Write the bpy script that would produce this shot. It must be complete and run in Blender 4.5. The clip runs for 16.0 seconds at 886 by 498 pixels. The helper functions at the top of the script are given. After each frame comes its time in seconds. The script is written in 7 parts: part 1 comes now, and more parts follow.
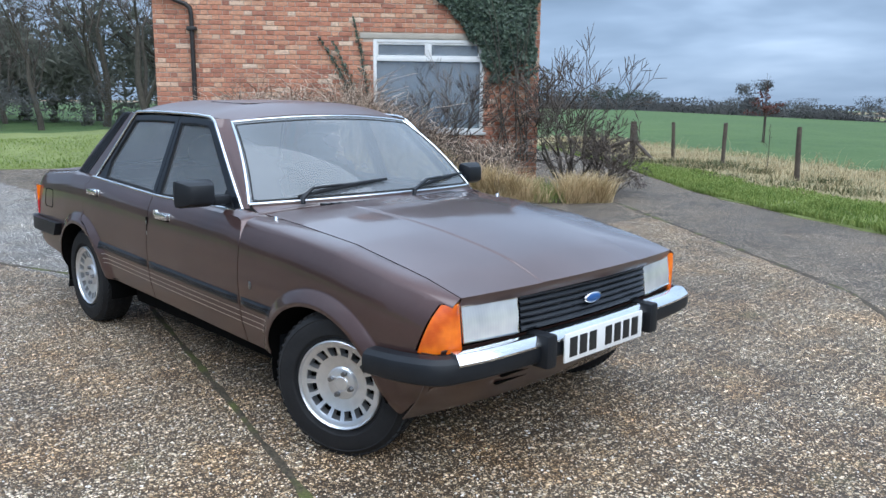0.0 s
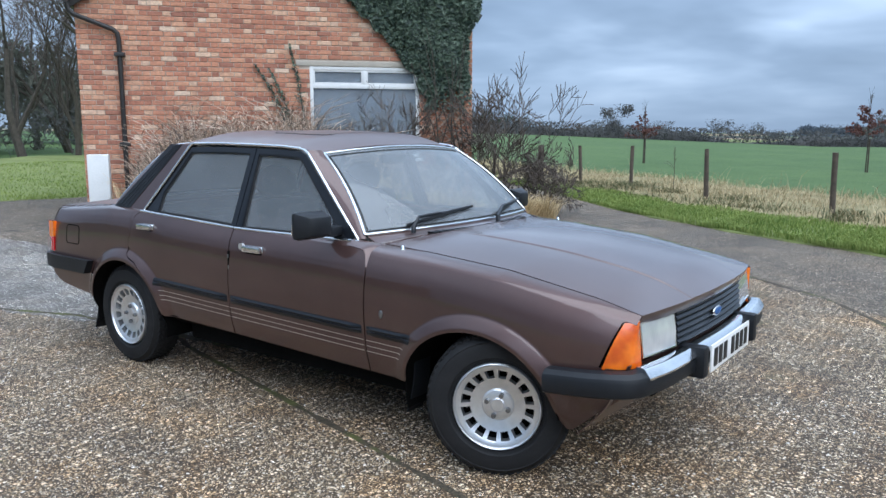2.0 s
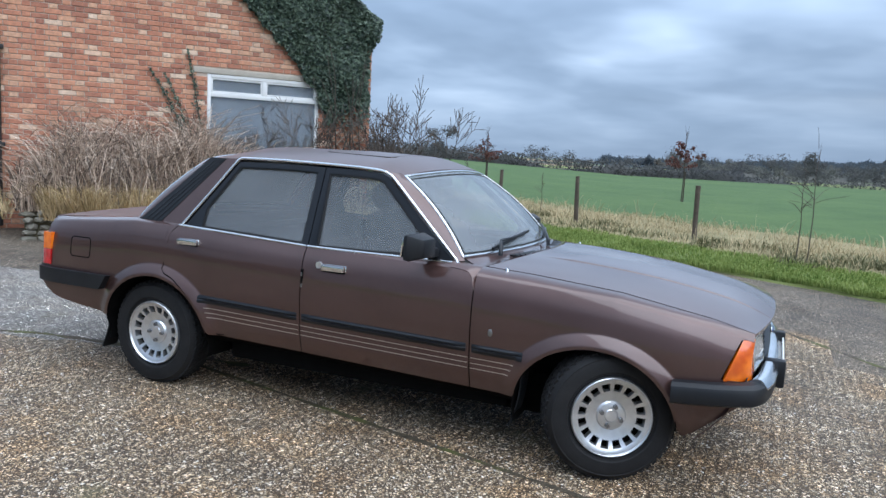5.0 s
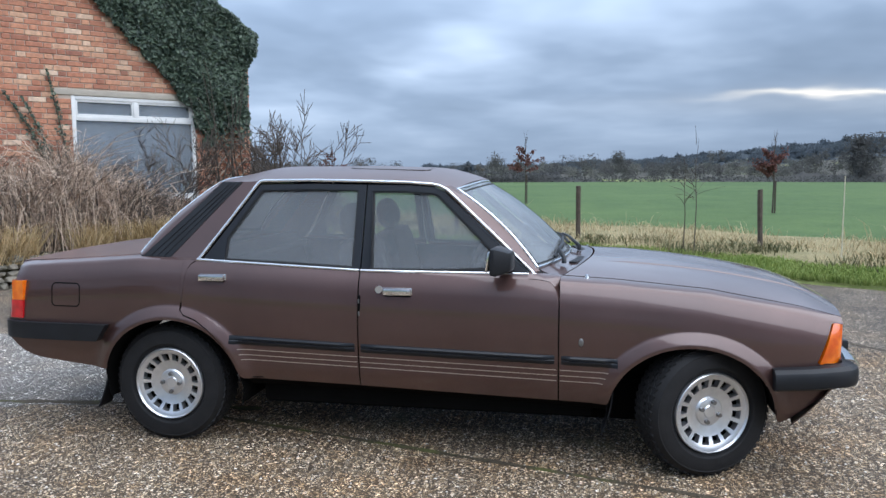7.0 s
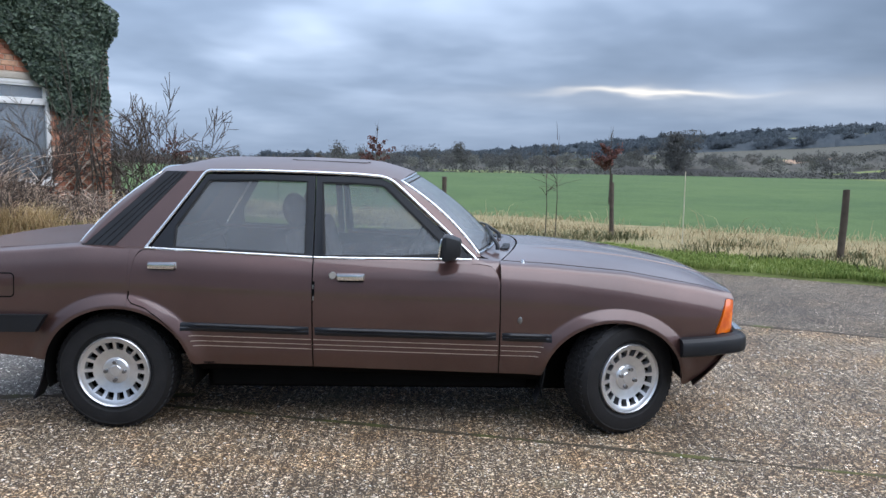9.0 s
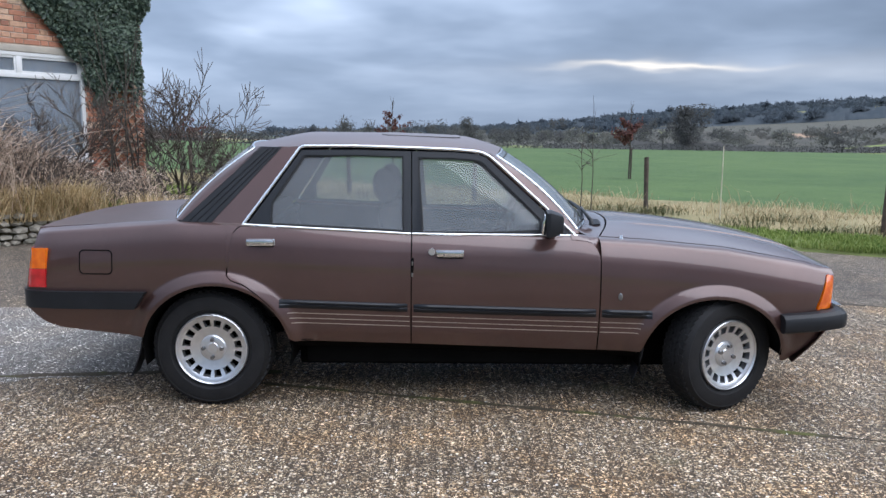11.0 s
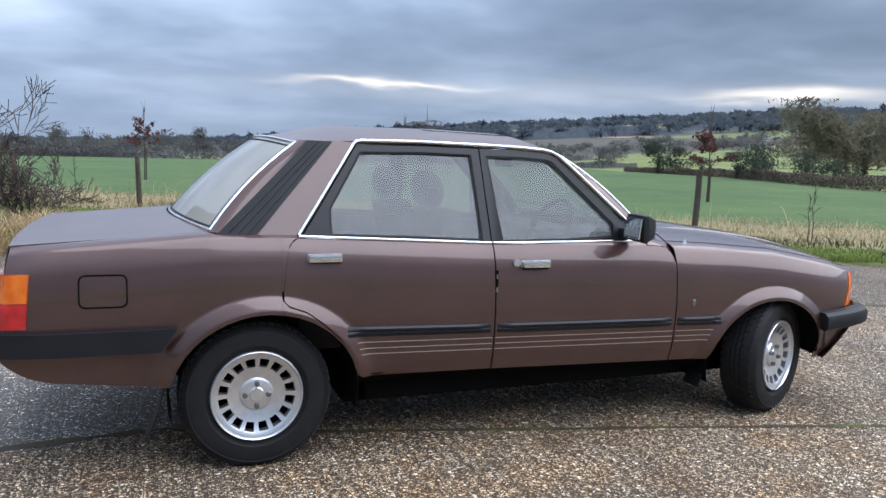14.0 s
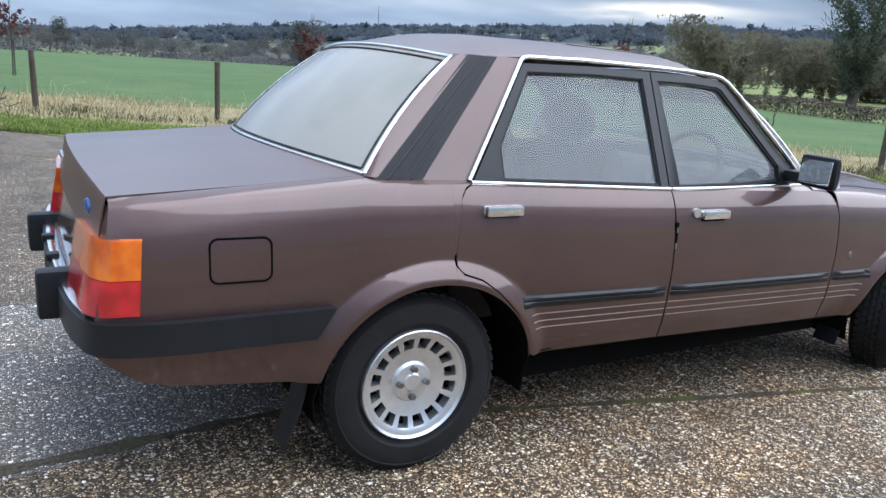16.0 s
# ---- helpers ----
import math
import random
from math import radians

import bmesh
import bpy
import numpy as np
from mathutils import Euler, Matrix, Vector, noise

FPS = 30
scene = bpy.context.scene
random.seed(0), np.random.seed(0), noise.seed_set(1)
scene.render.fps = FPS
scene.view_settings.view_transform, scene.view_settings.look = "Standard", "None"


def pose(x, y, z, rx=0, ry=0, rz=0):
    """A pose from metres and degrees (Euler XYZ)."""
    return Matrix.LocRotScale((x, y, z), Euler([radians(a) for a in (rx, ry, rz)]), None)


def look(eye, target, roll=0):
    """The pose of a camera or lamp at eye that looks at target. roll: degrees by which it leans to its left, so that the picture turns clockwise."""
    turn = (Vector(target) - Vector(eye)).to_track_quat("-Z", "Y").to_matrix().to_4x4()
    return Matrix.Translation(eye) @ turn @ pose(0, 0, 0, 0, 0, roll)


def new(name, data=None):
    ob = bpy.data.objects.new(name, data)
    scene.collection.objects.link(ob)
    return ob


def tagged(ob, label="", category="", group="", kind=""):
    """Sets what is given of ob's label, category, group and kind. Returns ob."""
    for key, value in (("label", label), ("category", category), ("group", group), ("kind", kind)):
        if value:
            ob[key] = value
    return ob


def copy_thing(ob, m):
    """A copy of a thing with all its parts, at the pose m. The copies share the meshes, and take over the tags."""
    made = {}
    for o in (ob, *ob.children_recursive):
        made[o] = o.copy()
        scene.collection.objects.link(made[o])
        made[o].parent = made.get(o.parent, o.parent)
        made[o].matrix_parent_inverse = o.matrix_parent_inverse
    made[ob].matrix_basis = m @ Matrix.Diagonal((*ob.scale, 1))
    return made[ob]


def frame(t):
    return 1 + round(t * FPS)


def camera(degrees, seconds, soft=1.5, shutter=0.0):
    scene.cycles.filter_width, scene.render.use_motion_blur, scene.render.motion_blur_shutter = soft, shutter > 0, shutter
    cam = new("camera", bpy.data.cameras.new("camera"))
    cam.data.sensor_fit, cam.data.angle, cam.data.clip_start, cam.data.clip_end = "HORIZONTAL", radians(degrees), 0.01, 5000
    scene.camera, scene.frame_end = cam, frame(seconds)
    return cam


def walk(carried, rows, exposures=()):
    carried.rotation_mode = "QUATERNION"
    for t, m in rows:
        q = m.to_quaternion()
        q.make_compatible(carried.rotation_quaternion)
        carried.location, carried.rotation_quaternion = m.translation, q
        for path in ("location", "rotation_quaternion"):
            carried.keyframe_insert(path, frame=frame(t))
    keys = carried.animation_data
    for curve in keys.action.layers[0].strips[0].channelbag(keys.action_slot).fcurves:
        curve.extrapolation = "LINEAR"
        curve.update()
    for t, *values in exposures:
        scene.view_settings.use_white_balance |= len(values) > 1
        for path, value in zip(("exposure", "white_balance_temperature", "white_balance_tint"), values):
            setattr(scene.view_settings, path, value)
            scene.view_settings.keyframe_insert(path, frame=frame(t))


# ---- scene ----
cam = camera(59.6, 16.0)
PATH = [
    (0, (4.96, -2.508, 1.348), (3.546, -1.139, 0.988), 0.4),
    (0.5, (4.737, -2.682, 1.309), (3.376, -1.246, 1.015), -0.1),
    (1, (4.514, -2.844, 1.339), (3.217, -1.344, 1.084), -1.1),
    (1.5, (4.364, -3.101, 1.353), (3.118, -1.558, 1.093), -0.9),
    (2, (4.227, -3.321, 1.372), (3.046, -1.735, 1.074), -0.1),
    (2.5, (4.011, -3.443, 1.31), (2.916, -1.799, 0.995), 0.8),
    (3, (3.778, -3.546, 1.356), (2.766, -1.844, 1.078), 0.3),
    (3.5, (3.696, -3.742, 1.377), (2.751, -1.998, 1.127), 0.6),
    (4, (3.584, -3.954, 1.408), (2.689, -2.184, 1.145), 2.3),
    (4.2, (3.524, -3.995, 1.408), (2.646, -2.218, 1.141), 2.9),
    (6.3, (2.481, -4.356, 1.388), (1.955, -2.44, 1.162), 1.0),
    (6.5, (2.359, -4.373, 1.388), (1.879, -2.446, 1.151), 1.1),
    (7, (2.063, -4.308, 1.365), (1.697, -2.352, 1.16), -0.3),
    (7.5, (1.86, -4.353, 1.363), (1.591, -2.383, 1.151), -0.6),
    (7.7, (1.794, -4.422, 1.362), (1.593, -2.444, 1.148), -1.6),
    (7.9, (1.71, -4.497, 1.394), (1.589, -2.517, 1.145), -2.3),
    (8, (1.67, -4.529, 1.398), (1.583, -2.549, 1.132), -2.1),
    (8.5, (1.568, -4.614, 1.399), (1.582, -2.635, 1.11), 0.1),
    (9, (1.569, -4.647, 1.389), (1.612, -2.661, 1.157), 0.8),
    (9.5, (1.545, -4.659, 1.4), (1.588, -2.669, 1.203), 0.5),
    (10, (1.51, -4.696, 1.389), (1.484, -2.706, 1.181), -0.3),
    (10.2, (1.469, -4.687, 1.369), (1.408, -2.701, 1.138), 0.1),
    (12.3, (0.388, -4.447, 1.406), (0.728, -2.501, 1.097), 2.2),
    (12.5, (0.319, -4.426, 1.378), (0.701, -2.485, 1.087), 2.3),
    (13, (0.107, -4.204, 1.283), (0.592, -2.28, 1.032), 2.1),
    (13.5, (-0.083, -3.983, 1.323), (0.499, -2.085, 1.082), 1.3),
    (14, (-0.361, -3.836, 1.274), (0.332, -1.977, 1.025), 1.5),
    (14.5, (-0.58, -3.646, 1.352), (0.257, -1.865, 0.996), 3.0),
    (15, (-0.723, -3.345, 1.304), (0.167, -1.598, 0.908), 2.7),
    (15.5, (-0.868, -3.07, 1.291), (0.05, -1.344, 0.869), 2.2),
    (16, (-1.06, -2.79, 1.279), (-0.098, -1.101, 0.81), 3.7),
]
walk(cam, [(t, look(eye, target, roll)) for t, eye, target, roll in PATH], [(0, 0.32, 5750, 8), (3.5, 0.24, 5750, 8), (7, 0.27, 5980, 11), (9, 0.25, 6050, 13), (13, 0.29, 6080, 14), (14.5, 0.38, 6000, 13), (16, 0.54, 5900, 11)])

# ---- world, sun, exposure ----
world = bpy.data.worlds.new("overcast_sky")
scene.world = world
world.use_nodes = True
SUN_AZ, SUN_EL = -18.0, 60.0


def node(tree, kind, **values):
    n = tree.nodes.new(kind)
    for key, value in values.items():
        n.inputs[key.replace("_", " ")].default_value = value
    return n


def maths(tree, op, a, b=0.0, c=0.0):
    n = tree.nodes.new("ShaderNodeMath")
    n.operation = op
    for i, v in enumerate((a, b, c)):
        if isinstance(v, (int, float)):
            n.inputs[i].default_value = v
        else:
            tree.links.new(v, n.inputs[i])
    return n.outputs[0]


def ramp(tree, fac, stops):
    n = tree.nodes.new("ShaderNodeValToRGB")
    tree.links.new(fac, n.inputs[0])
    e = n.color_ramp.elements
    while len(e) < len(stops):
        e.new(0.5)
    for i, (p, c) in enumerate(stops):
        e[i].position, e[i].color = p, (*c, 1)
    return n.outputs[0]


def mixed(tree, fac, a, b, mode="MIX"):
    n = tree.nodes.new("ShaderNodeMix")
    n.data_type, n.blend_type = "RGBA", mode
    for sock, v in ((n.inputs[0], fac), (n.inputs[6], a), (n.inputs[7], b)):
        if isinstance(v, (int, float)):
            sock.default_value = v
        elif isinstance(v, tuple):
            sock.default_value = (*v, 1)
        else:
            tree.links.new(v, sock)
    return n.outputs[2]


def build_sky():
    t = world.node_tree
    t.nodes.clear()
    out = t.nodes.new("ShaderNodeOutputWorld")
    bg = t.nodes.new("ShaderNodeBackground")
    co = t.nodes.new("ShaderNodeTexCoord")
    sep = t.nodes.new("ShaderNodeSeparateXYZ")
    t.links.new(co.outputs["Generated"], sep.inputs[0])
    x, y, z = sep.outputs
    up = maths(t, "ADD", maths(t, "MAXIMUM", z, 0.0), 0.17)
    comb = t.nodes.new("ShaderNodeCombineXYZ")
    t.links.new(maths(t, "DIVIDE", x, up), comb.inputs[0])
    t.links.new(maths(t, "DIVIDE", y, up), comb.inputs[1])
    big = node(t, "ShaderNodeTexNoise", Scale=0.60, Detail=4.5, Roughness=0.48, Distortion=0.3)
    t.links.new(comb.outputs[0], big.inputs["Vector"])
    fine = node(t, "ShaderNodeTexNoise", Scale=1.7, Detail=3.0, Roughness=0.48, Distortion=0.15)
    t.links.new(comb.outputs[0], fine.inputs["Vector"])
    cloud = maths(t, "ADD", maths(t, "MULTIPLY", big.outputs[0], 0.72), maths(t, "MULTIPLY", fine.outputs[0], 0.28))
    col = ramp(t, cloud, [(0.34, (0.155, 0.205, 0.275)), (0.46, (0.240, 0.305, 0.395)), (0.55, (0.37, 0.450, 0.555)), (0.69, (0.64, 0.730, 0.835))])
    low = t.nodes.new("ShaderNodeMapRange")
    low.inputs[1].default_value, low.inputs[2].default_value = 0.0, 0.13
    low.inputs[3].default_value, low.inputs[4].default_value = 0.75, 0.0
    t.links.new(z, low.inputs[0])
    col = mixed(t, low.outputs[0], col, (0.36, 0.46, 0.60))
    # towards the zenith the cloud sheet is thinner and brighter
    lift = t.nodes.new("ShaderNodeMapRange")
    lift.inputs[1].default_value, lift.inputs[2].default_value = 0.0, 0.75
    lift.inputs[3].default_value, lift.inputs[4].default_value = 0.56, 2.7
    t.links.new(z, lift.inputs[0])
    col = mixed(t, 1.0, col, lift.outputs[0], "MULTIPLY")
    # the cloud is brighter on the side away from the hills
    side = maths(t, "ADD", maths(t, "MULTIPLY", maths(t, "MAXIMUM", maths(t, "ADD", maths(t, "MULTIPLY", x, math.cos(radians(125))), maths(t, "MULTIPLY", y, math.sin(radians(125)))), 0.0), 0.62), 0.80)
    col = mixed(t, 1.0, col, side, "MULTIPLY")
    # overhead the sheet is plain grey
    grey = t.nodes.new("ShaderNodeRGBToBW")
    t.links.new(col, grey.inputs[0])
    warm = mixed(t, 1.0, grey.outputs[0], (0.855, 1.0, 1.20), "MULTIPLY")
    high = t.nodes.new("ShaderNodeMapRange")
    high.inputs[1].default_value, high.inputs[2].default_value = 0.25, 0.7
    t.links.new(z, high.inputs[0])
    col = mixed(t, high.outputs[0], col, warm)
    # the gap below the cloud edge, over the hills
    az = maths(t, "ARCTAN2", y, x)
    for a0, wa, e0, we, k in ((74, 5.5, 4.75, 0.20, 0.97), (46, 5.0, 4.3, 0.32, 0.97), (66, 20, 4.4, 0.9, 0.12)):
        da = maths(t, "DIVIDE", maths(t, "SUBTRACT", az, radians(a0)), radians(wa))
        wob = maths(t, "MULTIPLY", maths(t, "SUBTRACT", fine.outputs[0], 0.5), 0.034)
        de = maths(t, "DIVIDE", maths(t, "SUBTRACT", maths(t, "ADD", z, wob), math.sin(radians(e0))), radians(we))
        q = maths(t, "ADD", maths(t, "MULTIPLY", da, da), maths(t, "MULTIPLY", de, de))
        glow = maths(t, "MULTIPLY", maths(t, "EXPONENT", maths(t, "MULTIPLY", q, -1.0)), k)
        col = mixed(t, glow, col, (1.0, 0.93, 0.80))
    nish = t.nodes.new("ShaderNodeTexSky")
    nish.sky_type, nish.sun_disc = "NISHITA", False
    nish.sun_elevation, nish.sun_rotation = radians(SUN_EL), radians(90 - SUN_AZ)
    col = mixed(t, 0.004, col, nish.outputs[0], "ADD")
    t.links.new(col, bg.inputs[0])
    bg.inputs[1].default_value = 1.0
    t.links.new(bg.outputs[0], out.inputs[0])


build_sky()
sun = new("sun", bpy.data.lights.new("sun", "SUN"))
sun.data.energy, sun.data.angle, sun.data.color = 3.1, radians(90), (1.0, 0.99, 0.975)
sun.matrix_world = look((30 * math.cos(radians(SUN_AZ)), 30 * math.sin(radians(SUN_AZ)), 30 * math.tan(radians(SUN_EL))), (0, 0, 0))

# ---- materials ----


def base_material(name):
    m = bpy.data.materials.new(name)
    m.use_nodes = True
    t = m.node_tree
    return m, t, t.nodes["Principled BSDF"]


def coords(t, scale=1.0, world_space=False):
    if world_space:
        return t.nodes.new("ShaderNodeNewGeometry").outputs["Position"]
    return t.nodes.new("ShaderNodeTexCoord").outputs["Object"]


def noise_of(t, vec, scale, detail=4.0, rough=0.55):
    n = node(t, "ShaderNodeTexNoise", Scale=scale, Detail=detail, Roughness=rough)
    t.links.new(vec, n.inputs["Vector"])
    return n.outputs[0]


def bumped(t, bsdf, height, strength, distance):
    b = node(t, "ShaderNodeBump", Strength=strength, Distance=distance)
    t.links.new(height, b.inputs["Height"])
    t.links.new(b.outputs[0], bsdf.inputs["Normal"])
    return b


def surface(name, dark, light, scale=6.0, fine=60.0, rough=0.6, metal=0.0, bump=0.3, depth=0.002, coat=0.0, spread=0.0, island=0.0, vary=0.0, thin=0.0, gloss=0.5):
    """A plain material with variation at two scales; vary: by object, island: by mesh island."""
    m, t, b = base_material(name)
    v = coords(t)
    f = maths(t, "ADD", maths(t, "MULTIPLY", noise_of(t, v, scale), 0.6), maths(t, "MULTIPLY", noise_of(t, v, fine), 0.4))
    if island:
        r = t.nodes.new("ShaderNodeNewGeometry").outputs["Random Per Island"]
        f = maths(t, "ADD", f, maths(t, "MULTIPLY", maths(t, "SUBTRACT", r, 0.5), island))
    if vary:
        r = t.nodes.new("ShaderNodeObjectInfo").outputs["Random"]
        f = maths(t, "ADD", f, maths(t, "MULTIPLY", maths(t, "SUBTRACT", r, 0.5), vary))
    colour = ramp(t, f, [(0.30, dark), (0.70, light)])
    t.links.new(colour, b.inputs["Base Color"])
    b.inputs["Metallic"].default_value = metal
    b.inputs["Specular IOR Level"].default_value = gloss
    if thin:
        through_leaf = t.nodes.new("ShaderNodeBsdfTranslucent")
        t.links.new(colour, through_leaf.inputs[0])
        both = t.nodes.new("ShaderNodeMixShader")
        both.inputs[0].default_value = thin
        t.links.new(b.outputs[0], both.inputs[1])
        t.links.new(through_leaf.outputs[0], both.inputs[2])
        t.links.new(both.outputs[0], t.nodes["Material Output"].inputs[0])
    if spread:
        rr = maths(t, "ADD", maths(t, "MULTIPLY", noise_of(t, v, scale * 2.3), spread), rough - spread / 2)
        t.links.new(rr, b.inputs["Roughness"])
    else:
        b.inputs["Roughness"].default_value = rough
    b.inputs["Coat Weight"].default_value = coat
    b.inputs["Coat Roughness"].default_value = 0.06
    if bump:
        bumped(t, b, noise_of(t, v, fine * 1.5), bump, depth)
    return m


def pebbles(t, v, b, lights, fines, wet, scale, moss, ridges=0.0):
    """Exposed aggregate: small stones of several colours set in fines, with damp and worn patches."""
    cells = node(t, "ShaderNodeTexVoronoi", Scale=scale, Randomness=1.0)
    t.links.new(v, cells.inputs["Vector"])
    small = node(t, "ShaderNodeTexVoronoi", Scale=scale * 2.1, Randomness=1.0)
    t.links.new(v, small.inputs["Vector"])
    sep = t.nodes.new("ShaderNodeSeparateColor")
    t.links.new(cells.outputs["Color"], sep.inputs[0])
    sep2 = t.nodes.new("ShaderNodeSeparateColor")
    t.links.new(small.outputs["Color"], sep2.inputs[0])
    stone = ramp(t, sep.outputs[0], lights)
    stone2 = ramp(t, sep2.outputs[0], lights)
    big = noise_of(t, v, 0.55, 5.0, 0.6)
    mid = noise_of(t, v, 3.0, 5.0, 0.6)
    body = mixed(t, maths(t, "LESS_THAN", small.outputs["Distance"], 0.42), fines, stone2)
    mask = maths(t, "LESS_THAN", maths(t, "ADD", cells.outputs["Distance"], maths(t, "MULTIPLY", sep.outputs[1], 0.35)), 0.52)
    col = mixed(t, mask, body, stone)
    stain = ramp(t, maths(t, "ADD", maths(t, "MULTIPLY", big, 0.6), maths(t, "MULTIPLY", mid, 0.4)), [(0.36, (0.58, 0.55, 0.52)), (0.5, (1.05, 1.02, 0.98)), (0.64, (1.5, 1.43, 1.33))])
    col = mixed(t, 1.0, col, stain, "MULTIPLY")
    wave = node(t, "ShaderNodeTexWave", Scale=5.2, Distortion=3.5, Detail=2.0)
    wave.inputs["Detail Scale"].default_value = 1.2
    t.links.new(v, wave.inputs["Vector"])
    line = maths(t, "MULTIPLY", wave.outputs[1], ridges)
    col = mixed(t, 1.0, col, ramp(t, line, [(0.0, (1.1, 1.08, 1.05)), (1.0, (0.45, 0.42, 0.38))]), "MULTIPLY")
    rust = ramp(t, noise_of(t, v, 2.1, 6.0, 0.7), [(0.45, (0, 0, 0)), (0.62, (0.7, 0.7, 0.7))])
    col = mixed(t, maths(t, "MULTIPLY", rust, 1.0 if ridges else 0.4), col, mixed(t, 1.0, col, (1.03, 0.84, 0.62), "MULTIPLY"))
    mossy = ramp(t, noise_of(t, v, 1.3, 6.0, 0.65), [(0.60, (0, 0, 0)), (0.72, (0.55, 0.55, 0.55))])
    col = mixed(t, mossy, col, moss)
    t.links.new(col, b.inputs["Base Color"])
    rough = maths(t, "ADD", maths(t, "MULTIPLY", big, 0.35), wet)
    t.links.new(rough, b.inputs["Roughness"])
    h = maths(t, "ADD", maths(t, "MULTIPLY", mask, maths(t, "SUBTRACT", 0.6, cells.outputs["Distance"])), maths(t, "MULTIPLY", small.outputs["Distance"], -0.3))
    h = maths(t, "SUBTRACT", h, maths(t, "MULTIPLY", line, 0.3))
    b.inputs["Specular IOR Level"].default_value = 0.35
    bumped(t, b, h, 1.0, 0.020)


STONES = [(0.0, (0.048, 0.034, 0.022)), (0.28, (0.18, 0.134, 0.085)), (0.52, (0.37, 0.287, 0.188)), (0.74, (0.62, 0.515, 0.37)), (0.92, (0.95, 0.88, 0.76))]
TARSTONES = [(0.0, (0.046, 0.044, 0.042)), (0.45, (0.150, 0.143, 0.136)), (0.82, (0.32, 0.31, 0.30)), (0.97, (0.78, 0.77, 0.75))]


def yard_material():
    """Aggregate concrete in the yard, tarmac on the lane and behind the joints."""
    m, t, b = base_material("yard_paving")
    v = coords(t)
    b2 = t.nodes.new("ShaderNodeBsdfPrincipled")
    pebbles(t, v, b, STONES, (0.060, 0.046, 0.033), 0.50, 58, (0.11, 0.105, 0.045), 0.6)
    pebbles(t, v, b2, TARSTONES, (0.075, 0.071, 0.067), 0.56, 60, (0.10, 0.085, 0.045))
    sep = t.nodes.new("ShaderNodeSeparateXYZ")
    t.links.new(v, sep.inputs[0])
    wob = maths(t, "MULTIPLY", maths(t, "SUBTRACT", noise_of(t, v, 2.5, 6.0, 0.65), 0.5), 0.35)
    x, y = sep.outputs[0], maths(t, "ADD", sep.outputs[1], wob)

    def below(x0, y0, slope):
        return maths(t, "LESS_THAN", y, maths(t, "ADD", maths(t, "MULTIPLY", x, slope), y0 - slope * x0))

    # worn brown tarmac on the lane, washed grey stone behind the yard's joint
    tar = b2.inputs["Base Color"].links[0].from_socket
    tone = mixed(t, maths(t, "GREATER_THAN", y, 1.3), (1.35, 1.38, 1.42), (0.84, 0.76, 0.66))
    t.links.new(mixed(t, 1.0, tar, tone, "MULTIPLY"), b2.inputs["Base Color"])
    lane = maths(t, "MULTIPLY", below(-1.085, 6.85, -0.777), maths(t, "MAXIMUM", below(4.28, 1.97, -0.42), maths(t, "LESS_THAN", x, 3.7)))
    back = maths(t, "MAXIMUM", below(-0.4, -0.28, 0.235), maths(t, "GREATER_THAN", x, -0.2))
    mix = t.nodes.new("ShaderNodeMixShader")
    t.links.new(maths(t, "MULTIPLY", lane, back), mix.inputs[0])
    t.links.new(b2.outputs[0], mix.inputs[1])
    t.links.new(b.outputs[0], mix.inputs[2])
    t.links.new(mix.outputs[0], t.nodes["Material Output"].inputs[0])
    return m


m_yard = yard_material()


def joint_material():
    """Dark damp grit with patches of moss."""
    m, t, b = base_material("mossy_joint_filler")
    v = coords(t)
    grit = ramp(t, noise_of(t, v, 70.0, 3.0), [(0.30, (0.024, 0.020, 0.013)), (0.70, (0.110, 0.088, 0.060))])
    moss = ramp(t, noise_of(t, v, 130.0, 3.0), [(0.30, (0.045, 0.055, 0.012)), (0.70, (0.155, 0.165, 0.045))])
    patch = ramp(t, noise_of(t, v, 2.6, 5.0, 0.65), [(0.50, (0, 0, 0)), (0.60, (0.8, 0.8, 0.8))])
    t.links.new(mixed(t, patch, grit, moss), b.inputs["Base Color"])
    b.inputs["Roughness"].default_value = 0.8
    b.inputs["Specular IOR Level"].default_value = 0.3
    bumped(t, b, noise_of(t, v, 120.0), 0.8, 0.004)
    return m


m_joint = joint_material()


def paint(name, coat, haze, sky_grey=0.0):
    """Old brown metallic paint under lacquer; haze: how dull the lacquer is; the last value mixes sky light into the
    colour.
    """
    m, t, b = base_material(name)
    v = coords(t)
    flake = node(t, "ShaderNodeTexVoronoi", Scale=900.0)
    t.links.new(v, flake.inputs["Vector"])
    sep = t.nodes.new("ShaderNodeSeparateColor")
    t.links.new(flake.outputs["Color"], sep.inputs[0])
    f = maths(t, "ADD", maths(t, "MULTIPLY", sep.outputs[0], 0.22), maths(t, "ADD", maths(t, "MULTIPLY", noise_of(t, v, 2.2), 0.5), 0.14))
    col = ramp(t, f, [(0.2, (0.055, 0.0275, 0.0235)), (0.8, (0.125, 0.068, 0.060))])
    t.links.new(mixed(t, sky_grey, col, (0.46, 0.43, 0.44)), b.inputs["Base Color"])
    b.inputs["Metallic"].default_value = 0.70 - sky_grey
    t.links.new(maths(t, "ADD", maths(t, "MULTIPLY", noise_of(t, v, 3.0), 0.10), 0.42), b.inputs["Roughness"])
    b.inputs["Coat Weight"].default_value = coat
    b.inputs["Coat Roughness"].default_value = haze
    b.inputs["Coat IOR"].default_value = 1.6
    bumped(t, b, noise_of(t, v, 140.0), 0.04, 0.001)
    return m


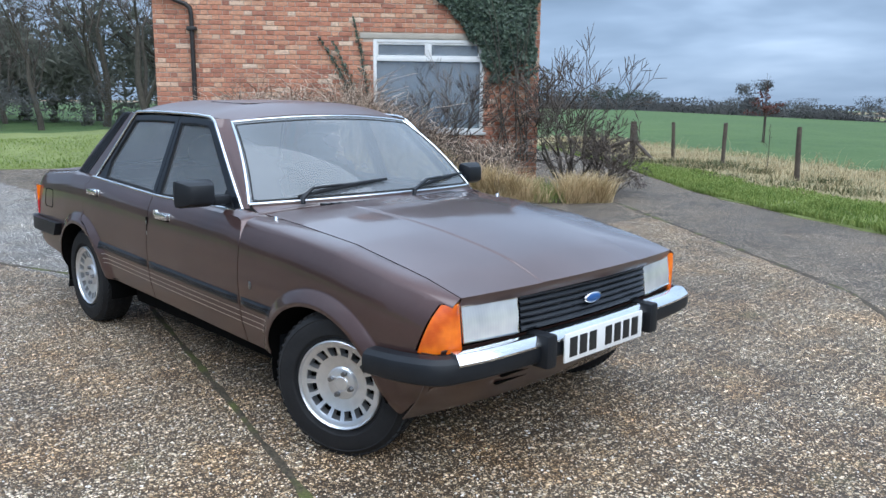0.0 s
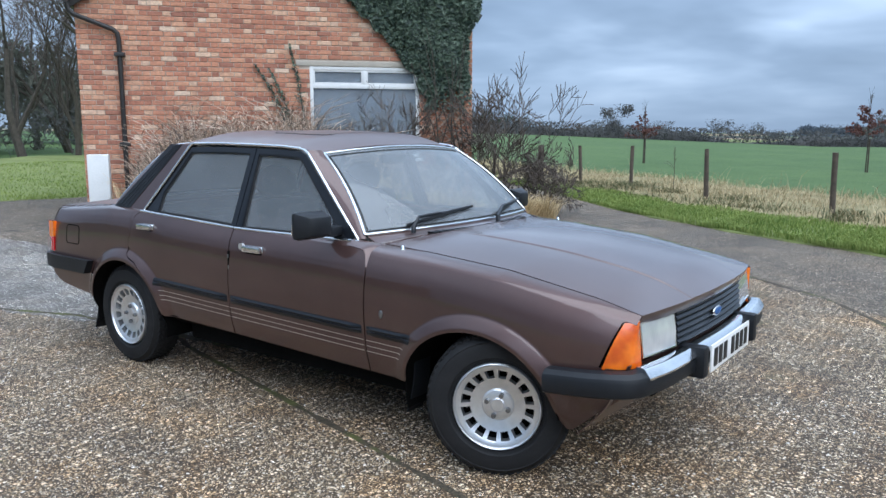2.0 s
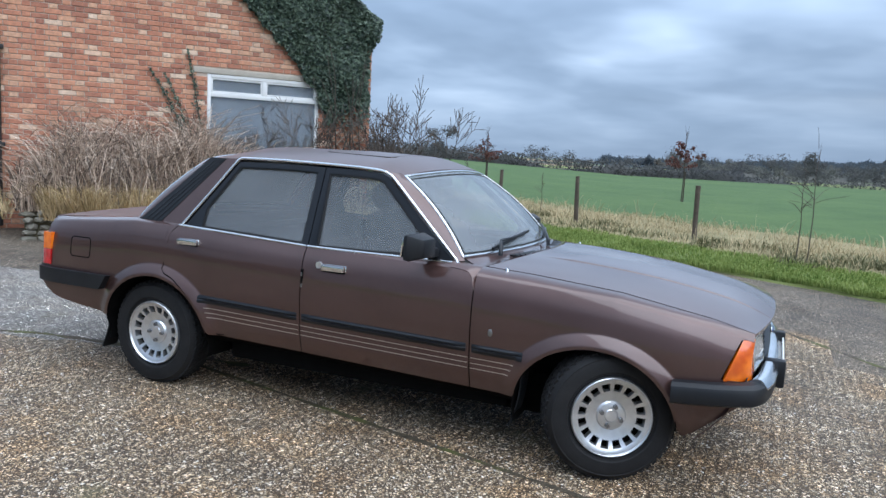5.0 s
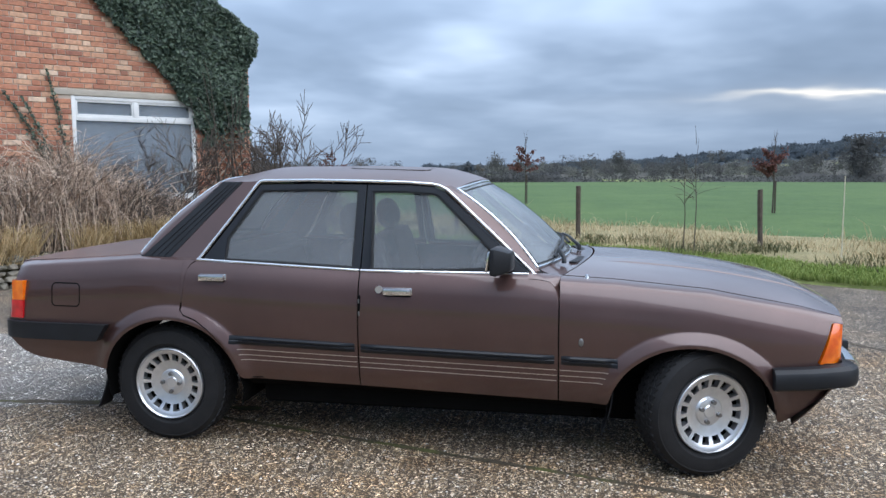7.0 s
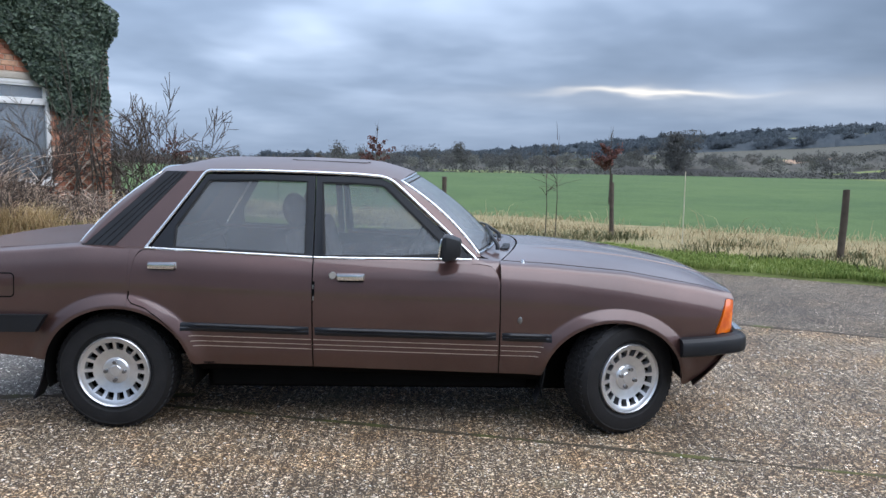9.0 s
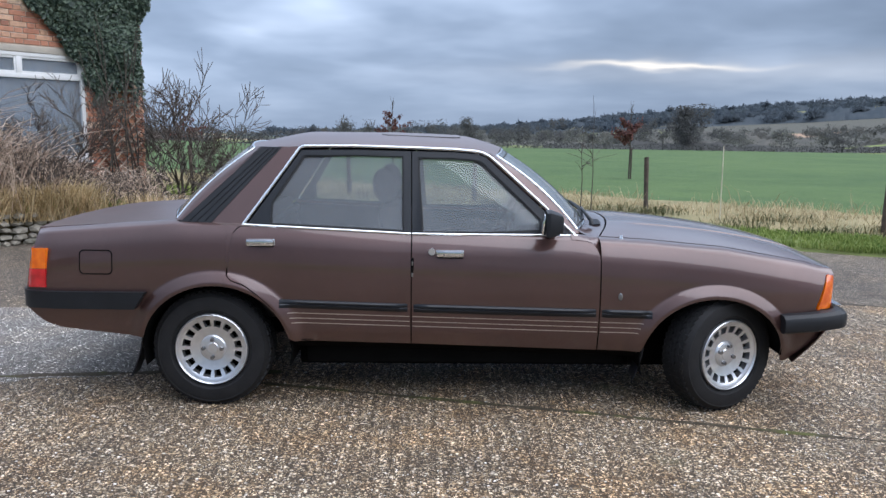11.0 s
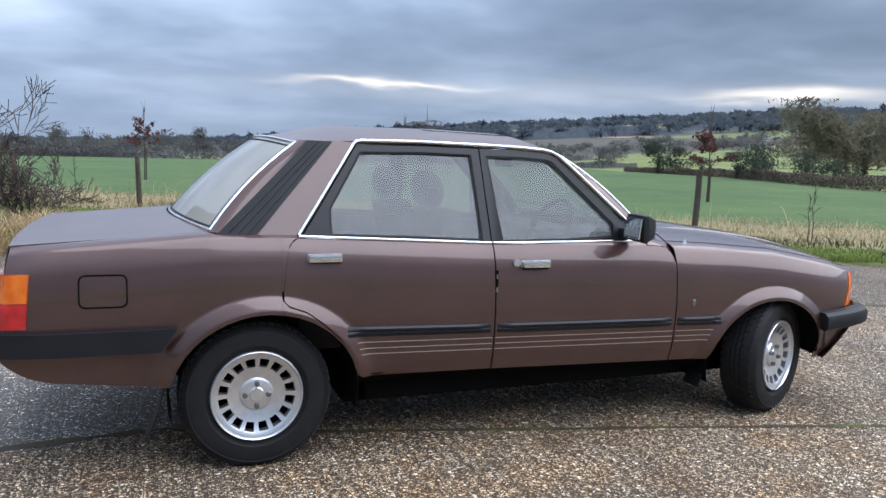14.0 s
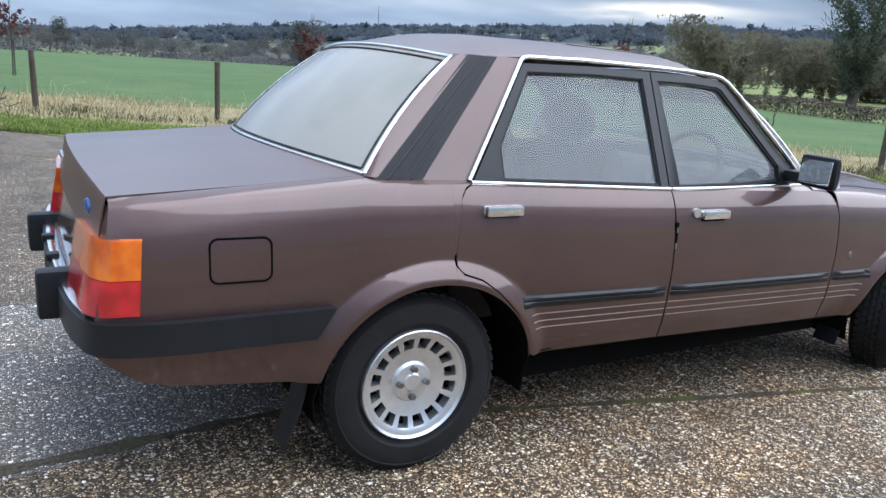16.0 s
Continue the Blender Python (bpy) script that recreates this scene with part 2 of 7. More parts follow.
m_paint = paint("brown_metallic_paint", 0.9, 0.06)
# upward panels: the same paint with light from the sky mixed into its colour
m_bonnet = paint("sky_lightened_brown_paint", 0.9, 0.09, 0.07)
m_skylit = paint("sky_lightened_dull_paint", 0.45, 0.26, 0.14)
m_black = surface("black_grained_plastic", (0.006, 0.007, 0.009), (0.013, 0.015, 0.019), 8, 300, 0.48, bump=0.25, depth=0.001, gloss=0.35)
m_trim = surface("black_satin_trim", (0.004, 0.005, 0.008), (0.009, 0.011, 0.015), 8, 120, 0.34, bump=0.05, gloss=0.4)
m_seal = surface("rubber_seal", (0.008, 0.008, 0.009), (0.015, 0.015, 0.016), 8, 200, 0.7)
# underseal black, sunk further to stand for shade under and inside the car
m_dark = surface("underseal_and_shade_black", (0.003, 0.003, 0.003), (0.006, 0.006, 0.006), 6, 80, 0.9, gloss=0.05)
m_chrome = surface("bright_trim", (0.72, 0.73, 0.75), (0.84, 0.85, 0.86), 6, 60, 0.16, metal=1.0, bump=0.03, depth=0.0005)
m_alloy = surface("silver_alloy", (0.60, 0.61, 0.63), (0.76, 0.77, 0.79), 5, 40, 0.30, metal=0.85, bump=0.0, spread=0.10)
m_tyre = surface("tyre_rubber", (0.008, 0.008, 0.009), (0.018, 0.018, 0.019), 10, 140, 0.7, bump=0.3, gloss=0.3)
m_pin = surface("gold_pinstripe", (0.30, 0.235, 0.20), (0.42, 0.33, 0.28), 5, 90, 0.4, bump=0.0)
m_cloth = surface("brown_velour", (0.022, 0.017, 0.016), (0.050, 0.037, 0.034), 9, 160, 0.9, bump=0.5)
m_cabin = surface("dark_cabin_plastic", (0.02, 0.018, 0.017), (0.045, 0.04, 0.036), 6, 90, 0.65)
m_white = surface("white_plate", (0.74, 0.74, 0.73), (0.82, 0.82, 0.80), 4, 60, 0.4, bump=0.05)
m_ink = surface("black_lettering", (0.012, 0.012, 0.012), (0.02, 0.02, 0.02), 4, 60, 0.5, bump=0.0)
m_blue = surface("blue_enamel", (0.02, 0.07, 0.22), (0.04, 0.12, 0.32), 20, 90, 0.25, bump=0.0)


def lens(name, c1, c2, ribs):
    m, t, b = base_material(name)
    v = coords(t)
    wave = node(t, "ShaderNodeTexWave", Scale=ribs, Distortion=0.4)
    wave.bands_direction = "Z"
    t.links.new(v, wave.inputs["Vector"])
    t.links.new(mixed(t, maths(t, "ADD", maths(t, "MULTIPLY", wave.outputs[1], 0.15), maths(t, "MULTIPLY", ramp(t, noise_of(t, v, 14.0, 2.0), [(0.35, (0, 0, 0)), (0.65, (1, 1, 1))]), 0.85)), c1, c2), b.inputs["Base Color"])
    b.inputs["Roughness"].default_value = 0.18
    b.inputs["Coat Weight"].default_value = 1.0
    b.inputs["Subsurface Weight"].default_value = 0.25
    b.inputs["Subsurface Scale"].default_value = 0.01
    bumped(t, b, wave.outputs[1], 0.10, 0.001)
    return m


m_amber = lens("amber_lens", (0.62, 0.085, 0.002), (0.92, 0.215, 0.008), 60.0)
m_red = lens("red_lens", (0.38, 0.003, 0.008), (0.72, 0.012, 0.022), 60.0)


def headlamp_glass():
    m, t, b = base_material("fluted_lamp_glass")
    v = coords(t)
    wave = node(t, "ShaderNodeTexWave", Scale=26.0, Distortion=0.2)
    wave.bands_direction = "Y"
    t.links.new(v, wave.inputs["Vector"])
    t.links.new(mixed(t, maths(t, "ADD", maths(t, "MULTIPLY", wave.outputs[1], 0.12), maths(t, "MULTIPLY", ramp(t, noise_of(t, v, 8.0, 2.0), [(0.35, (0, 0, 0)), (0.65, (1, 1, 1))]), 0.85)), (0.66, 0.68, 0.70), (0.95, 0.95, 0.94)), b.inputs["Base Color"])
    b.inputs["Metallic"].default_value = 0.5
    b.inputs["Roughness"].default_value = 0.16
    b.inputs["Coat Weight"].default_value = 1.0
    bumped(t, b, wave.outputs[1], 0.12, 0.001)
    return m


m_lamp = headlamp_glass()


def glass(name, mist_veil, tint=(0.82, 0.86, 0.86), cloud=(0.62, 0.66, 0.70)):
    """Clear car glass; the 0 to 1 value clouds it for misting inside and for reflected sky."""
    m, t, b = base_material(name)
    t.nodes.remove(b)
    out = t.nodes["Material Output"]
    v = coords(t)
    clear = t.nodes.new("ShaderNodeBsdfTransparent")
    clear.inputs[0].default_value = (*tint, 1)
    fog = t.nodes.new("ShaderNodeBsdfDiffuse")
    fog.inputs[0].default_value = (*cloud, 1)
    gloss = t.nodes.new("ShaderNodeBsdfGlossy")
    gloss.inputs["Roughness"].default_value = 0.03
    lay = t.nodes.new("ShaderNodeLayerWeight")
    lay.inputs[0].default_value = 0.5
    schlick = maths(t, "ADD", maths(t, "MULTIPLY", maths(t, "POWER", lay.outputs["Facing"], 5.0), 0.9), 0.05)
    f = maths(t, "MULTIPLY", maths(t, "ADD", noise_of(t, v, 2.0, 3.0), 0.5), mist_veil)
    a = t.nodes.new("ShaderNodeMixShader")
    t.links.new(f, a.inputs[0])
    t.links.new(clear.outputs[0], a.inputs[1])
    t.links.new(fog.outputs[0], a.inputs[2])
    c = t.nodes.new("ShaderNodeMixShader")
    t.links.new(schlick, c.inputs[0])
    t.links.new(a.outputs[0], c.inputs[1])
    t.links.new(gloss.outputs[0], c.inputs[2])
    t.links.new(c.outputs[0], out.inputs[0])
    return m


# on sides, windscreen and house panes the cloud partly paints in reflected sky
m_glass = glass("side_glass", 0.36, cloud=(0.30, 0.32, 0.34))
m_screen = glass("windscreen_glass", 0.42, cloud=(0.37, 0.39, 0.42))
m_rear = glass("misted_rear_glass", 0.95, cloud=(0.35, 0.335, 0.295))
m_pane = glass("window_pane", 0.22, (0.75, 0.8, 0.85))



def clear_material():
    m, t, b = base_material("clear_inner_glass")
    t.nodes.remove(b)
    see = t.nodes.new("ShaderNodeBsdfTransparent")
    see.inputs[0].default_value = (0.97, 0.98, 0.98, 1)
    t.links.new(see.outputs[0], t.nodes["Material Output"].inputs[0])
    return m


m_clear = clear_material()


def clear_inside(ob, first):
    """Gives the faces of a pane from number first on, its inner side and rim, the clear material."""
    ob.data.materials.append(m_clear)
    for f in list(ob.data.polygons)[first:]:
        f.material_index = 1
    return ob


def mirror_material():
    m, t, b = base_material("mirror_silver")
    b.inputs["Metallic"].default_value, b.inputs["Roughness"].default_value = 1.0, 0.03
    b.inputs["Base Color"].default_value = (0.86, 0.87, 0.88, 1)
    return m


m_mirror = mirror_material()


def brick_material():
    m, t, b = base_material("weathered_red_brick")
    v = coords(t, world_space=True)
    r1 = t.nodes.new("ShaderNodeObjectInfo").outputs["Random"]
    r2 = t.nodes.new("ShaderNodeNewGeometry").outputs["Random Per Island"]
    r = maths(t, "FRACT", maths(t, "ADD", r1, maths(t, "MULTIPLY", r2, 7.31)))
    col = ramp(t, r, [(0.0, (0.33, 0.150, 0.105)), (0.22, (0.45, 0.200, 0.130)), (0.52, (0.53, 0.250, 0.160)), (0.78, (0.59, 0.315, 0.205)), (0.92, (0.65, 0.42, 0.29)), (1.0, (0.76, 0.60, 0.47))])
    col = mixed(t, 1.0, col, ramp(t, noise_of(t, v, 22.0, 6.0, 0.65), [(0.3, (0.66, 0.62, 0.6)), (0.7, (1.2, 1.16, 1.1))]), "MULTIPLY")
    col = mixed(t, ramp(t, noise_of(t, v, 0.9, 5.0, 0.6), [(0.5, (0, 0, 0)), (0.72, (0.35, 0.35, 0.35))]), col, (0.36, 0.21, 0.14))
    t.links.new(col, b.inputs["Base Color"])
    b.inputs["Roughness"].default_value = 0.85
    bumped(t, b, noise_of(t, v, 90.0, 4.0), 0.6, 0.004)
    return m


m_brick = brick_material()
m_mortar = surface("lime_mortar", (0.42, 0.34, 0.28), (0.62, 0.54, 0.46), 5, 120, 0.9, bump=0.6)
m_upvc = surface("white_window_paint", (0.66, 0.67, 0.67), (0.80, 0.80, 0.79), 3, 40, 0.4, bump=0.05)
m_pipe = surface("black_cast_iron", (0.012, 0.011, 0.011), (0.03, 0.027, 0.026), 6, 60, 0.5)
m_slate = surface("roof_slate", (0.06, 0.06, 0.07), (0.13, 0.13, 0.14), 4, 60, 0.7, vary=0.5)
m_wood = surface("weathered_post_wood", (0.045, 0.034, 0.028), (0.115, 0.090, 0.070), 9, 90, 0.9, bump=0.8, depth=0.004)
m_trellis = surface("trellis_wood", (0.34, 0.26, 0.20), (0.56, 0.46, 0.37), 9, 90, 0.85, bump=0.5)
m_bark = surface("bare_bark", (0.045, 0.038, 0.030), (0.105, 0.090, 0.072), 7, 60, 0.95, bump=0.6)
m_twig = surface("winter_twigs", (0.055, 0.043, 0.037), (0.125, 0.102, 0.085), 3, 20, 0.95, bump=0.0, island=0.5)
m_ivy = surface("ivy_leaf", (0.030, 0.052, 0.038), (0.115, 0.160, 0.110), 3, 30, 0.42, bump=0.0, island=0.8, thin=0.15)
m_straw = surface("dead_grass", (0.24, 0.195, 0.105), (0.58, 0.47, 0.29), 2, 14, 0.9, bump=0.0, island=0.7, thin=0.3)
m_stalk = surface("dead_stalks", (0.30, 0.22, 0.165), (0.82, 0.67, 0.54), 2, 14, 0.9, bump=0.0, island=0.8, thin=0.3)
m_blade = surface("verge_grass_blade", (0.120, 0.185, 0.034), (0.290, 0.345, 0.095), 0.8, 9, 0.8, bump=0.0, island=0.5, thin=0.3)
m_verge = surface("verge_turf", (0.105, 0.135, 0.035), (0.21, 0.24, 0.075), 1.2, 18, 0.95, bump=0.8, depth=0.02)
m_rough = surface("rough_straw_ground", (0.115, 0.115, 0.045), (0.36, 0.285, 0.150), 0.9, 14, 0.95, bump=0.9, depth=0.03)
m_redleaf = surface("russet_leaf", (0.085, 0.035, 0.033), (0.19, 0.082, 0.066), 3, 20, 0.8, bump=0.0, island=0.6, thin=0.3)
# hedgerow wood: grey of the distance haze is mixed into its colour
m_far = surface("haze_grey_wood", (0.085, 0.090, 0.094), (0.150, 0.146, 0.138), 0.05, 0.6, 1.0, bump=0.0, island=0.12, thin=0.45, gloss=0.0)
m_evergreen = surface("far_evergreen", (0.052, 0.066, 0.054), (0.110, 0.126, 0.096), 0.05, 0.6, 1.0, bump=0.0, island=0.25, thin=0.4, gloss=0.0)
# ridge wood: bluish distance haze put into the base colour
m_hill = surface("haze_blue_hill_wood", (0.085, 0.108, 0.132), (0.130, 0.148, 0.162), 0.01, 0.1, 1.0, bump=0.0, island=0.1, thin=0.45, gloss=0.0)
m_stone = surface("rubble_stone", (0.095, 0.092, 0.066), (0.30, 0.275, 0.225), 7, 50, 0.9, bump=0.7, depth=0.006, island=0.6, vary=0.6)
m_soil = surface("bed_soil", (0.05, 0.042, 0.025), (0.13, 0.11, 0.06), 3, 40, 0.95, bump=0.9, depth=0.02)


def land_material():
    """Winter wheat in the near field, meadows, ploughland and woods further out."""
    m, t, b = base_material("farmland")
    v = coords(t)
    sep = t.nodes.new("ShaderNodeSeparateXYZ")
    t.links.new(v, sep.inputs[0])
    dx, dy = maths(t, "SUBTRACT", sep.outputs[0], 2.0), maths(t, "ADD", sep.outputs[1], 2.0)
    dist = maths(t, "SQRT", maths(t, "ADD", maths(t, "MULTIPLY", dx, dx), maths(t, "MULTIPLY", dy, dy)))
    wheat = ramp(t, maths(t, "ADD", maths(t, "ADD", maths(t, "MULTIPLY", noise_of(t, v, 0.06, 5.0), 0.35), maths(t, "MULTIPLY", noise_of(t, v, 0.5, 4.0, 0.65), 0.35)), maths(t, "MULTIPLY", noise_of(t, v, 6.0, 3.0), 0.3)), [(0.38, (0.030, 0.074, 0.015)), (0.62, (0.082, 0.132, 0.032))])
    cell = node(t, "ShaderNodeTexVoronoi", Scale=0.0052, Randomness=1.0)
    t.links.new(v, cell.inputs["Vector"])
    cs = t.nodes.new("ShaderNodeSeparateColor")
    t.links.new(cell.outputs["Color"], cs.inputs[0])
    far = ramp(t, cs.outputs[0], [(0.0, (0.055, 0.058, 0.045)), (0.3, (0.075, 0.072, 0.055)), (0.5, (0.115, 0.150, 0.050)), (0.72, (0.150, 0.165, 0.065)), (0.9, (0.30, 0.20, 0.13))])
    bearing = maths(t, "DIVIDE", maths(t, "ARCTAN2", dy, dx), math.pi)
    reach = ramp(t, bearing, [(0.10, (0.19, 0.19, 0.19)), (0.189, (0.212, 0.212, 0.212)), (0.242, (0.276, 0.276, 0.276)), (0.278, (0.40, 0.40, 0.40)), (0.317, (0.63, 0.63, 0.63)), (0.34, (1, 1, 1))])
    wheatfield = maths(t, "LESS_THAN", dist, maths(t, "MULTIPLY", reach, 172.0))
    meadow = ramp(t, noise_of(t, v, 0.05, 5.0), [(0.35, (0.105, 0.140, 0.036)), (0.65, (0.175, 0.200, 0.058))])
    outer = mixed(t, maths(t, "LESS_THAN", dist, 420.0), far, meadow)
    t.links.new(mixed(t, wheatfield, outer, wheat), b.inputs["Base Color"])
    b.inputs["Roughness"].default_value = 0.95
    bumped(t, b, noise_of(t, v, 9.0, 4.0), 0.6, 0.05)
    return m


m_land = land_material()

# ---- builders ----


def obj(name, verts, faces, material, parent=None, label="", smooth=True, angle=35):
    me = bpy.data.meshes.new(name)
    me.from_pydata([tuple(map(float, p)) for p in verts], [], [tuple(map(int, f)) for f in faces])
    if smooth:
        me.polygons.foreach_set("use_smooth", [True] * len(me.polygons))
        me.set_sharp_from_angle(angle=radians(angle))
    me.materials.append(material)
    ob = new(name, me)
    if parent is not None:
        ob.parent = parent
    if label:
        ob["label"] = label
    return ob


def part(name, bm, material, parent=None, label="", angle=35):
    """Links a bmesh as one mesh object under a thing or under a part."""
    me = bpy.data.meshes.new(name)
    bm.normal_update()
    bm.to_mesh(me)
    bm.free()
    me.polygons.foreach_set("use_smooth", [True] * len(me.polygons))
    me.set_sharp_from_angle(angle=radians(angle))
    me.materials.append(material)
    ob = new(name, me)
    if parent is not None:
        ob.parent = parent
    if label:
        ob["label"] = label
    return ob


def thing(name, at=(0, 0, 0), **tags):
    ob = new(name)
    ob.location = at
    ob.empty_display_size = 0.1
    return tagged(ob, **tags)


def grid_faces(n, m, base=0, flip=False):
    f = []
    for i in range(n - 1):
        for j in range(m - 1):
            q = (base + i * m + j, base + (i + 1) * m + j, base + (i + 1) * m + j + 1, base + i * m + j + 1)
            f.append(q[::-1] if flip else q)
    return f


def sheets(name, grids, thick, material, parent=None, label="", angle=35):
    """Curved panels: each grid is an (n, m, 3) array; thick is laid inwards, against the grid's normal (negative turns it)."""
    V, Fc, base = [], [], 0
    for P in grids:
        P = np.asarray(P, float)
        n, m, _ = P.shape
        N = np.cross(np.gradient(P, axis=0), np.gradient(P, axis=1))
        N /= np.linalg.norm(N, axis=2, keepdims=True) + 1e-12
        Q = P - N * thick
        V += [*P.reshape(-1, 3), *Q.reshape(-1, 3)]
        k = base + n * m
        Fc += grid_faces(n, m, base, flip=thick < 0) + grid_faces(n, m, k, flip=thick > 0)
        rim = [i * m for i in range(n)] + [(n - 1) * m + j for j in range(1, m)] + [i * m + m - 1 for i in range(n - 2, -1, -1)] + [j for j in range(m - 2, 0, -1)]
        for a, b2 in zip(rim, rim[1:] + rim[:1]):
            q = (base + a, base + b2, k + b2, k + a)
            Fc.append(q if thick < 0 else q[::-1])
        base += 2 * n * m
    return obj(name, V, Fc, material, parent, label, angle=angle)


def box(bm, x0, x1, y0, y1, z0, z1, bevel=0.0, m=None):
    r = bmesh.ops.create_cube(bm, size=1.0)
    vs = r["verts"]
    bmesh.ops.scale(bm, vec=(x1 - x0, y1 - y0, z1 - z0), verts=vs)
    bmesh.ops.translate(bm, vec=((x0 + x1) / 2, (y0 + y1) / 2, (z0 + z1) / 2), verts=vs)
    if bevel:
        es = list({e for v in vs for e in v.link_edges})
        r = bmesh.ops.bevel(bm, geom=es, offset=bevel, segments=2, affect="EDGES", profile=0.6)
        vs = list({v for f in r["faces"] for v in f.verts} | {v for v in vs if v.is_valid})
    if m is not None:
        bmesh.ops.transform(bm, matrix=m, verts=vs)
    return vs


def tube_data(points, radii, sides=6, closed=True):
    """Vertices and faces of a tapered tube through points."""
    V, Fc = [], []
    pts = [Vector(p) for p in points]
    for i, p in enumerate(pts):
        d = (pts[min(i + 1, len(pts) - 1)] - pts[max(i - 1, 0)]).normalized()
        a = d.orthogonal().normalized() if i == 0 else (a - d * a.dot(d)).normalized()
        b2 = d.cross(a)
        for k in range(sides):
            w = 2 * math.pi * k / sides
            V.append(p + (a * math.cos(w) + b2 * math.sin(w)) * radii[i])
    for i in range(len(pts) - 1):
        for k in range(sides):
            k2 = (k + 1) % sides
            Fc.append((i * sides + k, i * sides + k2, (i + 1) * sides + k2, (i + 1) * sides + k))
    if closed:
        Fc.append(tuple(range(sides))[::-1])
        Fc.append(tuple((len(pts) - 1) * sides + k for k in range(sides)))
    return V, Fc


def tubes(name, list_of_tubes, material, parent=None, label="", sides=6, angle=50):
    V, Fc = [], []
    for pts, rad in list_of_tubes:
        v, f = tube_data(pts, rad, sides)
        k = len(V)
        V += v
        Fc += [tuple(i + k for i in q) for q in f]
    return obj(name, V, Fc, material, parent, label, angle=angle)


def revolve(name, profile, material, parent=None, label="", steps=48, angle=30):
    """Turns a profile of (radius, y) about the y axis."""
    n = len(profile)
    V = [(r * math.cos(2 * math.pi * k / steps), y, r * math.sin(2 * math.pi * k / steps)) for k in range(steps) for r, y in profile]
    Fc = []
    for k in range(steps):
        k2 = (k + 1) % steps
        for i in range(n - 1):
            Fc.append((k * n + i, k2 * n + i, k2 * n + i + 1, k * n + i + 1))
    return obj(name, V, Fc, material, parent, label, angle=angle)


def lerp(x, pts):
    return float(np.interp(x, [p[0] for p in pts], [p[1] for p in pts]))


def smooth_curve(x, pts):
    """Interpolates pts with a soft spline."""
    xs, ys = [p[0] for p in pts], [p[1] for p in pts]
    if x <= xs[0] or x >= xs[-1]:
        return float(np.interp(x, xs, ys))
    i = max(k for k in range(len(xs) - 1) if xs[k] <= x)
    h = xs[i + 1] - xs[i]
    sl = [(ys[k + 1] - ys[k]) / (xs[k + 1] - xs[k]) for k in range(len(xs) - 1)]
    g = lambda k: sl[0] if k == 0 else sl[-1] if k == len(xs) - 1 else (sl[k - 1] + sl[k]) / 2
    u = (x - xs[i]) / h
    a, b2 = g(i) * h, g(i + 1) * h
    return (2 * u**3 - 3 * u**2 + 1) * ys[i] + (u**3 - 2 * u**2 + u) * a + (-2 * u**3 + 3 * u**2) * ys[i + 1] + (u**3 - u**2) * b2


def ss(a, b2, x):
    u = min(1.0, max(0.0, (x - a) / (b2 - a)))
    return u * u * (3 - 2 * u)

# ---- the yard, lane, verge and land ----
WALL_A, WALL_TURN = (-6.98, 3.42), 51.53
WD = (math.cos(radians(WALL_TURN)), math.sin(radians(WALL_TURN)))
VERGE = [(-30, 33), (-14, 20.4), (-5.2, 13.1), (-1.2, 9.2), (0.6, 7.9), (2.3, 6.9), (3.4, 6.35), (5.2, 5.2), (6.95, 4.2), (9.0, 2.9), (14, -0.6), (24, -8)]
FENCE = [(-30, 34), (-12, 20.0), (-6.35, 15.85), (-4.95, 15.03), (-3.04, 13.77), (-0.65, 11.81), (1.80, 10.23), (4.64, 8.55), (7.33, 6.09), (10.1, 4.0), (14, 1.2), (24, -6)]
POSTS = [(-6.35, 15.37), (-7.5, 14.8), (-4.95, 15.03), (-3.04, 13.77), (-0.65, 11.81), (1.90, 10.06), (4.73, 8.45), (7.20, 5.68), (10.1, 4.0), (13.0, 1.9)]


def ground_z(x, y=0.0):
    return 0.004 - 0.0075 * min(4.0, max(-1.0, x))


def land_z(x, y):
    """Height of the land: nearly flat by the yard, falling a little over the field, then the hills."""
    dx, dy = x - 2.0, y + 2.0
    r, az = math.hypot(dx, dy), math.degrees(math.atan2(dy, dx)) % 360
    e1 = lerp(az, [(0, -0.7), (50, -0.75), (60, -1.0), (100, -1.0), (122, -0.1), (150, 0.1), (200, 0.2), (300, 0), (360, -0.8)])
    e2 = lerp(az, [(0, 2.4), (30, 2.8), (45, 2.75), (58, 2.05), (73, 1.15), (85, 0.1), (95, -0.35), (110, -0.2), (150, 0.3), (300, 0.3), (360, 2.4)])
    e3 = lerp(az, [(0, 0.8), (20, 1.1), (46, 0.83), (56, 0.05), (64, -0.9), (75, -0.95), (100, -0.85), (122, -0.1), (150, 0.1), (200, 0.2), (300, 0), (360, 0.8)])
    z1, z2 = 1.38 + math.tan(radians(e1)) * 165, 1.38 + math.tan(radians(e2)) * 1400
    if r < 165:
        return -0.06 + (z1 + 0.06) * max(0.0, (r - 14) / 151)
    z3 = 1.38 + math.tan(radians(e3)) * 330
    if r < 330:
        return z1 + (z3 - z1) * (r - 165) / 165
    return z3 + (z2 - z3) * ss(330, 1400, r) + (2.0 * noise.noise((x * 0.004, y * 0.004, 3.1)) * ss(330, 700, r))


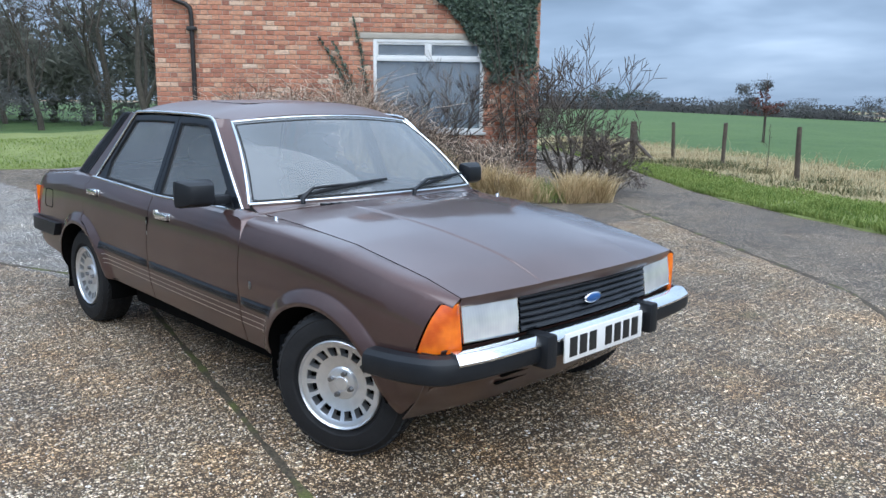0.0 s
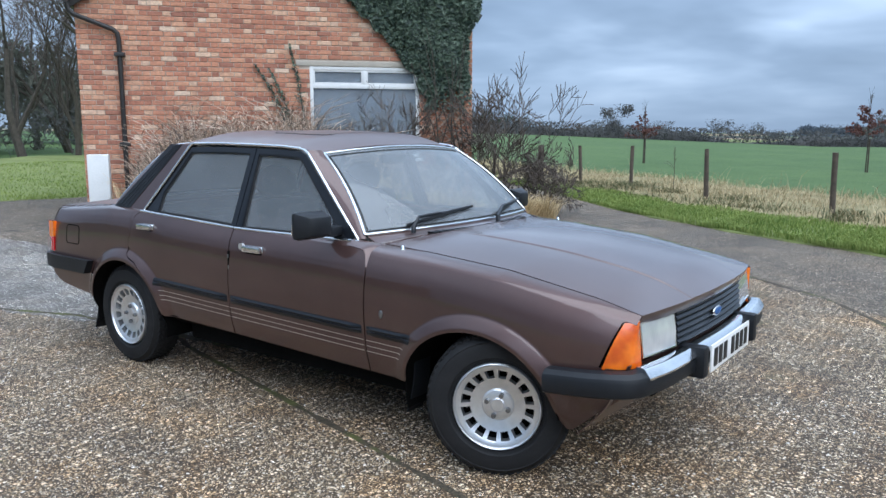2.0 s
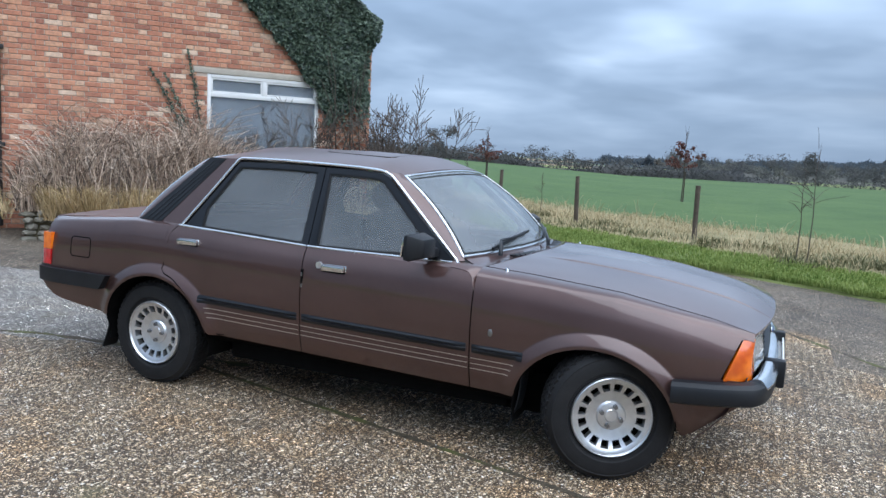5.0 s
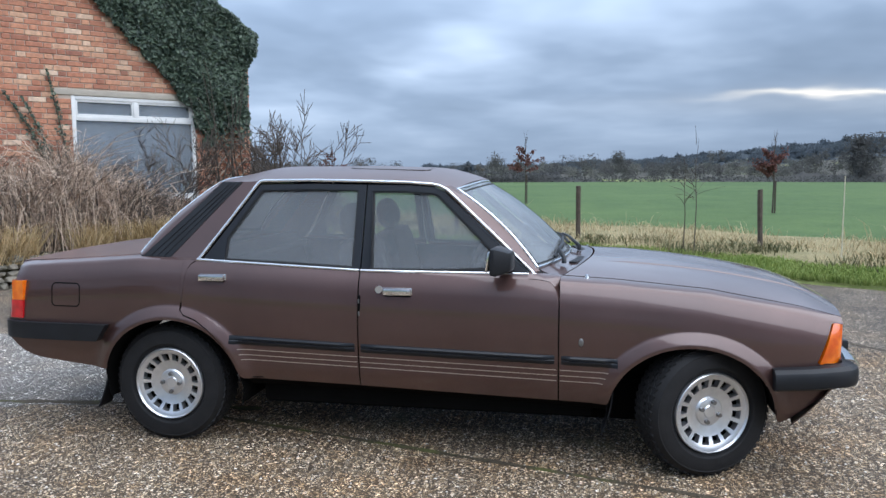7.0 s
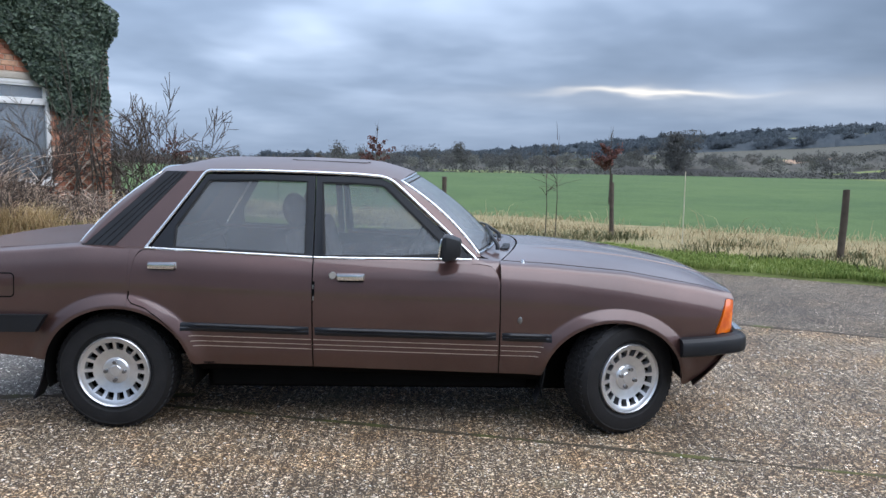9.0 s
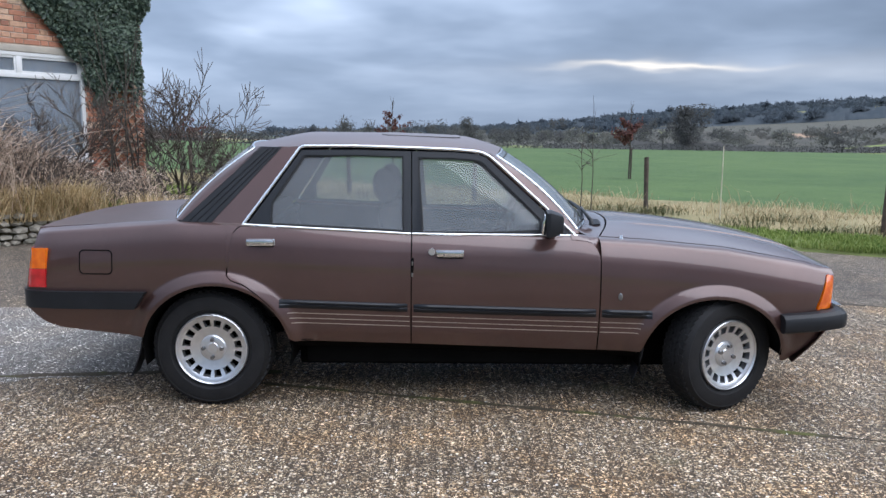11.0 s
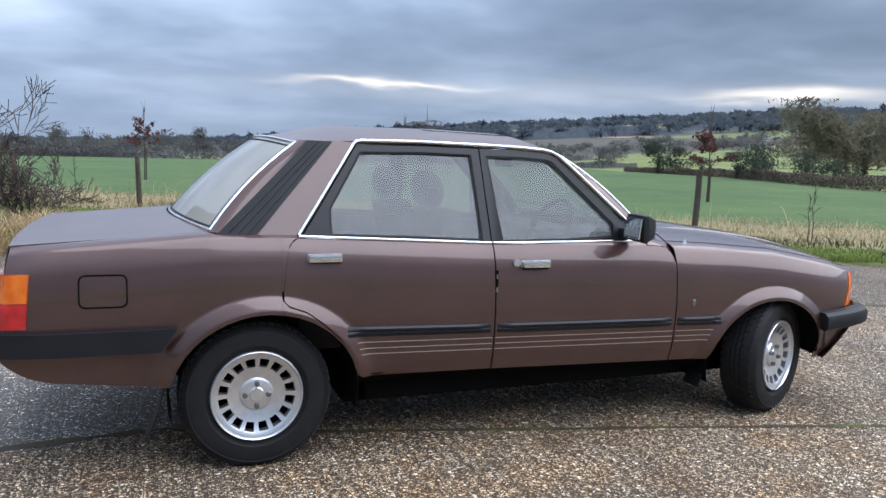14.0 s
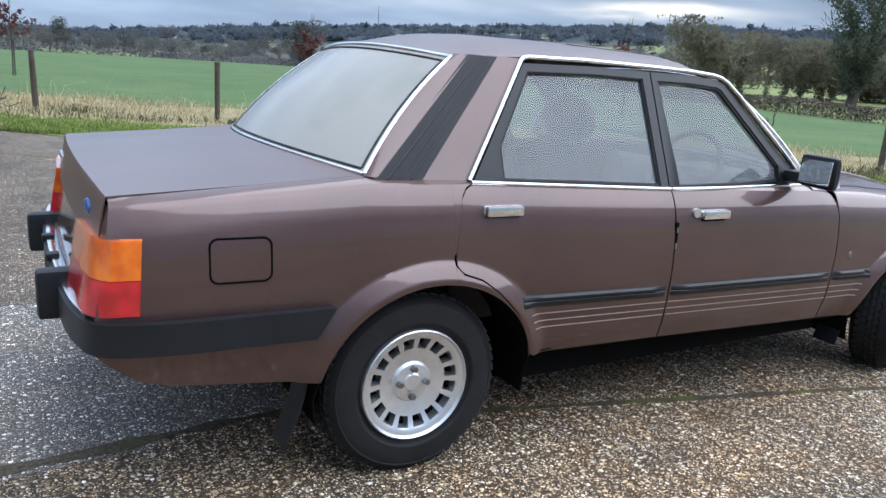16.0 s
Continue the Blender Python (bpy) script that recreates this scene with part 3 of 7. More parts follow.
def build_land():
    rings = [0.0, 4, 8, 12, 16, 20, 26, 34, 44, 58, 76, 100, 130, 165, 210, 270, 350, 450, 580, 740, 950, 1200, 1500, 2200, 3200, 4600]
    seg = 180
    V = [(2.0, -2.0, -0.06)]
    for r in rings[1:]:
        for k in range(seg):
            w = 2 * math.pi * k / seg
            x, y = 2.0 + r * math.cos(w), -2.0 + r * math.sin(w)
            V.append((x, y, land_z(x, y)))
    Fc = [(0, 1 + k, 1 + (k + 1) % seg) for k in range(seg)]
    for i in range(len(rings) - 2):
        for k in range(seg):
            a, b2 = 1 + i * seg + k, 1 + i * seg + (k + 1) % seg
            Fc.append((a, a + seg, b2 + seg, b2))
    tagged(obj("ground", V, Fc, m_land), "green winter wheat field and distant wooded farmland", "ground", kind="structure")


def build_yard():
    xs = np.arange(-16, 22.1, 0.5)
    P = [[(x, y, ground_z(x)) for y in np.linspace(-16, lerp(x, VERGE) + 0.4, 40)] for x in xs]
    tagged(sheets("pavement", [P], 0.05, m_yard), "damp exposed-aggregate concrete yard beside a worn tarmac lane", "pavement", kind="structure")
    # joints between the slabs
    for path, w in (([(-0.35, -0.27), (0.0, -0.41), (2.19, -0.93), (3.5, -1.26), (7.5, -2.25)], 0.027), ([(-5.2, -1.35), (-2.3, -0.72), (-1.4, -0.40), (-0.35, -0.27), (0.3, -0.25)], 0.05), ([(-1.4, 7.1), (2.98, 3.75), (4.28, 2.0), (5.3, 1.55), (8, 0.4)], 0.05)):
        pts = []
        for (x0, y0), (x1, y1) in zip(path, path[1:]):
            n = max(2, int(math.hypot(x1 - x0, y1 - y0) / 0.06))
            pts += [(x0 + (x1 - x0) * i / n, y0 + (y1 - y0) * i / n) for i in range(n)]
        rows = []
        for i, (x, y) in enumerate(pts):
            h = w * (0.5 + 0.55 * noise.noise((x * 6, y * 6, 0.3)) + 0.25 * noise.noise((x * 25, y * 25, 1)))
            h = max(0.004, h)
            o = 0.006 * noise.noise((x * 3, y * 3, 7))
            rows.append([(x + 0.2 * (o - h), y + o - h, ground_z(x) + 0.0025), (x, y + o, ground_z(x) + 0.0045), (x + 0.2 * (o + h), y + o + h, ground_z(x) + 0.0025)])
        tagged(sheets("joint", [rows], 0.002, m_joint), "dark damp filler in the joint between concrete slabs", "joint", kind="structure")


def line_at(path, u):
    i = min(int(u), len(path) - 2)
    f = u - i
    return (path[i][0] + (path[i + 1][0] - path[i][0]) * f, path[i][1] + (path[i + 1][1] - path[i][1]) * f)


def verge_y(x):
    return lerp(x, VERGE)


def fence_y(x):
    return lerp(x, FENCE)


def verge_z(x, y):
    d = y - verge_y(x)
    return 0.03 + 0.05 * ss(0, 0.8, d) + 0.05 * noise.noise((x * 0.9, y * 0.9, 0)) * ss(0, 0.6, d) + 0.02 * noise.noise((x * 4, y * 4, 2))


def build_verge():
    xs = np.arange(-22, 20.1, 0.25)
    rows, rough = [], []
    for x in xs:
        y0 = verge_y(x) + 0.12 * noise.noise((x * 1.4, 0, 0)) + 0.06 * noise.noise((x * 5, 3, 0))
        y1 = fence_y(x) + 5.0
        ym = fence_y(x) - 1.5 + 0.35 * noise.noise((x * 0.8, 6, 0))
        rough.append([(x, ym + (y1 - ym) * f, (verge_z(x, ym + (y1 - ym) * f) + 0.012) * (1 - ss(0.75, 1.0, f)) + ss(0.75, 1.0, f) * (land_z(x, ym + (y1 - ym) * f) - 0.01) - 0.03 * (1 - ss(0, 0.06, f))) for f in np.linspace(0, 1, 22)])
        col = [(x, y0 - 0.03, -0.03), (x, y0, 0.012 + ground_z(x))]
        for f in np.linspace(0.02, 1, 26):
            y = y0 + (y1 - y0) * f
            z = verge_z(x, y)
            col.append((x, y, z * (1 - ss(0.8, 1.0, f)) + ss(0.8, 1.0, f) * (land_z(x, y) - 0.02)))
        rows.append(col)
    tagged(sheets("verge", [rows], 0.02, m_verge), "green grass verge beside the lane", "verge", kind="structure")
    tagged(sheets("field_margin", [rough], 0.02, m_rough), "rough straw-coloured field margin under the fence", "field margin", kind="structure")


def blades(name, spots, material, label, category, parent=None):
    """Upright grass blades: spots of (x, y, z, height, width, lean)."""
    V, Fc = [], []
    for x, y, z, h, w, lean in spots:
        a, b2 = random.uniform(0, 6.283), random.uniform(0, 6.283)
        cx, cy = math.cos(a) * w, math.sin(a) * w
        lx, ly = math.cos(b2) * lean * h, math.sin(b2) * lean * h
        k = len(V)
        V += [(x - cx, y - cy, z - 0.02), (x + cx, y + cy, z - 0.02), (x + lx * 0.4 + cx * 0.7, y + ly * 0.4 + cy * 0.7, z + h * 0.6), (x + lx * 0.4 - cx * 0.7, y + ly * 0.4 - cy * 0.7, z + h * 0.6), (x + lx, y + ly, z + h * (1 - 0.3 * lean))]
        Fc += [(k, k + 1, k + 2, k + 3), (k + 3, k + 2, k + 4)]
    ob = obj(name, V, Fc, material, parent, smooth=False)
    return tagged(ob, label, category, kind="stuff") if parent is None else ob


def build_grass():
    rnd = random.Random(4)
    spots = []
    while len(spots) < 60000:
        x = rnd.uniform(-14, 14)
        d = rnd.random() ** 1.2 * 4.5
        if d > fence_y(x) - verge_y(x) - 1.3 + 0.5 * noise.noise((x * 0.7, 2, 2)):
            continue
        y = verge_y(x) + d
        if noise.noise((x * 0.8, y * 0.8, 5)) + 0.75 < rnd.random() * 0.8:
            continue
        spots.append((x, y, verge_z(x, y), rnd.uniform(0.03, 0.095), rnd.uniform(0.004, 0.010), rnd.uniform(0.2, 1.0)))
    blades("grass", spots, m_blade, "short green verge grass beside the lane", "grass")
    spots = []
    while len(spots) < 24000:
        x = rnd.uniform(-16, 16)
        d = rnd.gauss(0.9, 1.9)
        y = fence_y(x) + d
        if d < -1.7 or y < verge_y(x) + 0.9 or d > 4.8 or noise.noise((x * 0.6, y * 0.6, 9)) < -0.15 + 0.4 * rnd.random() - 0.3:
            continue
        t = 1 + 0.7 * max(0, noise.noise((x * 0.5, y * 0.5, 1)))
        spots.append((x, y, verge_z(x, y) - 0.02, rnd.uniform(0.05, 0.22) * t * (2.6 if rnd.random() < 0.02 else 1), rnd.uniform(0.003, 0.008), rnd.uniform(0.3, 1.3)))
    blades("long_grass", spots, m_straw, "straw-coloured dead grass along the fence", "grass")
    spots = []
    for _ in range(70):
        cx = rnd.uniform(-12, 13)
        cy = fence_y(cx) + rnd.uniform(-1.5, 0.3)
        r = rnd.uniform(0.12, 0.4)
        for _ in range(130):
            x, y = rnd.gauss(cx, r), rnd.gauss(cy, r * 0.6)
            spots.append((x, y, verge_z(x, y) - 0.02, rnd.uniform(0.05, 0.22), rnd.uniform(0.005, 0.014), rnd.uniform(0.3, 1.1)))
    blades("weeds", spots, surface("weed_leaf", (0.075, 0.085, 0.035), (0.18, 0.17, 0.085), 2, 12, 0.9, bump=0.0, island=0.6), "low brown-green weeds and brambles along the fence foot", "weeds")


def build_pebbles():
    """Loose and half-set pebbles on the concrete, each with its own edges."""
    g = np.random.default_rng(12)
    n = 36000
    x, y = g.uniform(-2.2, 5.6, n), g.uniform(-3.9, 1.2, n)
    keep = (y < -0.28 + 0.235 * (x + 0.4)) | (x > -0.2)
    x, y = x[keep], y[keep]
    n = len(x)
    r = g.uniform(0.0032, 0.0080, n) * g.uniform(0.7, 1.3, n)
    w = g.uniform(0, 6.283, n)
    base = np.array([(1, 0, 0), (0.45, 0.75, 0), (-0.5, 0.7, 0), (-1, -0.1, 0), (-0.3, -0.8, 0), (0.6, -0.7, 0), (0.15, 0.1, 0.85)])
    P = np.repeat(base[None], n, 0) * (1 + g.uniform(-0.25, 0.25, (n, 7, 1)))
    c, s = np.cos(w)[:, None], np.sin(w)[:, None]
    X = (P[..., 0] * c - P[..., 1] * 0.75 * s) * r[:, None] + x[:, None]
    Y = (P[..., 0] * s + P[..., 1] * 0.75 * c) * r[:, None] + y[:, None]
    Z = P[..., 2] * r[:, None] * 0.55 + (0.004 - 0.0075 * np.clip(x, -1, 4))[:, None] - 0.0002
    V = np.stack([X, Y, Z], -1).reshape(-1, 3)
    Fc = [(7 * k + i, 7 * k + (i + 1) % 6, 7 * k + 6) for k in range(n) for i in range(6)]
    m, t, b = base_material("loose_pebbles")
    isl = t.nodes.new("ShaderNodeNewGeometry").outputs["Random Per Island"]
    t.links.new(ramp(t, isl, [(0.0, (0.10, 0.075, 0.05)), (0.3, (0.26, 0.20, 0.14)), (0.6, (0.42, 0.34, 0.26)), (0.85, (0.64, 0.57, 0.48)), (0.97, (0.92, 0.90, 0.86))]), b.inputs["Base Color"])
    b.inputs["Roughness"].default_value = 0.45
    tagged(obj("pebbles", V, Fc, m, smooth=False), "small pale and brown pebbles set in the yard surface", "pebbles", kind="stuff")


build_land()
build_yard()
build_pebbles()
build_verge()

# ---- the brick outbuilding ----


def build_house():
    house = thing("outbuilding", (*WALL_A, 0), label="old red-brick outbuilding with a gable wall and ivy on one corner", category="building")
    house.rotation_euler = (0, 0, radians(WALL_TURN))
    S0, S1, EAVE, APEX, D = -0.56, 5.66, 3.36, 5.38, 7.0
    W0, W1, Z0, Z1 = 2.90, 4.72, 0.95, 2.44
    mid = (S0 + S1) / 2

    def gable(s):
        return EAVE + (APEX - EAVE) * (1 - abs(s - mid) / (mid - S0))

    # mortar backing, in pieces round the opening
    bm = bmesh.new()
    y0, y1 = 0.010, 0.25

    def slab(poly):
        a = [bm.verts.new((s, y0, z)) for s, z in poly]
        b2 = [bm.verts.new((s, y1, z)) for s, z in poly]
        bm.faces.new(a)
        bm.faces.new(b2[::-1])
        for i in range(len(poly)):
            j = (i + 1) % len(poly)
            bm.faces.new((a[j], a[i], b2[i], b2[j]))

    slab([(S0, -0.1), (W0, -0.1), (W0, gable(W0)), (mid, APEX), (S0, EAVE)])
    slab([(W0, -0.1), (W1, -0.1), (W1, Z0), (W0, Z0)])
    slab([(W0, Z1), (W1, Z1), (W1, gable(W1)), (W0, gable(W0))])
    slab([(W1, -0.1), (S1, -0.1), (S1, EAVE), (W1, gable(W1))])
    for s in (S0, S1):
        box(bm, min(s, s + (0.25 if s == S0 else -0.25)), max(s, s + (0.25 if s == S0 else -0.25)), 0.25, D, -0.1, EAVE)
    box(bm, S0, S1, D, D + 0.25, -0.1, EAVE)
    wall = part("wall", bm, m_mortar, house, "red brick gable wall in lime mortar")
    # roof
    for sgn in (-1, 1):
        bm = bmesh.new()
        L = math.hypot(mid - S0 + 0.12, (APEX - EAVE) * (mid - S0 + 0.12) / (mid - S0))
        ang = math.atan2(APEX - EAVE, mid - S0)
        box(bm, -L, 0, -0.10, D + 0.35, 0.0, 0.05, 0.006, Matrix.Translation((mid, 0, APEX)) @ (Matrix.Identity(4) if sgn < 0 else Matrix.Diagonal((-1, 1, 1, 1))) @ Matrix.Rotation(-ang, 4, "Y"))
        part("roof", bm, m_slate, house, "dark slate roof slope")
        bm = bmesh.new()
        box(bm, -L, 0, -0.10, -0.07, -0.10, -0.002, 0.004, Matrix.Translation((mid, 0, APEX)) @ (Matrix.Identity(4) if sgn < 0 else Matrix.Diagonal((-1, 1, 1, 1))) @ Matrix.Rotation(-ang, 4, "Y"))
        part("bargeboard", bm, m_pipe, house, "black bargeboard")
    # gutter and downpipe
    tubes("gutter", [([(S0 - 0.09, -0.16, EAVE - 0.02), (S0 - 0.09, D + 0.3, EAVE - 0.02)], [0.06, 0.06])], m_pipe, house, "black half-round gutter", sides=12)
    tubes("downpipe", [([(-0.64, -0.10, 3.30), (-0.62, -0.10, 3.18), (-0.56, -0.09, 3.12), (-0.03, -0.075, 2.92), (0.03, -0.07, 2.86), (0.045, -0.06, 2.75), (0.045, -0.06, 0.05)], [0.036] * 7)], m_pipe, house, "black cast-iron downpipe", sides=12)
    for z in (2.55, 1.2):
        bm = bmesh.new()
        box(bm, -0.03, 0.12, -0.115, 0.0, z - 0.03, z + 0.03, 0.008)
        part("pipe_bracket", bm, m_pipe, house)
    # lintel, window
    bm = bmesh.new()
    box(bm, 2.68, 4.95, -0.012, 0.12, Z1 + 0.004, Z1 + 0.085, 0.006)
    part("lintel", bm, surface("pale_lintel", (0.34, 0.30, 0.25), (0.52, 0.48, 0.41), 4, 60, 0.9), house, "pale stone lintel")
    bm = bmesh.new()
    for s0, s1, z0, z1 in ((W0, W0 + 0.055, Z0, Z1), (W1 - 0.055, W1, Z0, Z1), (W0 + 0.055, W1 - 0.055, Z1 - 0.055, Z1), (W0 + 0.055, W1 - 0.055, Z0, Z0 + 0.06), (W0 + 0.055, W1 - 0.055, 2.09, 2.155), (3.77, 3.83, 2.155, Z1 - 0.055)):
        box(bm, s0, s1, 0.0, 0.07, z0, z1, 0.006)
    win = part("window", bm, m_upvc, house, "white-painted casement window with two top lights")
    for s0, s1, z0, z1 in ((W0 + 0.085, 3.745, 2.185, Z1 - 0.085), (3.855, W1 - 0.085, 2.185, Z1 - 0.085)):
        bm = bmesh.new()
        for a, b2, c, e in ((s0 - 0.03, s0, z0 - 0.03, z1 + 0.03), (s1, s1 + 0.03, z0 - 0.03, z1 + 0.03), (s0, s1, z0 - 0.03, z0), (s0, s1, z1, z1 + 0.03)):
            box(bm, a, b2, 0.012, 0.05, c, e, 0.003)
        part("top_light_frame", bm, m_upvc, win)
    for s0, s1, z0, z1 in ((W0 + 0.08, 3.75, 2.18, Z1 - 0.08), (3.85, W1 - 0.08, 2.18, Z1 - 0.08), (W0 + 0.05, W1 - 0.05, Z0 + 0.05, 2.10)):
        bm = bmesh.new()
        box(bm, s0, s1, 0.034, 0.040, z0, z1)
        part("pane", bm, m_pane, win)
    bm = bmesh.new()
    box(bm, W0 - 0.05, W1 + 0.05, -0.05, 0.05, Z0 - 0.05, Z0 - 0.004, 0.006)
    part("sill", bm, m_upvc, house)
    # pale board added inside, standing for the sky reflected in the panes
    bm = bmesh.new()
    box(bm, W0 + 0.03, W1 - 0.03, 0.16, 0.18, Z0, Z1)
    part("reflection_board", bm, surface("sky_reflection_grey", (0.30, 0.33, 0.36), (0.44, 0.47, 0.50), 2, 30, 0.8), house, "grey board added behind the glass for its sky reflection")
    # bricks: proud of the mortar, one course at a time
    rnd = random.Random(11)
    H, B = 0.075, 0.2275
    near, rest_v, rest_f = [], [], []

    def brick_box(s, z, w, h, proud):
        e = 0.005
        V = [(s, 0.012, z), (s + w, 0.012, z), (s + w, 0.012, z + h), (s, 0.012, z + h), (s, -proud + 0.003, z), (s + w, -proud + 0.003, z), (s + w, -proud + 0.003, z + h), (s, -proud + 0.003, z + h), (s + e, -proud, z + e), (s + w - e, -proud, z + e), (s + w - e, -proud, z + h - e), (s + e, -proud, z + h - e)]
        Fc = [(8, 9, 10, 11)]
        for i in range(4):
            j = (i + 1) % 4
            Fc += [(i, j, 4 + j, 4 + i), (4 + i, 4 + j, 8 + j, 8 + i)]
        return V, Fc

    row = 0
    z = 0.0
    while z < APEX - 0.1:
        s, k = S0 - (0.171 if row % 2 else 0.0), 0
        while s < S1:
            step = B if k % 2 == 0 else 0.115
            k += 1
            a, b2 = max(s, S0), min(s + step - 0.011, S1)
            s += step
            if b2 - a < 0.03 or z + H > max(gable(a), gable(b2)) - 0.03:
                continue
            if z + H > Z0 - 0.05 and z < Z1 + 0.085 and b2 > W0 and a < W1:
                if a < W0 - 0.03:
                    b2 = W0 - 0.004
                elif b2 > W1 + 0.03:
                    a = W1 + 0.004
                else:
                    continue
            if Z1 - 0.03 < z + 0.03 < Z1 + 0.09 and 2.66 < (a + b2) / 2 < 4.97:
                continue
            jz, jh = rnd.uniform(-0.002, 0.002), rnd.uniform(-0.003, 0.002)
            proud = rnd.uniform(-0.001, 0.006)
            if abs(b2 - a - step + 0.011) < 0.001 and 0.1 < a < 2.6 and 1.75 < z < 2.95 and len(near) < 295:
                near.append((a, z + jz, proud, k % 2))
                continue
            v, f = brick_box(a, z + jz, b2 - a, H - 0.011 + jh, proud)
            n0 = len(rest_v)
            rest_v += v
            rest_f += [tuple(i + n0 for i in q) for q in f]
        z += H
        row += 1
    tagged(obj("brickwork", rest_v, rest_f, m_brick, wall, smooth=False), kind="stuff")
    shapes = []
    for k in range(6):
        v, f = brick_box(0, 0, (0.115 if k % 2 == 0 else B) - 0.011 - k * 0.0005, H - 0.011 + (k % 3 - 1) * 0.0015, 0.0)
        me = bpy.data.meshes.new("brick")
        me.from_pydata(v, [], f)
        me.materials.append(m_brick)
        shapes.append(me)
    for i, (s, zz, proud, long) in enumerate(near):
        ob = new("brick", shapes[2 * (i % 3) + long])
        ob.parent = wall
        ob.location = (s, -proud, zz)
    return house


house = build_house()


def wall_point(s, n, z):
    """A place by the gable wall: s along it, n metres out from it."""
    return (WALL_A[0] + WD[0] * s + WD[1] * n, WALL_A[1] + WD[1] * s - WD[0] * n, z)

# ---- the car ----
m_steel = surface("dull_steel", (0.16, 0.16, 0.165), (0.30, 0.30, 0.30), 20, 200, 0.4, metal=0.9, bump=0.05)
HALF = [(-0.91, 0.772), (-0.88, 0.792), (-0.83, 0.812), (-0.76, 0.824), (-0.5, 0.838), (0, 0.845), (1, 0.848), (2.2, 0.845), (2.7, 0.832), (3.0, 0.808), (3.17, 0.778)]
TOPZ = [(-0.90, 0.866), (-0.8, 0.882), (-0.17, 0.926), (0.16, 0.922), (1.0, 0.884), (1.83, 0.862), (2.0, 0.842), (2.3, 0.824), (2.6, 0.792), (3.0, 0.724), (3.17, 0.686)]
DECKZ = [(-0.88, 0.893), (-0.5, 0.922), (-0.17, 0.946), (1.8, 0.885), (1.95, 0.872), (2.2, 0.858), (2.6, 0.822), (3.0, 0.752), (3.17, 0.709)]
SILL = [(-0.91, 0.530), (-0.858, 0.510), (-0.82, 0.468), (-0.78, 0.432), (-0.72, 0.408), (-0.64, 0.397), (-0.37, 0.368), (0.4, 0.350), (1.0, 0.336), (2.2, 0.298), (2.86, 0.240), (2.93, 0.240), (3.1, 0.385), (3.17, 0.44)]
ARCHES = ((0.035, 0.300, 0.366, 0.334), (2.525, 0.262, 0.362, 0.320))


def arch_e(x, z):
    return min(math.hypot((x - cx) / a, (z - cz) / b2) for cx, cz, a, b2 in ARCHES)


def side_y(x, z):
    low = lerp(z, [(0.2, 0.085), (0.30, 0.045), (0.40, 0.018), (0.5, 0.006), (0.6, 0.0)])
    high = smooth_curve(z - lerp(x, TOPZ), [(-0.40, 0.0), (-0.2, 0.005), (-0.12, 0.013), (-0.06, 0.026), (0.0, 0.056), (0.06, 0.10)])
    flare = 0.030 * min(1.0, max(0.0, (1.205 - arch_e(x, z)) / 0.16)) ** 0.85 * ss(0.22, 0.36, z)
    return smooth_curve(x, HALF) - low - high + flare


def low_z(x):
    z = lerp(x, SILL)
    for cx, cz, a, b2 in ARCHES:
        if abs(x - cx) < a:
            z = max(z, cz + b2 * math.sqrt(1 - ((x - cx) / a) ** 2))
    return z


DOOR_EDGE = [(0.095, 0.69), (0.115, 0.664), (0.185, 0.639), (0.25, 0.592), (0.322, 0.521), (0.365, 0.45), (0.405, 0.35)]


def arch_xs(x0, x1, step=0.02):
    xs = list(np.arange(x0, x1, step)) + [x1]
    for cx, cz, a, b2 in ARCHES:
        for w in np.linspace(0, math.pi, 41):
            x = cx + a * math.cos(w)
            if x0 + 0.004 < x < x1 - 0.004:
                xs.append(x)
    xs = sorted(xs)
    return [x for i, x in enumerate(xs) if i == 0 or x - xs[i - 1] > 0.002]


def side_grid(xs, lo, hi, sgn, rows=34, deck=None):
    """Columns of the flank from lo(x) to hi(x); deck: (y, z) functions of the edge on top to which the panel rolls over."""
    P = []
    for x in xs:
        z0, z1 = lo(x), hi(x)
        col = []
        for f in np.linspace(0, 1, rows):
            z = z0 + (z1 - z0) * f ** 1.15
            col.append((x, sgn * side_y(x, z), z))
        if deck is not None:
            ya, za = side_y(x, z1), z1
            yb, zb = deck[0](x), deck[1](x)
            cy, cz = ya - 0.030, zb - 0.004
            for f in (0.15, 0.3, 0.45, 0.6, 0.75, 0.88, 1.0):
                col.append((x, sgn * ((1 - f) ** 2 * ya + 2 * f * (1 - f) * cy + f * f * yb), (1 - f) ** 2 * za + 2 * f * (1 - f) * cz + f * f * zb))
        P.append(col)
    return P


def lean_back(P):
    """Lets the tail of the rear wing run further back towards the bumper."""
    return [[(x - 0.17 * max(0.0, 0.88 - max(z, 0.58)) * min(1.0, max(0.0, (-0.66 - x) / 0.19)), y, z) for x, y, z in col] for col in P]


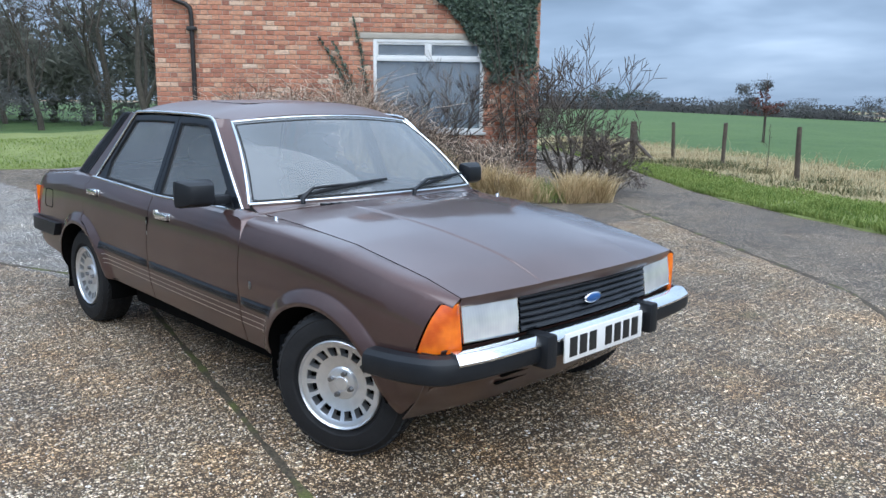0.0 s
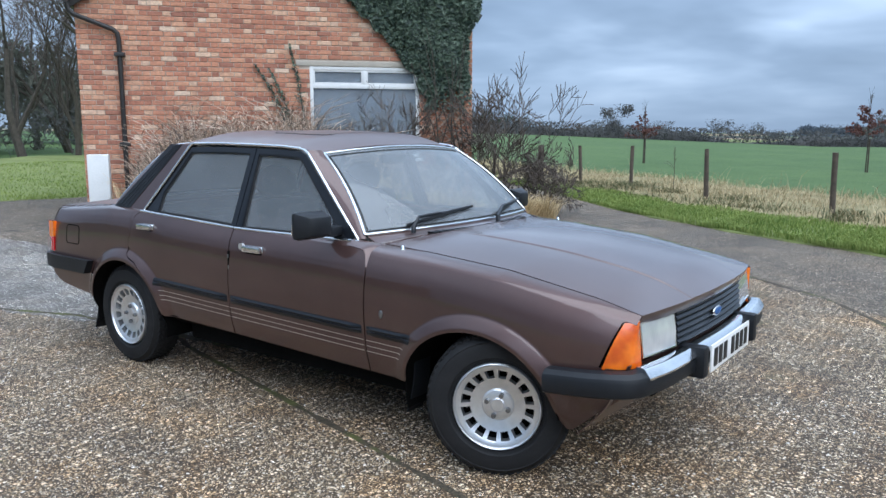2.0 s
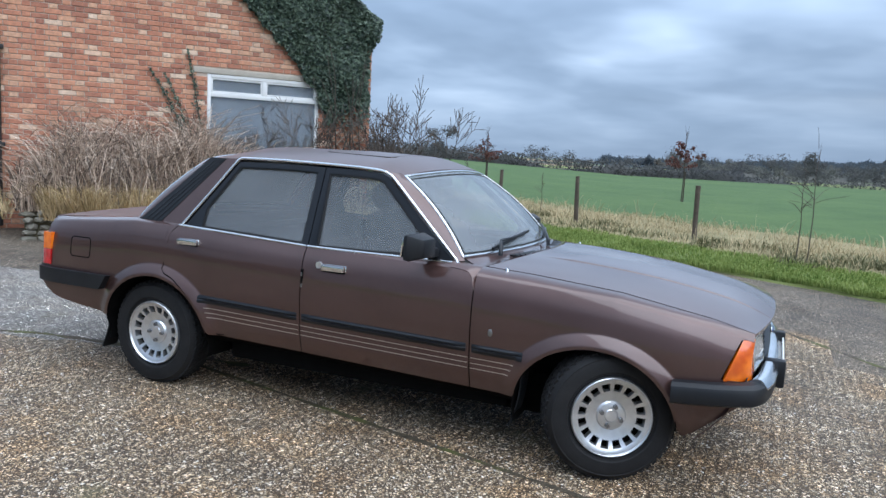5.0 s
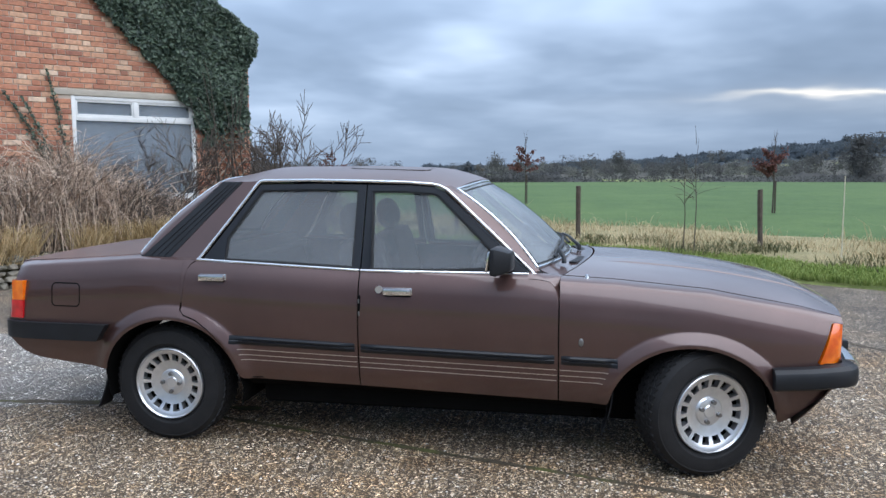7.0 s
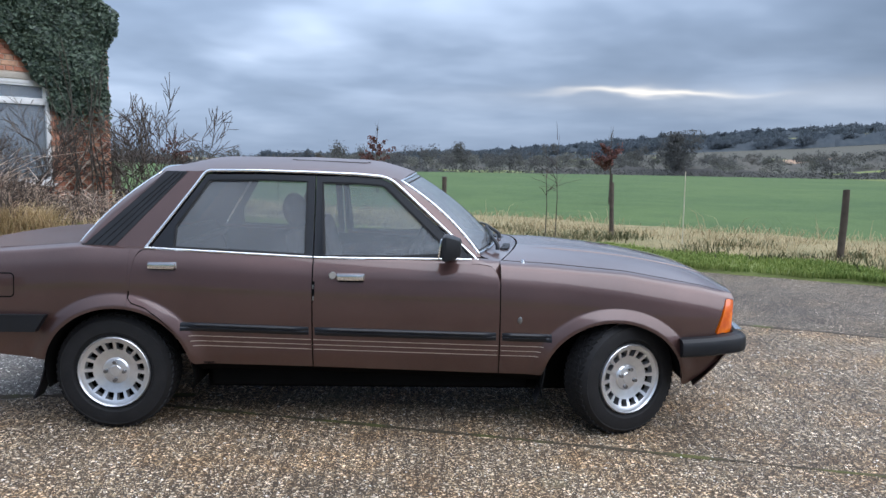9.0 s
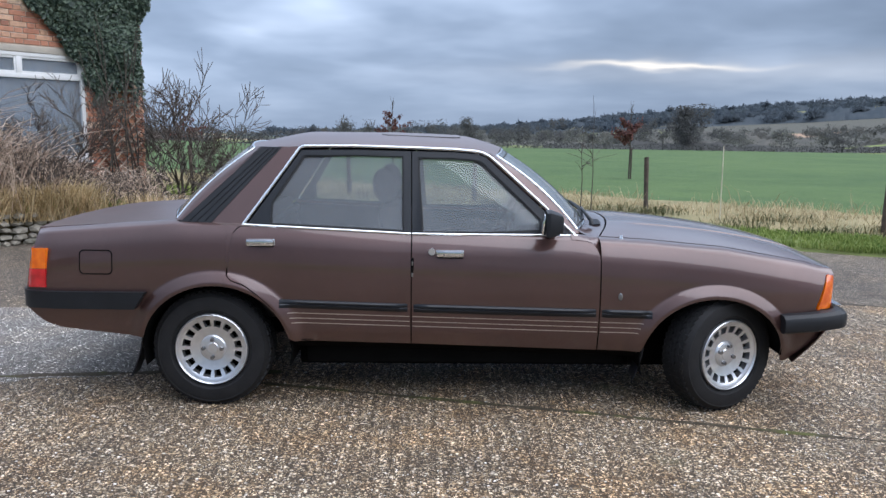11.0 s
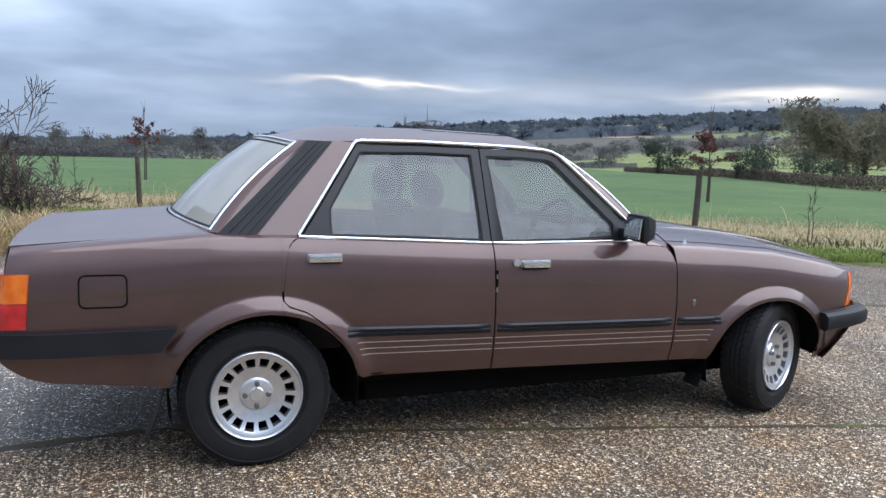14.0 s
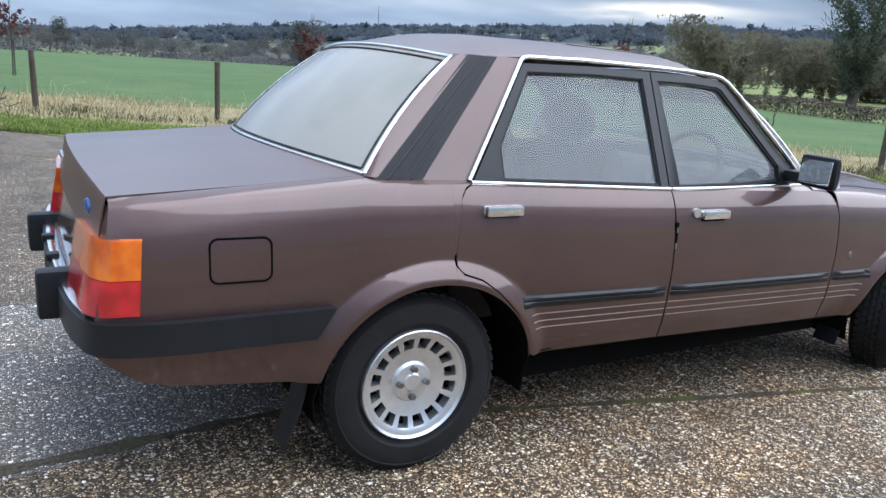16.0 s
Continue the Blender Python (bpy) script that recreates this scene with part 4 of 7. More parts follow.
def sweep(name, path, section, material, parent, label="", zshift=None):
    """A closed section of (out, z) swept along a plan path of (x, y); out is to the right of the way."""
    n, V, Fc = len(section), [], []
    pts = np.array(path, float)
    T = np.gradient(pts, axis=0)
    T /= np.linalg.norm(T, axis=1, keepdims=True)
    for i, ((x, y), (tx, ty)) in enumerate(zip(pts, T)):
        dz = zshift(x) if zshift else 0.0
        for o, z in section:
            V.append((x + ty * o, y - tx * o, z + dz))
    for i in range(len(path) - 1):
        for k in range(n):
            k2 = (k + 1) % n
            Fc.append((i * n + k, (i + 1) * n + k, (i + 1) * n + k2, i * n + k2))
    Fc += [tuple(range(n)), tuple((len(path) - 1) * n + k for k in range(n))[::-1]]
    return obj(name, V, Fc, material, parent, label, angle=28)


def round_path(pts, n=6, r=0.35):
    """Softens the corners of a plan path."""
    out = [pts[0]]
    for a, b2, c in zip(pts, pts[1:], pts[2:]):
        a, b2, c = np.array(a), np.array(b2), np.array(c)
        p, q = b2 + (a - b2) * r, b2 + (c - b2) * r
        for f in np.linspace(0, 1, n):
            out.append(tuple((1 - f) ** 2 * p + 2 * f * (1 - f) * b2 + f * f * q))
    return out + [pts[-1]]


def gh_y(z, x=0.0):
    """Half width of the cabin's side; it draws in towards the foot of the windscreen."""
    return 0.772 - (z - 0.90) * 0.41 - 0.050 * ss(1.05, 1.85, x) * min(1.0, max(0.0, (1.30 - z) / 0.41))


def gh_poly(name, pts, out, thick, sgn, material, parent, label=""):
    """A panel of the cabin's side, given by (x, z) corners."""
    V = [(x, sgn * (gh_y(z, x) + out), z) for x, z in pts] + [(x, sgn * (gh_y(z, x) + out - thick), z) for x, z in pts]
    n = len(pts)
    Fc = [tuple(range(n)), tuple(range(2 * n - 1, n - 1, -1))] + [((i + 1) % n, i, n + i, n + (i + 1) % n) for i in range(n)]
    return obj(name, V, Fc, material, parent, label, angle=30)


def gh_ring(name, outer, inner, out, thick, sgn, material, parent, label=""):
    n = len(outer)
    V = []
    for o in (out, out - thick):
        for pts in (outer, inner):
            V += [(x, sgn * (gh_y(z, x) + o), z) for x, z in pts]
    Fc = []
    for i in range(n):
        j = (i + 1) % n
        Fc += [(i, j, n + j, n + i), (2 * n + j, 2 * n + i, 3 * n + i, 3 * n + j), (j, i, 2 * n + i, 2 * n + j), (n + i, n + j, 3 * n + j, 3 * n + i)]
    return obj(name, V, Fc, material, parent, label, angle=30)


def edge_tube(points, r):
    return (points, [r] * len(points))


def screen(kind, u, v):
    """Windscreen ('front') or rear screen: u across from -1 to 1, v from bottom to top."""
    q = 1 - u * u
    if kind == "front":
        b2 = (1.838 + 0.135 * q, 0.713 * u, 0.908 + 0.010 * q)
        t = (1.436 + 0.065 * q, 0.562 * u, 1.268 + 0.030 * q)
        bulge = 0.022
    else:
        b2 = (-0.168 - 0.135 * q, 0.735 * u, 0.950 + 0.022 * q)
        t = (0.186 - 0.085 * q, 0.572 * u, 1.296 + 0.030 * q)
        bulge = 0.018
    p = [a + (c - a) * v for a, c in zip(b2, t)]
    p[2] += bulge * 4 * v * (1 - v) * 0.8
    p[0] += (bulge if kind == "front" else -bulge) * 4 * v * (1 - v)
    return tuple(p)


def build_wheel(car, x, y, z, steer, sgn):
    """Alloy wheel and tyre; the outer face is turned to the side sgn."""
    bm = bmesh.new()
    V, Fc = wheel_disc()
    vs = [bm.verts.new(v) for v in V]
    for f in Fc:
        if len({tuple(round(c, 5) for c in V[i]) for i in f}) > 2:
            bm.faces.new([vs[i] for i in f])
    bmesh.ops.remove_doubles(bm, verts=bm.verts, dist=1e-5)
    bmesh.ops.scale(bm, vec=(0.955, 1.0, 0.955), verts=bm.verts)
    bmesh.ops.translate(bm, vec=(0, -0.006, 0), verts=bm.verts)
    hub = part("wheel", bm, m_alloy, car, "silver alloy wheel with a ring of square slots")
    tyre = revolve("tyre", [(0.168, 0.085), (0.185, 0.090), (0.215, 0.097), (0.25, 0.098), (0.272, 0.090), (0.287, 0.074), (0.294, 0.056), (0.296, 0.030), (0.296, 0.028), (0.289, 0.026), (0.289, 0.020), (0.2965, 0.018), (0.297, 0.004), (0.290, 0.003), (0.290, -0.003), (0.297, -0.004), (0.2965, -0.018), (0.289, -0.020), (0.289, -0.026), (0.296, -0.028), (0.296, -0.030), (0.294, -0.056), (0.287, -0.074), (0.272, -0.090), (0.268, -0.0945), (0.264, -0.093), (0.25, -0.098), (0.215, -0.097), (0.206, -0.0975), (0.200, -0.094), (0.195, -0.085), (0.168, -0.070), (0.150, -0.02), (0.150, 0.05), (0.168, 0.085)], m_tyre, hub, "black radial tyre", steps=72)
    bm = bmesh.new()
    for k in range(52):
        for j, yy in enumerate((-0.062, -0.037, -0.0125, 0.0125, 0.037, 0.062)):
            m = Matrix.Rotation(2 * math.pi * (k + 0.5 * (j % 2)) / 52, 4, "Y") @ Matrix.Translation((0.2945 - 0.004 * (abs(yy) > 0.05), yy, 0)) @ Matrix.Rotation(0.35 if j % 2 else -0.35, 4, "X")
            box(bm, -0.006, 0.0045, -0.0105, 0.0105, -0.0125, 0.0125, 0.0, m)
    part("tread", bm, m_tyre, hub, "blocked tyre tread")
    revolve("rim", [(0.182, -0.080), (0.1805, -0.0935), (0.177, -0.0965), (0.1735, -0.0935), (0.170, -0.0865), (0.165, -0.076), (0.160, -0.04), (0.154, 0.03), (0.165, 0.07), (0.182, -0.080)], m_alloy, hub, "bright machined rim edge", steps=64)
    revolve("brake_drum", [(0.0, -0.015), (0.10, -0.015), (0.148, -0.01), (0.148, 0.03), (0.0, 0.03)], m_dark, hub, steps=32)
    revolve("hub_cap", [(0.0, -0.072), (0.026, -0.0715), (0.031, -0.068), (0.056, -0.0665), (0.062, -0.0635), (0.065, -0.056), (0.065, -0.04)], m_alloy, hub, steps=32)
    for k in range(4):
        w = radians(45 + 90 * k)
        bm = bmesh.new()
        bmesh.ops.create_cone(bm, segments=6, radius1=0.012, radius2=0.010, depth=0.022, cap_ends=True, matrix=Matrix.Translation((0.046 * math.cos(w), -0.073, 0.046 * math.sin(w))) @ Matrix.Rotation(radians(90), 4, "X"))
        part("wheel_nut", bm, m_steel, hub, angle=25)
    hub.matrix_local = pose(x, y, z, 0, 0, 0) @ Matrix.Rotation(radians(steer), 4, "Z") @ (Matrix.Identity(4) if sgn < 0 else Matrix.Rotation(math.pi, 4, "Z")) @ Matrix.Rotation(random.Random(int(x * 10) + sgn).uniform(0, 6), 4, "Y")
    return hub


def wheel_disc(slots=16):
    """The dished wheel face with its square slots, as vertices and faces about the y axis."""
    V, Fc = [], []
    radii = [(0.0, -0.058), (0.03, -0.059), (0.062, -0.060), (0.070, -0.052), (0.095, -0.057), (0.112, -0.061), (0.119, -0.063)]
    slot = [(0.157, -0.074), (0.164, -0.078), (0.178, -0.081)]
    n = slots * 6
    prof = radii + slot
    for k in range(n):
        w = 2 * math.pi * k / n
        for r, y in prof:
            V.append((r * math.cos(w), y, r * math.sin(w)))
    m = len(prof)
    for k in range(n):
        k2 = (k + 1) % n
        open_slot = k % 6 in (1, 2, 3, 4)
        for i in range(m - 1):
            if i == len(radii) - 1 and open_slot:
                continue
            Fc.append((k * m + i, k2 * m + i, k2 * m + i + 1, k * m + i + 1))
    # the slots' inner walls
    a, b2 = len(radii) - 1, len(radii)
    for s in range(slots):
        k1, k2 = s * 6 + 1, s * 6 + 5
        ring = [(k, a) for k in range(k1, k2 + 1)] + [(k, b2) for k in range(k2, k1 - 1, -1)]
        base = len(V)
        for k, i in ring:
            x, y, z = V[(k % n) * m + i]
            V += [(x, y, z), (x, y + 0.036, z)]
        q = len(ring)
        for j in range(q):
            j2 = (j + 1) % q
            Fc.append((base + 2 * j, base + 2 * j2, base + 2 * j2 + 1, base + 2 * j + 1))
    return V, Fc


def build_car():
    car = thing("car", label="brown metallic four-door saloon car with silver alloy wheels, front wheels turned", category="car")
    gap = 0.003
    bonnet_y = lambda x: lerp(x, [(1.9, 0.70), (2.2, 0.695), (3.17, 0.684)])
    deck_front = (lambda x: bonnet_y(x) + gap, lambda x: lerp(x, DECKZ))
    deck_boot = (lambda x: lerp(x, [(-0.88, 0.722), (-0.17, 0.735), (0.2, 0.745)]), lambda x: lerp(x, DECKZ))
    top = lambda x: lerp(x, TOPZ)
    edge = lambda x: lerp(x, DOOR_EDGE)
    for sgn in (-1, 1):
        th = 0.004 * (1 if sgn < 0 else -1)
        # flank panels
        def rear_top(x):
            return min(lerp(x, [(0.099, 0.70), (0.108, 0.80), (0.122, 0.880), (0.140, 0.905), (0.165, 0.921)]), top(x)) if x < 0.2 else top(x)
        sheets("rear_wing", [lean_back(side_grid(arch_xs(-0.856, 0.092), low_z, top, sgn, 44, deck_boot)), side_grid(list(np.linspace(0.0925, 0.165, 12)), lambda x: min(rear_top(max(x, 0.1)) + 0.006, top(x) - 0.001), top, sgn, 8, deck_boot), side_grid(arch_xs(0.0925, 0.398, 0.012), low_z, lambda x: max(edge(x) - 0.006, low_z(x) + 0.004), sgn, 12)], th, m_paint, car)
        door = sheets("rear_door", [side_grid(sorted(arch_xs(0.100, 1.0, 0.02) + [0.104, 0.11, 0.122, 0.135, 0.15]), lambda x: edge(x) if x < 0.405 else low_z(x), rear_top, sgn, 36)], th, m_paint, car)
        def front_top(x):
            return min(top(x), lerp(x, [(1.80, 0.9), (1.86, 0.862), (1.905, 0.848), (1.928, 0.82), (1.940, 0.77)]))
        fdoor = sheets("front_door", [side_grid(list(np.arange(1.006, 1.86, 0.03)) + [1.87, 1.89, 1.905, 1.918, 1.93, 1.940], low_z, front_top, sgn, 36)], th, m_paint, car)
        sheets("front_wing", [side_grid(arch_xs(1.946, 3.050), low_z, top, sgn, 44, deck_front), side_grid(list(np.linspace(3.050, 3.166, 10)), lambda x: min(0.522 + 2.55 * (x - 3.05), top(x) - 0.004), top, sgn, 12, deck_front), side_grid(list(np.linspace(3.050, 3.15, 8)), low_z, lambda x: 0.520, sgn, 10)], th, m_paint, car)
        # the strip of wing between the door's top corner and the windscreen
        P = []
        for x in np.linspace(1.80, 1.945, 14):
            z0 = front_top(x) + 0.0025
            ya = side_y(x, z0)
            yb, zb = lerp(x, [(1.80, 0.735), (1.945, deck_front[0](1.946))]), lerp(x, [(1.80, 0.892), (1.945, lerp(1.946, DECKZ))])
            P.append([(x, sgn * (ya + (yb - ya) * f), z0 + (zb - z0) * math.sin(f * math.pi / 2)) for f in np.linspace(0, 1, 9)])
        sheets("cowl_corner", [P], th, m_paint, car)
        # dark shell behind the shut lines, and the wheel arch liners
        P = [[(x, sgn * (side_y(x, z) - 0.030), z) for z in np.linspace(low_z(x) + 0.012, top(x) - 0.02, 14)] for x in arch_xs(-0.835, 3.1, 0.05)]
        sheets("inner_panel", [P], th, m_dark, car)
        for cx, cz, a, b2 in ARCHES:
            P = []
            for w in np.linspace(-0.25 if cx < 1 else 0.06, math.pi + 0.25, 30):
                x, z = cx + (a + 0.002) * math.cos(w), cz + (b2 + 0.002) * math.sin(w)
                P.append([(x, sgn * y, z) for y in (min(side_y(x, max(z, 0.3)) - 0.002, 0.86), 0.76, 0.66, 0.5)])
            sheets("wheel_arch", [P], 0.004, m_dark, car, "black wheel arch liner")
        # sill, its black standing for the shade below the doors; mud flaps
        P = [[(x, sgn * (side_y(x, low_z(x)) - d), low_z(x) - h) for d, h in ((0.010, -0.01), (0.05, 0.012), (0.11, 0.05), (0.25, 0.07))] for x in np.linspace(0.42, 2.16, 12)]
        sheets("sill", [P], th, m_dark, car, "sill coloured black for the shade below the doors")
        for x0, dx, wy in ((-0.345, -0.075, 0.795), (2.185, -0.05, 0.79)):
            P = [[(x0 + dx * v + 0.015 * math.sin(v * 3), sgn * y, 0.40 - 0.25 * v) for y in np.linspace(wy - 0.11, wy, 6)] for v in np.linspace(0, 1, 9)]
            sheets("mud_flap", [P], 0.006, m_black, car, "black rubber mud flap")
        # rub strips and pinstripes
        for x0, x1, host in ((0.352, 0.985, door), (1.015, 1.925, fdoor), (1.955, 2.205, car)):
            xs = np.linspace(x0, x1, 24)
            zc = lambda x: lerp(x, [(0.34, 0.545), (1.0, 0.525), (2.2, 0.498)])
            sec = [(0.0, -0.021), (0.008, -0.021), (0.014, -0.012), (0.014, -0.003), (0.010, 0.0), (0.014, 0.003), (0.014, 0.011), (0.008, 0.019), (0.0, 0.021)]
            V, Fc, n = [], [], len(sec)
            for x in xs:
                k = 0.25 + 0.75 * ss(x0, x0 + 0.04, x) * (1 - ss(x1 - 0.05, x1, x))
                V += [(x, sgn * (side_y(x, zc(x) + dz) - 0.002 + o * k), zc(x) + dz) for o, dz in sec]
            for i in range(len(xs) - 1):
                Fc += [(i * n + j, (i + 1) * n + j, (i + 1) * n + j + 1, i * n + j + 1) for j in range(n - 1)]
            Fc += [tuple(range(n)), tuple((len(xs) - 1) * n + j for j in range(n))[::-1]]
            obj("rub_strip", V, Fc, m_trim, host, "black rub strip")
        for x0, x1, host in ((0.392, 0.995, door), (1.009, 1.934, fdoor), (1.950, 2.165, car)):
            for za, zb in ((0.497, 0.451), (0.471, 0.425), (0.447, 0.400)):
                P = [[(x, sgn * (side_y(x, z0) + 0.0024), z0) for z0 in (lerp(x, [(0.38, za), (2.16, zb)]) - 0.0018, lerp(x, [(0.38, za), (2.16, zb)]) + 0.0018)] for x in np.linspace(x0 + (0.497 - za) * 0.4 * (x0 < 0.5), x1 - (0.497 - za) * 0.5 * (x1 > 2), 20)]
                sheets("pinstripe", [P], 0.0006 * (1 if sgn < 0 else -1), m_pin, host, "gold pinstripe")
        # handles and locks
        for x0, x1, z0, host in ((0.198, 0.327, 0.842, door), (1.129, 1.258, 0.795, fdoor)):
            y = side_y((x0 + x1) / 2, z0)
            lo_, hi_ = sorted((sgn * (y - 0.012), sgn * (y + 0.0105)))
            lo_, hi_ = sorted((sgn * (y - 0.012), sgn * (y + 0.003)))
            bm = bmesh.new()
            box(bm, x0 - 0.006, x1 + 0.006, lo_, hi_, z0 - 0.032, z0 + 0.020, 0.0065)
            h = part("handle", bm, m_chrome, host, "chrome pull handle over a black plate for recess shade")
            # black plate below the grip, standing for shadow in a body-coloured recess
            lo_, hi_ = sorted((sgn * (y - 0.010), sgn * (y + 0.0042)))
            bm = bmesh.new()
            box(bm, x0 - 0.002, x1 + 0.002, lo_, hi_, z0 - 0.028, z0 + 0.016, 0.005)
            part("handle_shade", bm, m_dark, h)
            bm = bmesh.new()
            lo_, hi_ = sorted((sgn * (y + 0.001), sgn * (y + 0.024)))
            box(bm, x0 - 0.003, x1 + 0.003, lo_, hi_, z0 - 0.014, z0 + 0.018, 0.008)
            part("handle_grip", bm, m_chrome, h)
        bm = bmesh.new()
        bmesh.ops.create_cone(bm, segments=20, radius1=0.017, radius2=0.017, depth=0.016, cap_ends=True, matrix=Matrix.Translation((1.104, sgn * (side_y(1.104, 0.805) + 0.002), 0.805)) @ Matrix.Rotation(radians(90), 4, "X"))
        part("door_lock", bm, m_alloy, fdoor, "round bright key lock")
        y = side_y(1.010, 0.72)
        bm = bmesh.new()
        lo_, hi_ = sorted((sgn * (y - 0.012), sgn * (y + 0.0015)))
        box(bm, 1.001, 1.015, lo_, hi_, 0.662, 0.775, 0.003)
        hinge = part("hinge", bm, m_dark, fdoor, "dark hinge slot in the door gap")
        for zz in (0.748, 0.690):
            bm = bmesh.new()
            lo_, hi_ = sorted((sgn * (y - 0.010), sgn * (y + 0.004)))
            box(bm, 1.004, 1.012, lo_, hi_, zz - 0.010, zz + 0.010, 0.002)
            part("hinge_pin", bm, m_steel, hinge)
        # cabin side: pillars, frames, glass, bright trim
        ctop, R = (0.430, 1.300), 0.0085
        frame_r = gh_ring("window_frame", [(0.185, 0.926), (0.245, 1.012), (0.436, 1.292), (0.72, 1.296), (0.993, 1.291), (1.000, 0.888), (0.6, 0.906)], [(0.298, 0.923), (0.298, 1.030), (0.447, 1.266), (0.72, 1.270), (0.955, 1.265), (0.964, 0.895), (0.6, 0.911)], 0.006, 0.03, sgn, m_trim, door, "black window frame")
        gh_ring("window_seal", [(0.290, 0.919), (0.290, 1.033), (0.443, 1.272), (0.72, 1.276), (0.961, 1.271), (0.970, 0.889), (0.6, 0.906)], [(0.307, 0.932), (0.307, 1.028), (0.455, 1.259), (0.72, 1.263), (0.948, 1.259), (0.956, 0.905), (0.6, 0.921)], 0.001, 0.015, sgn, m_seal, door)
        clear_inside(gh_poly("window_glass", [(0.300, 0.920), (0.300, 1.030), (0.449, 1.268), (0.952, 1.268), (0.963, 0.892)], -0.008, 0.004, sgn, m_glass, door, "misted door glass"), 1)
        gh_ring("window_frame", [(1.006, 0.886), (0.999, 1.291), (1.20, 1.288), (1.335, 1.278), (1.378, 1.262), (1.800, 0.884), (1.4, 0.880)], [(1.052, 0.888), (1.026, 1.261), (1.20, 1.259), (1.335, 1.250), (1.358, 1.240), (1.712, 0.903), (1.4, 0.887)], 0.006, 0.03, sgn, m_trim, fdoor, "black window frame")
        gh_ring("window_seal", [(1.046, 0.882), (1.020, 1.267), (1.20, 1.265), (1.340, 1.256), (1.364, 1.246), (1.718, 0.898), (1.4, 0.882)], [(1.062, 0.898), (1.035, 1.252), (1.20, 1.250), (1.330, 1.241), (1.350, 1.232), (1.692, 0.909), (1.4, 0.897)], 0.001, 0.015, sgn, m_seal, fdoor)
        clear_inside(gh_poly("window_glass", [(1.050, 0.886), (1.028, 1.264), (1.20, 1.262), (1.338, 1.253), (1.360, 1.242), (1.712, 0.888)], -0.008, 0.004, sgn, m_glass, fdoor, "misted door glass"), 1)
        gh_poly("mirror_base", [(1.640, 0.886), (1.648, 0.960), (1.668, 0.950), (1.745, 0.886)], 0.010, 0.02, sgn, m_black, fdoor)
        gh_poly("rear_pillar", [(-0.03, 0.926), (0.175, 0.925), (0.428, 1.305), (0.318, 1.309)], 0.004, 0.04, sgn, m_paint, car)
        vent = gh_poly("pillar_vent", [(-0.158, 0.934), (0.000, 0.926), (0.336, 1.306), (0.226, 1.308)], 0.007, 0.03, sgn, m_black, car, "black ribbed pillar vent")
        for f in (0.30, 0.55, 0.80):
            a, b2 = np.array([(-0.150, 0.940), (0.000, 0.936)]), np.array([(0.242, 1.300), (0.332, 1.299)])
            p, q = a[0] + (a[1] - a[0]) * f, b2[0] + (b2[1] - b2[0]) * f
            tubes("vent_rib", [edge_tube([(p[0], sgn * (gh_y(p[1]) + 0.007), p[1]), (q[0], sgn * (gh_y(q[1]) + 0.007), q[1])], 0.0035)], m_trim, vent, sides=6)
        # pillar between the rear screen and the vent, windscreen pillar
        P = []
        for v in np.linspace(-0.02, 1.03, 14):
            a = screen("rear", 1.0, v)
            z = a[2]
            xx = lerp(z, [(0.93, -0.150), (1.306, 0.236)])
            P.append([(a[0] + (xx - a[0]) * f, sgn * (a[1] + (gh_y(z) + 0.004 - a[1]) * f + 0.006 * math.sin(f * math.pi)), z) for f in np.linspace(0, 1, 5)])
        sheets("screen_pillar", [P], 0.004, m_paint, car)
        P = []
        for v in np.linspace(-0.04, 1.06, 14):
            a = screen("front", 1.0, v)
            z = a[2]
            xx = lerp(z, [(0.88, 1.815), (1.27, 1.378)])
            P.append([(a[0] + (xx - a[0]) * f, sgn * (a[1] + (gh_y(z, xx) + 0.008 - a[1]) * f + 0.004 * math.sin(f * math.pi)), z) for f in np.linspace(0, 1, 6)])
        sheets("windscreen_pillar", [P], 0.004, m_paint, car)
        path = [(0.168, 0.930), (0.30, 1.118), (0.424, 1.298), (0.436, 1.308), (0.455, 1.312), (0.7, 1.314), (1.0, 1.308), (1.2, 1.302), (1.325, 1.293), (1.36, 1.285), (1.395, 1.268), (1.45, 1.222), (1.63, 1.060), (1.822, 0.884)]
        tubes("window_trim", [edge_tube([(x, sgn * (gh_y(z, x) + 0.010), z) for x, z in path], R)], m_chrome, car, "bright window surround", sides=8)
        belt_y = lambda x: side_y(x, top(x)) - 0.002 - 0.042 * ss(1.10, 1.84, x)
        belt_z = lambda x: lerp(x, [(0.16, 0.927), (1.0, 0.888), (1.83, 0.880)])
        for xa, xb, host in ((0.165, 0.998, door), (1.006, 1.835, fdoor)):
            pts = [(x, sgn * belt_y(x), belt_z(x)) for x in np.linspace(xa, xb, 16)]
            tubes("belt_trim", [edge_tube(pts, 0.0075)], m_chrome, host, "bright waist trim", sides=8)
        P = [[(x, sgn * (side_y(x, top(x)) - 0.001 + (belt_y(x) - side_y(x, top(x)) + 0.001) * f), top(x) - 0.002 + (belt_z(x) + 0.001 - top(x)) * math.sin(f * math.pi / 2)) for f in np.linspace(0, 1, 6)] for x in np.linspace(1.12, 1.835, 18)]
        sheets("door_shoulder", [P], 0.003 * (1 if sgn < 0 else -1), m_paint, fdoor)
        P = [[(x, sgn * (belt_y(x) - 0.003 + (gh_y(0.9, x) - 0.012 - belt_y(x) + 0.003) * f), belt_z(x) + 0.002 * f - 0.002) for f in np.linspace(0, 1, 3)] for x in np.linspace(0.12, 1.84, 20)]
        sheets("waist_seal", [P], 0.003, m_seal, car)
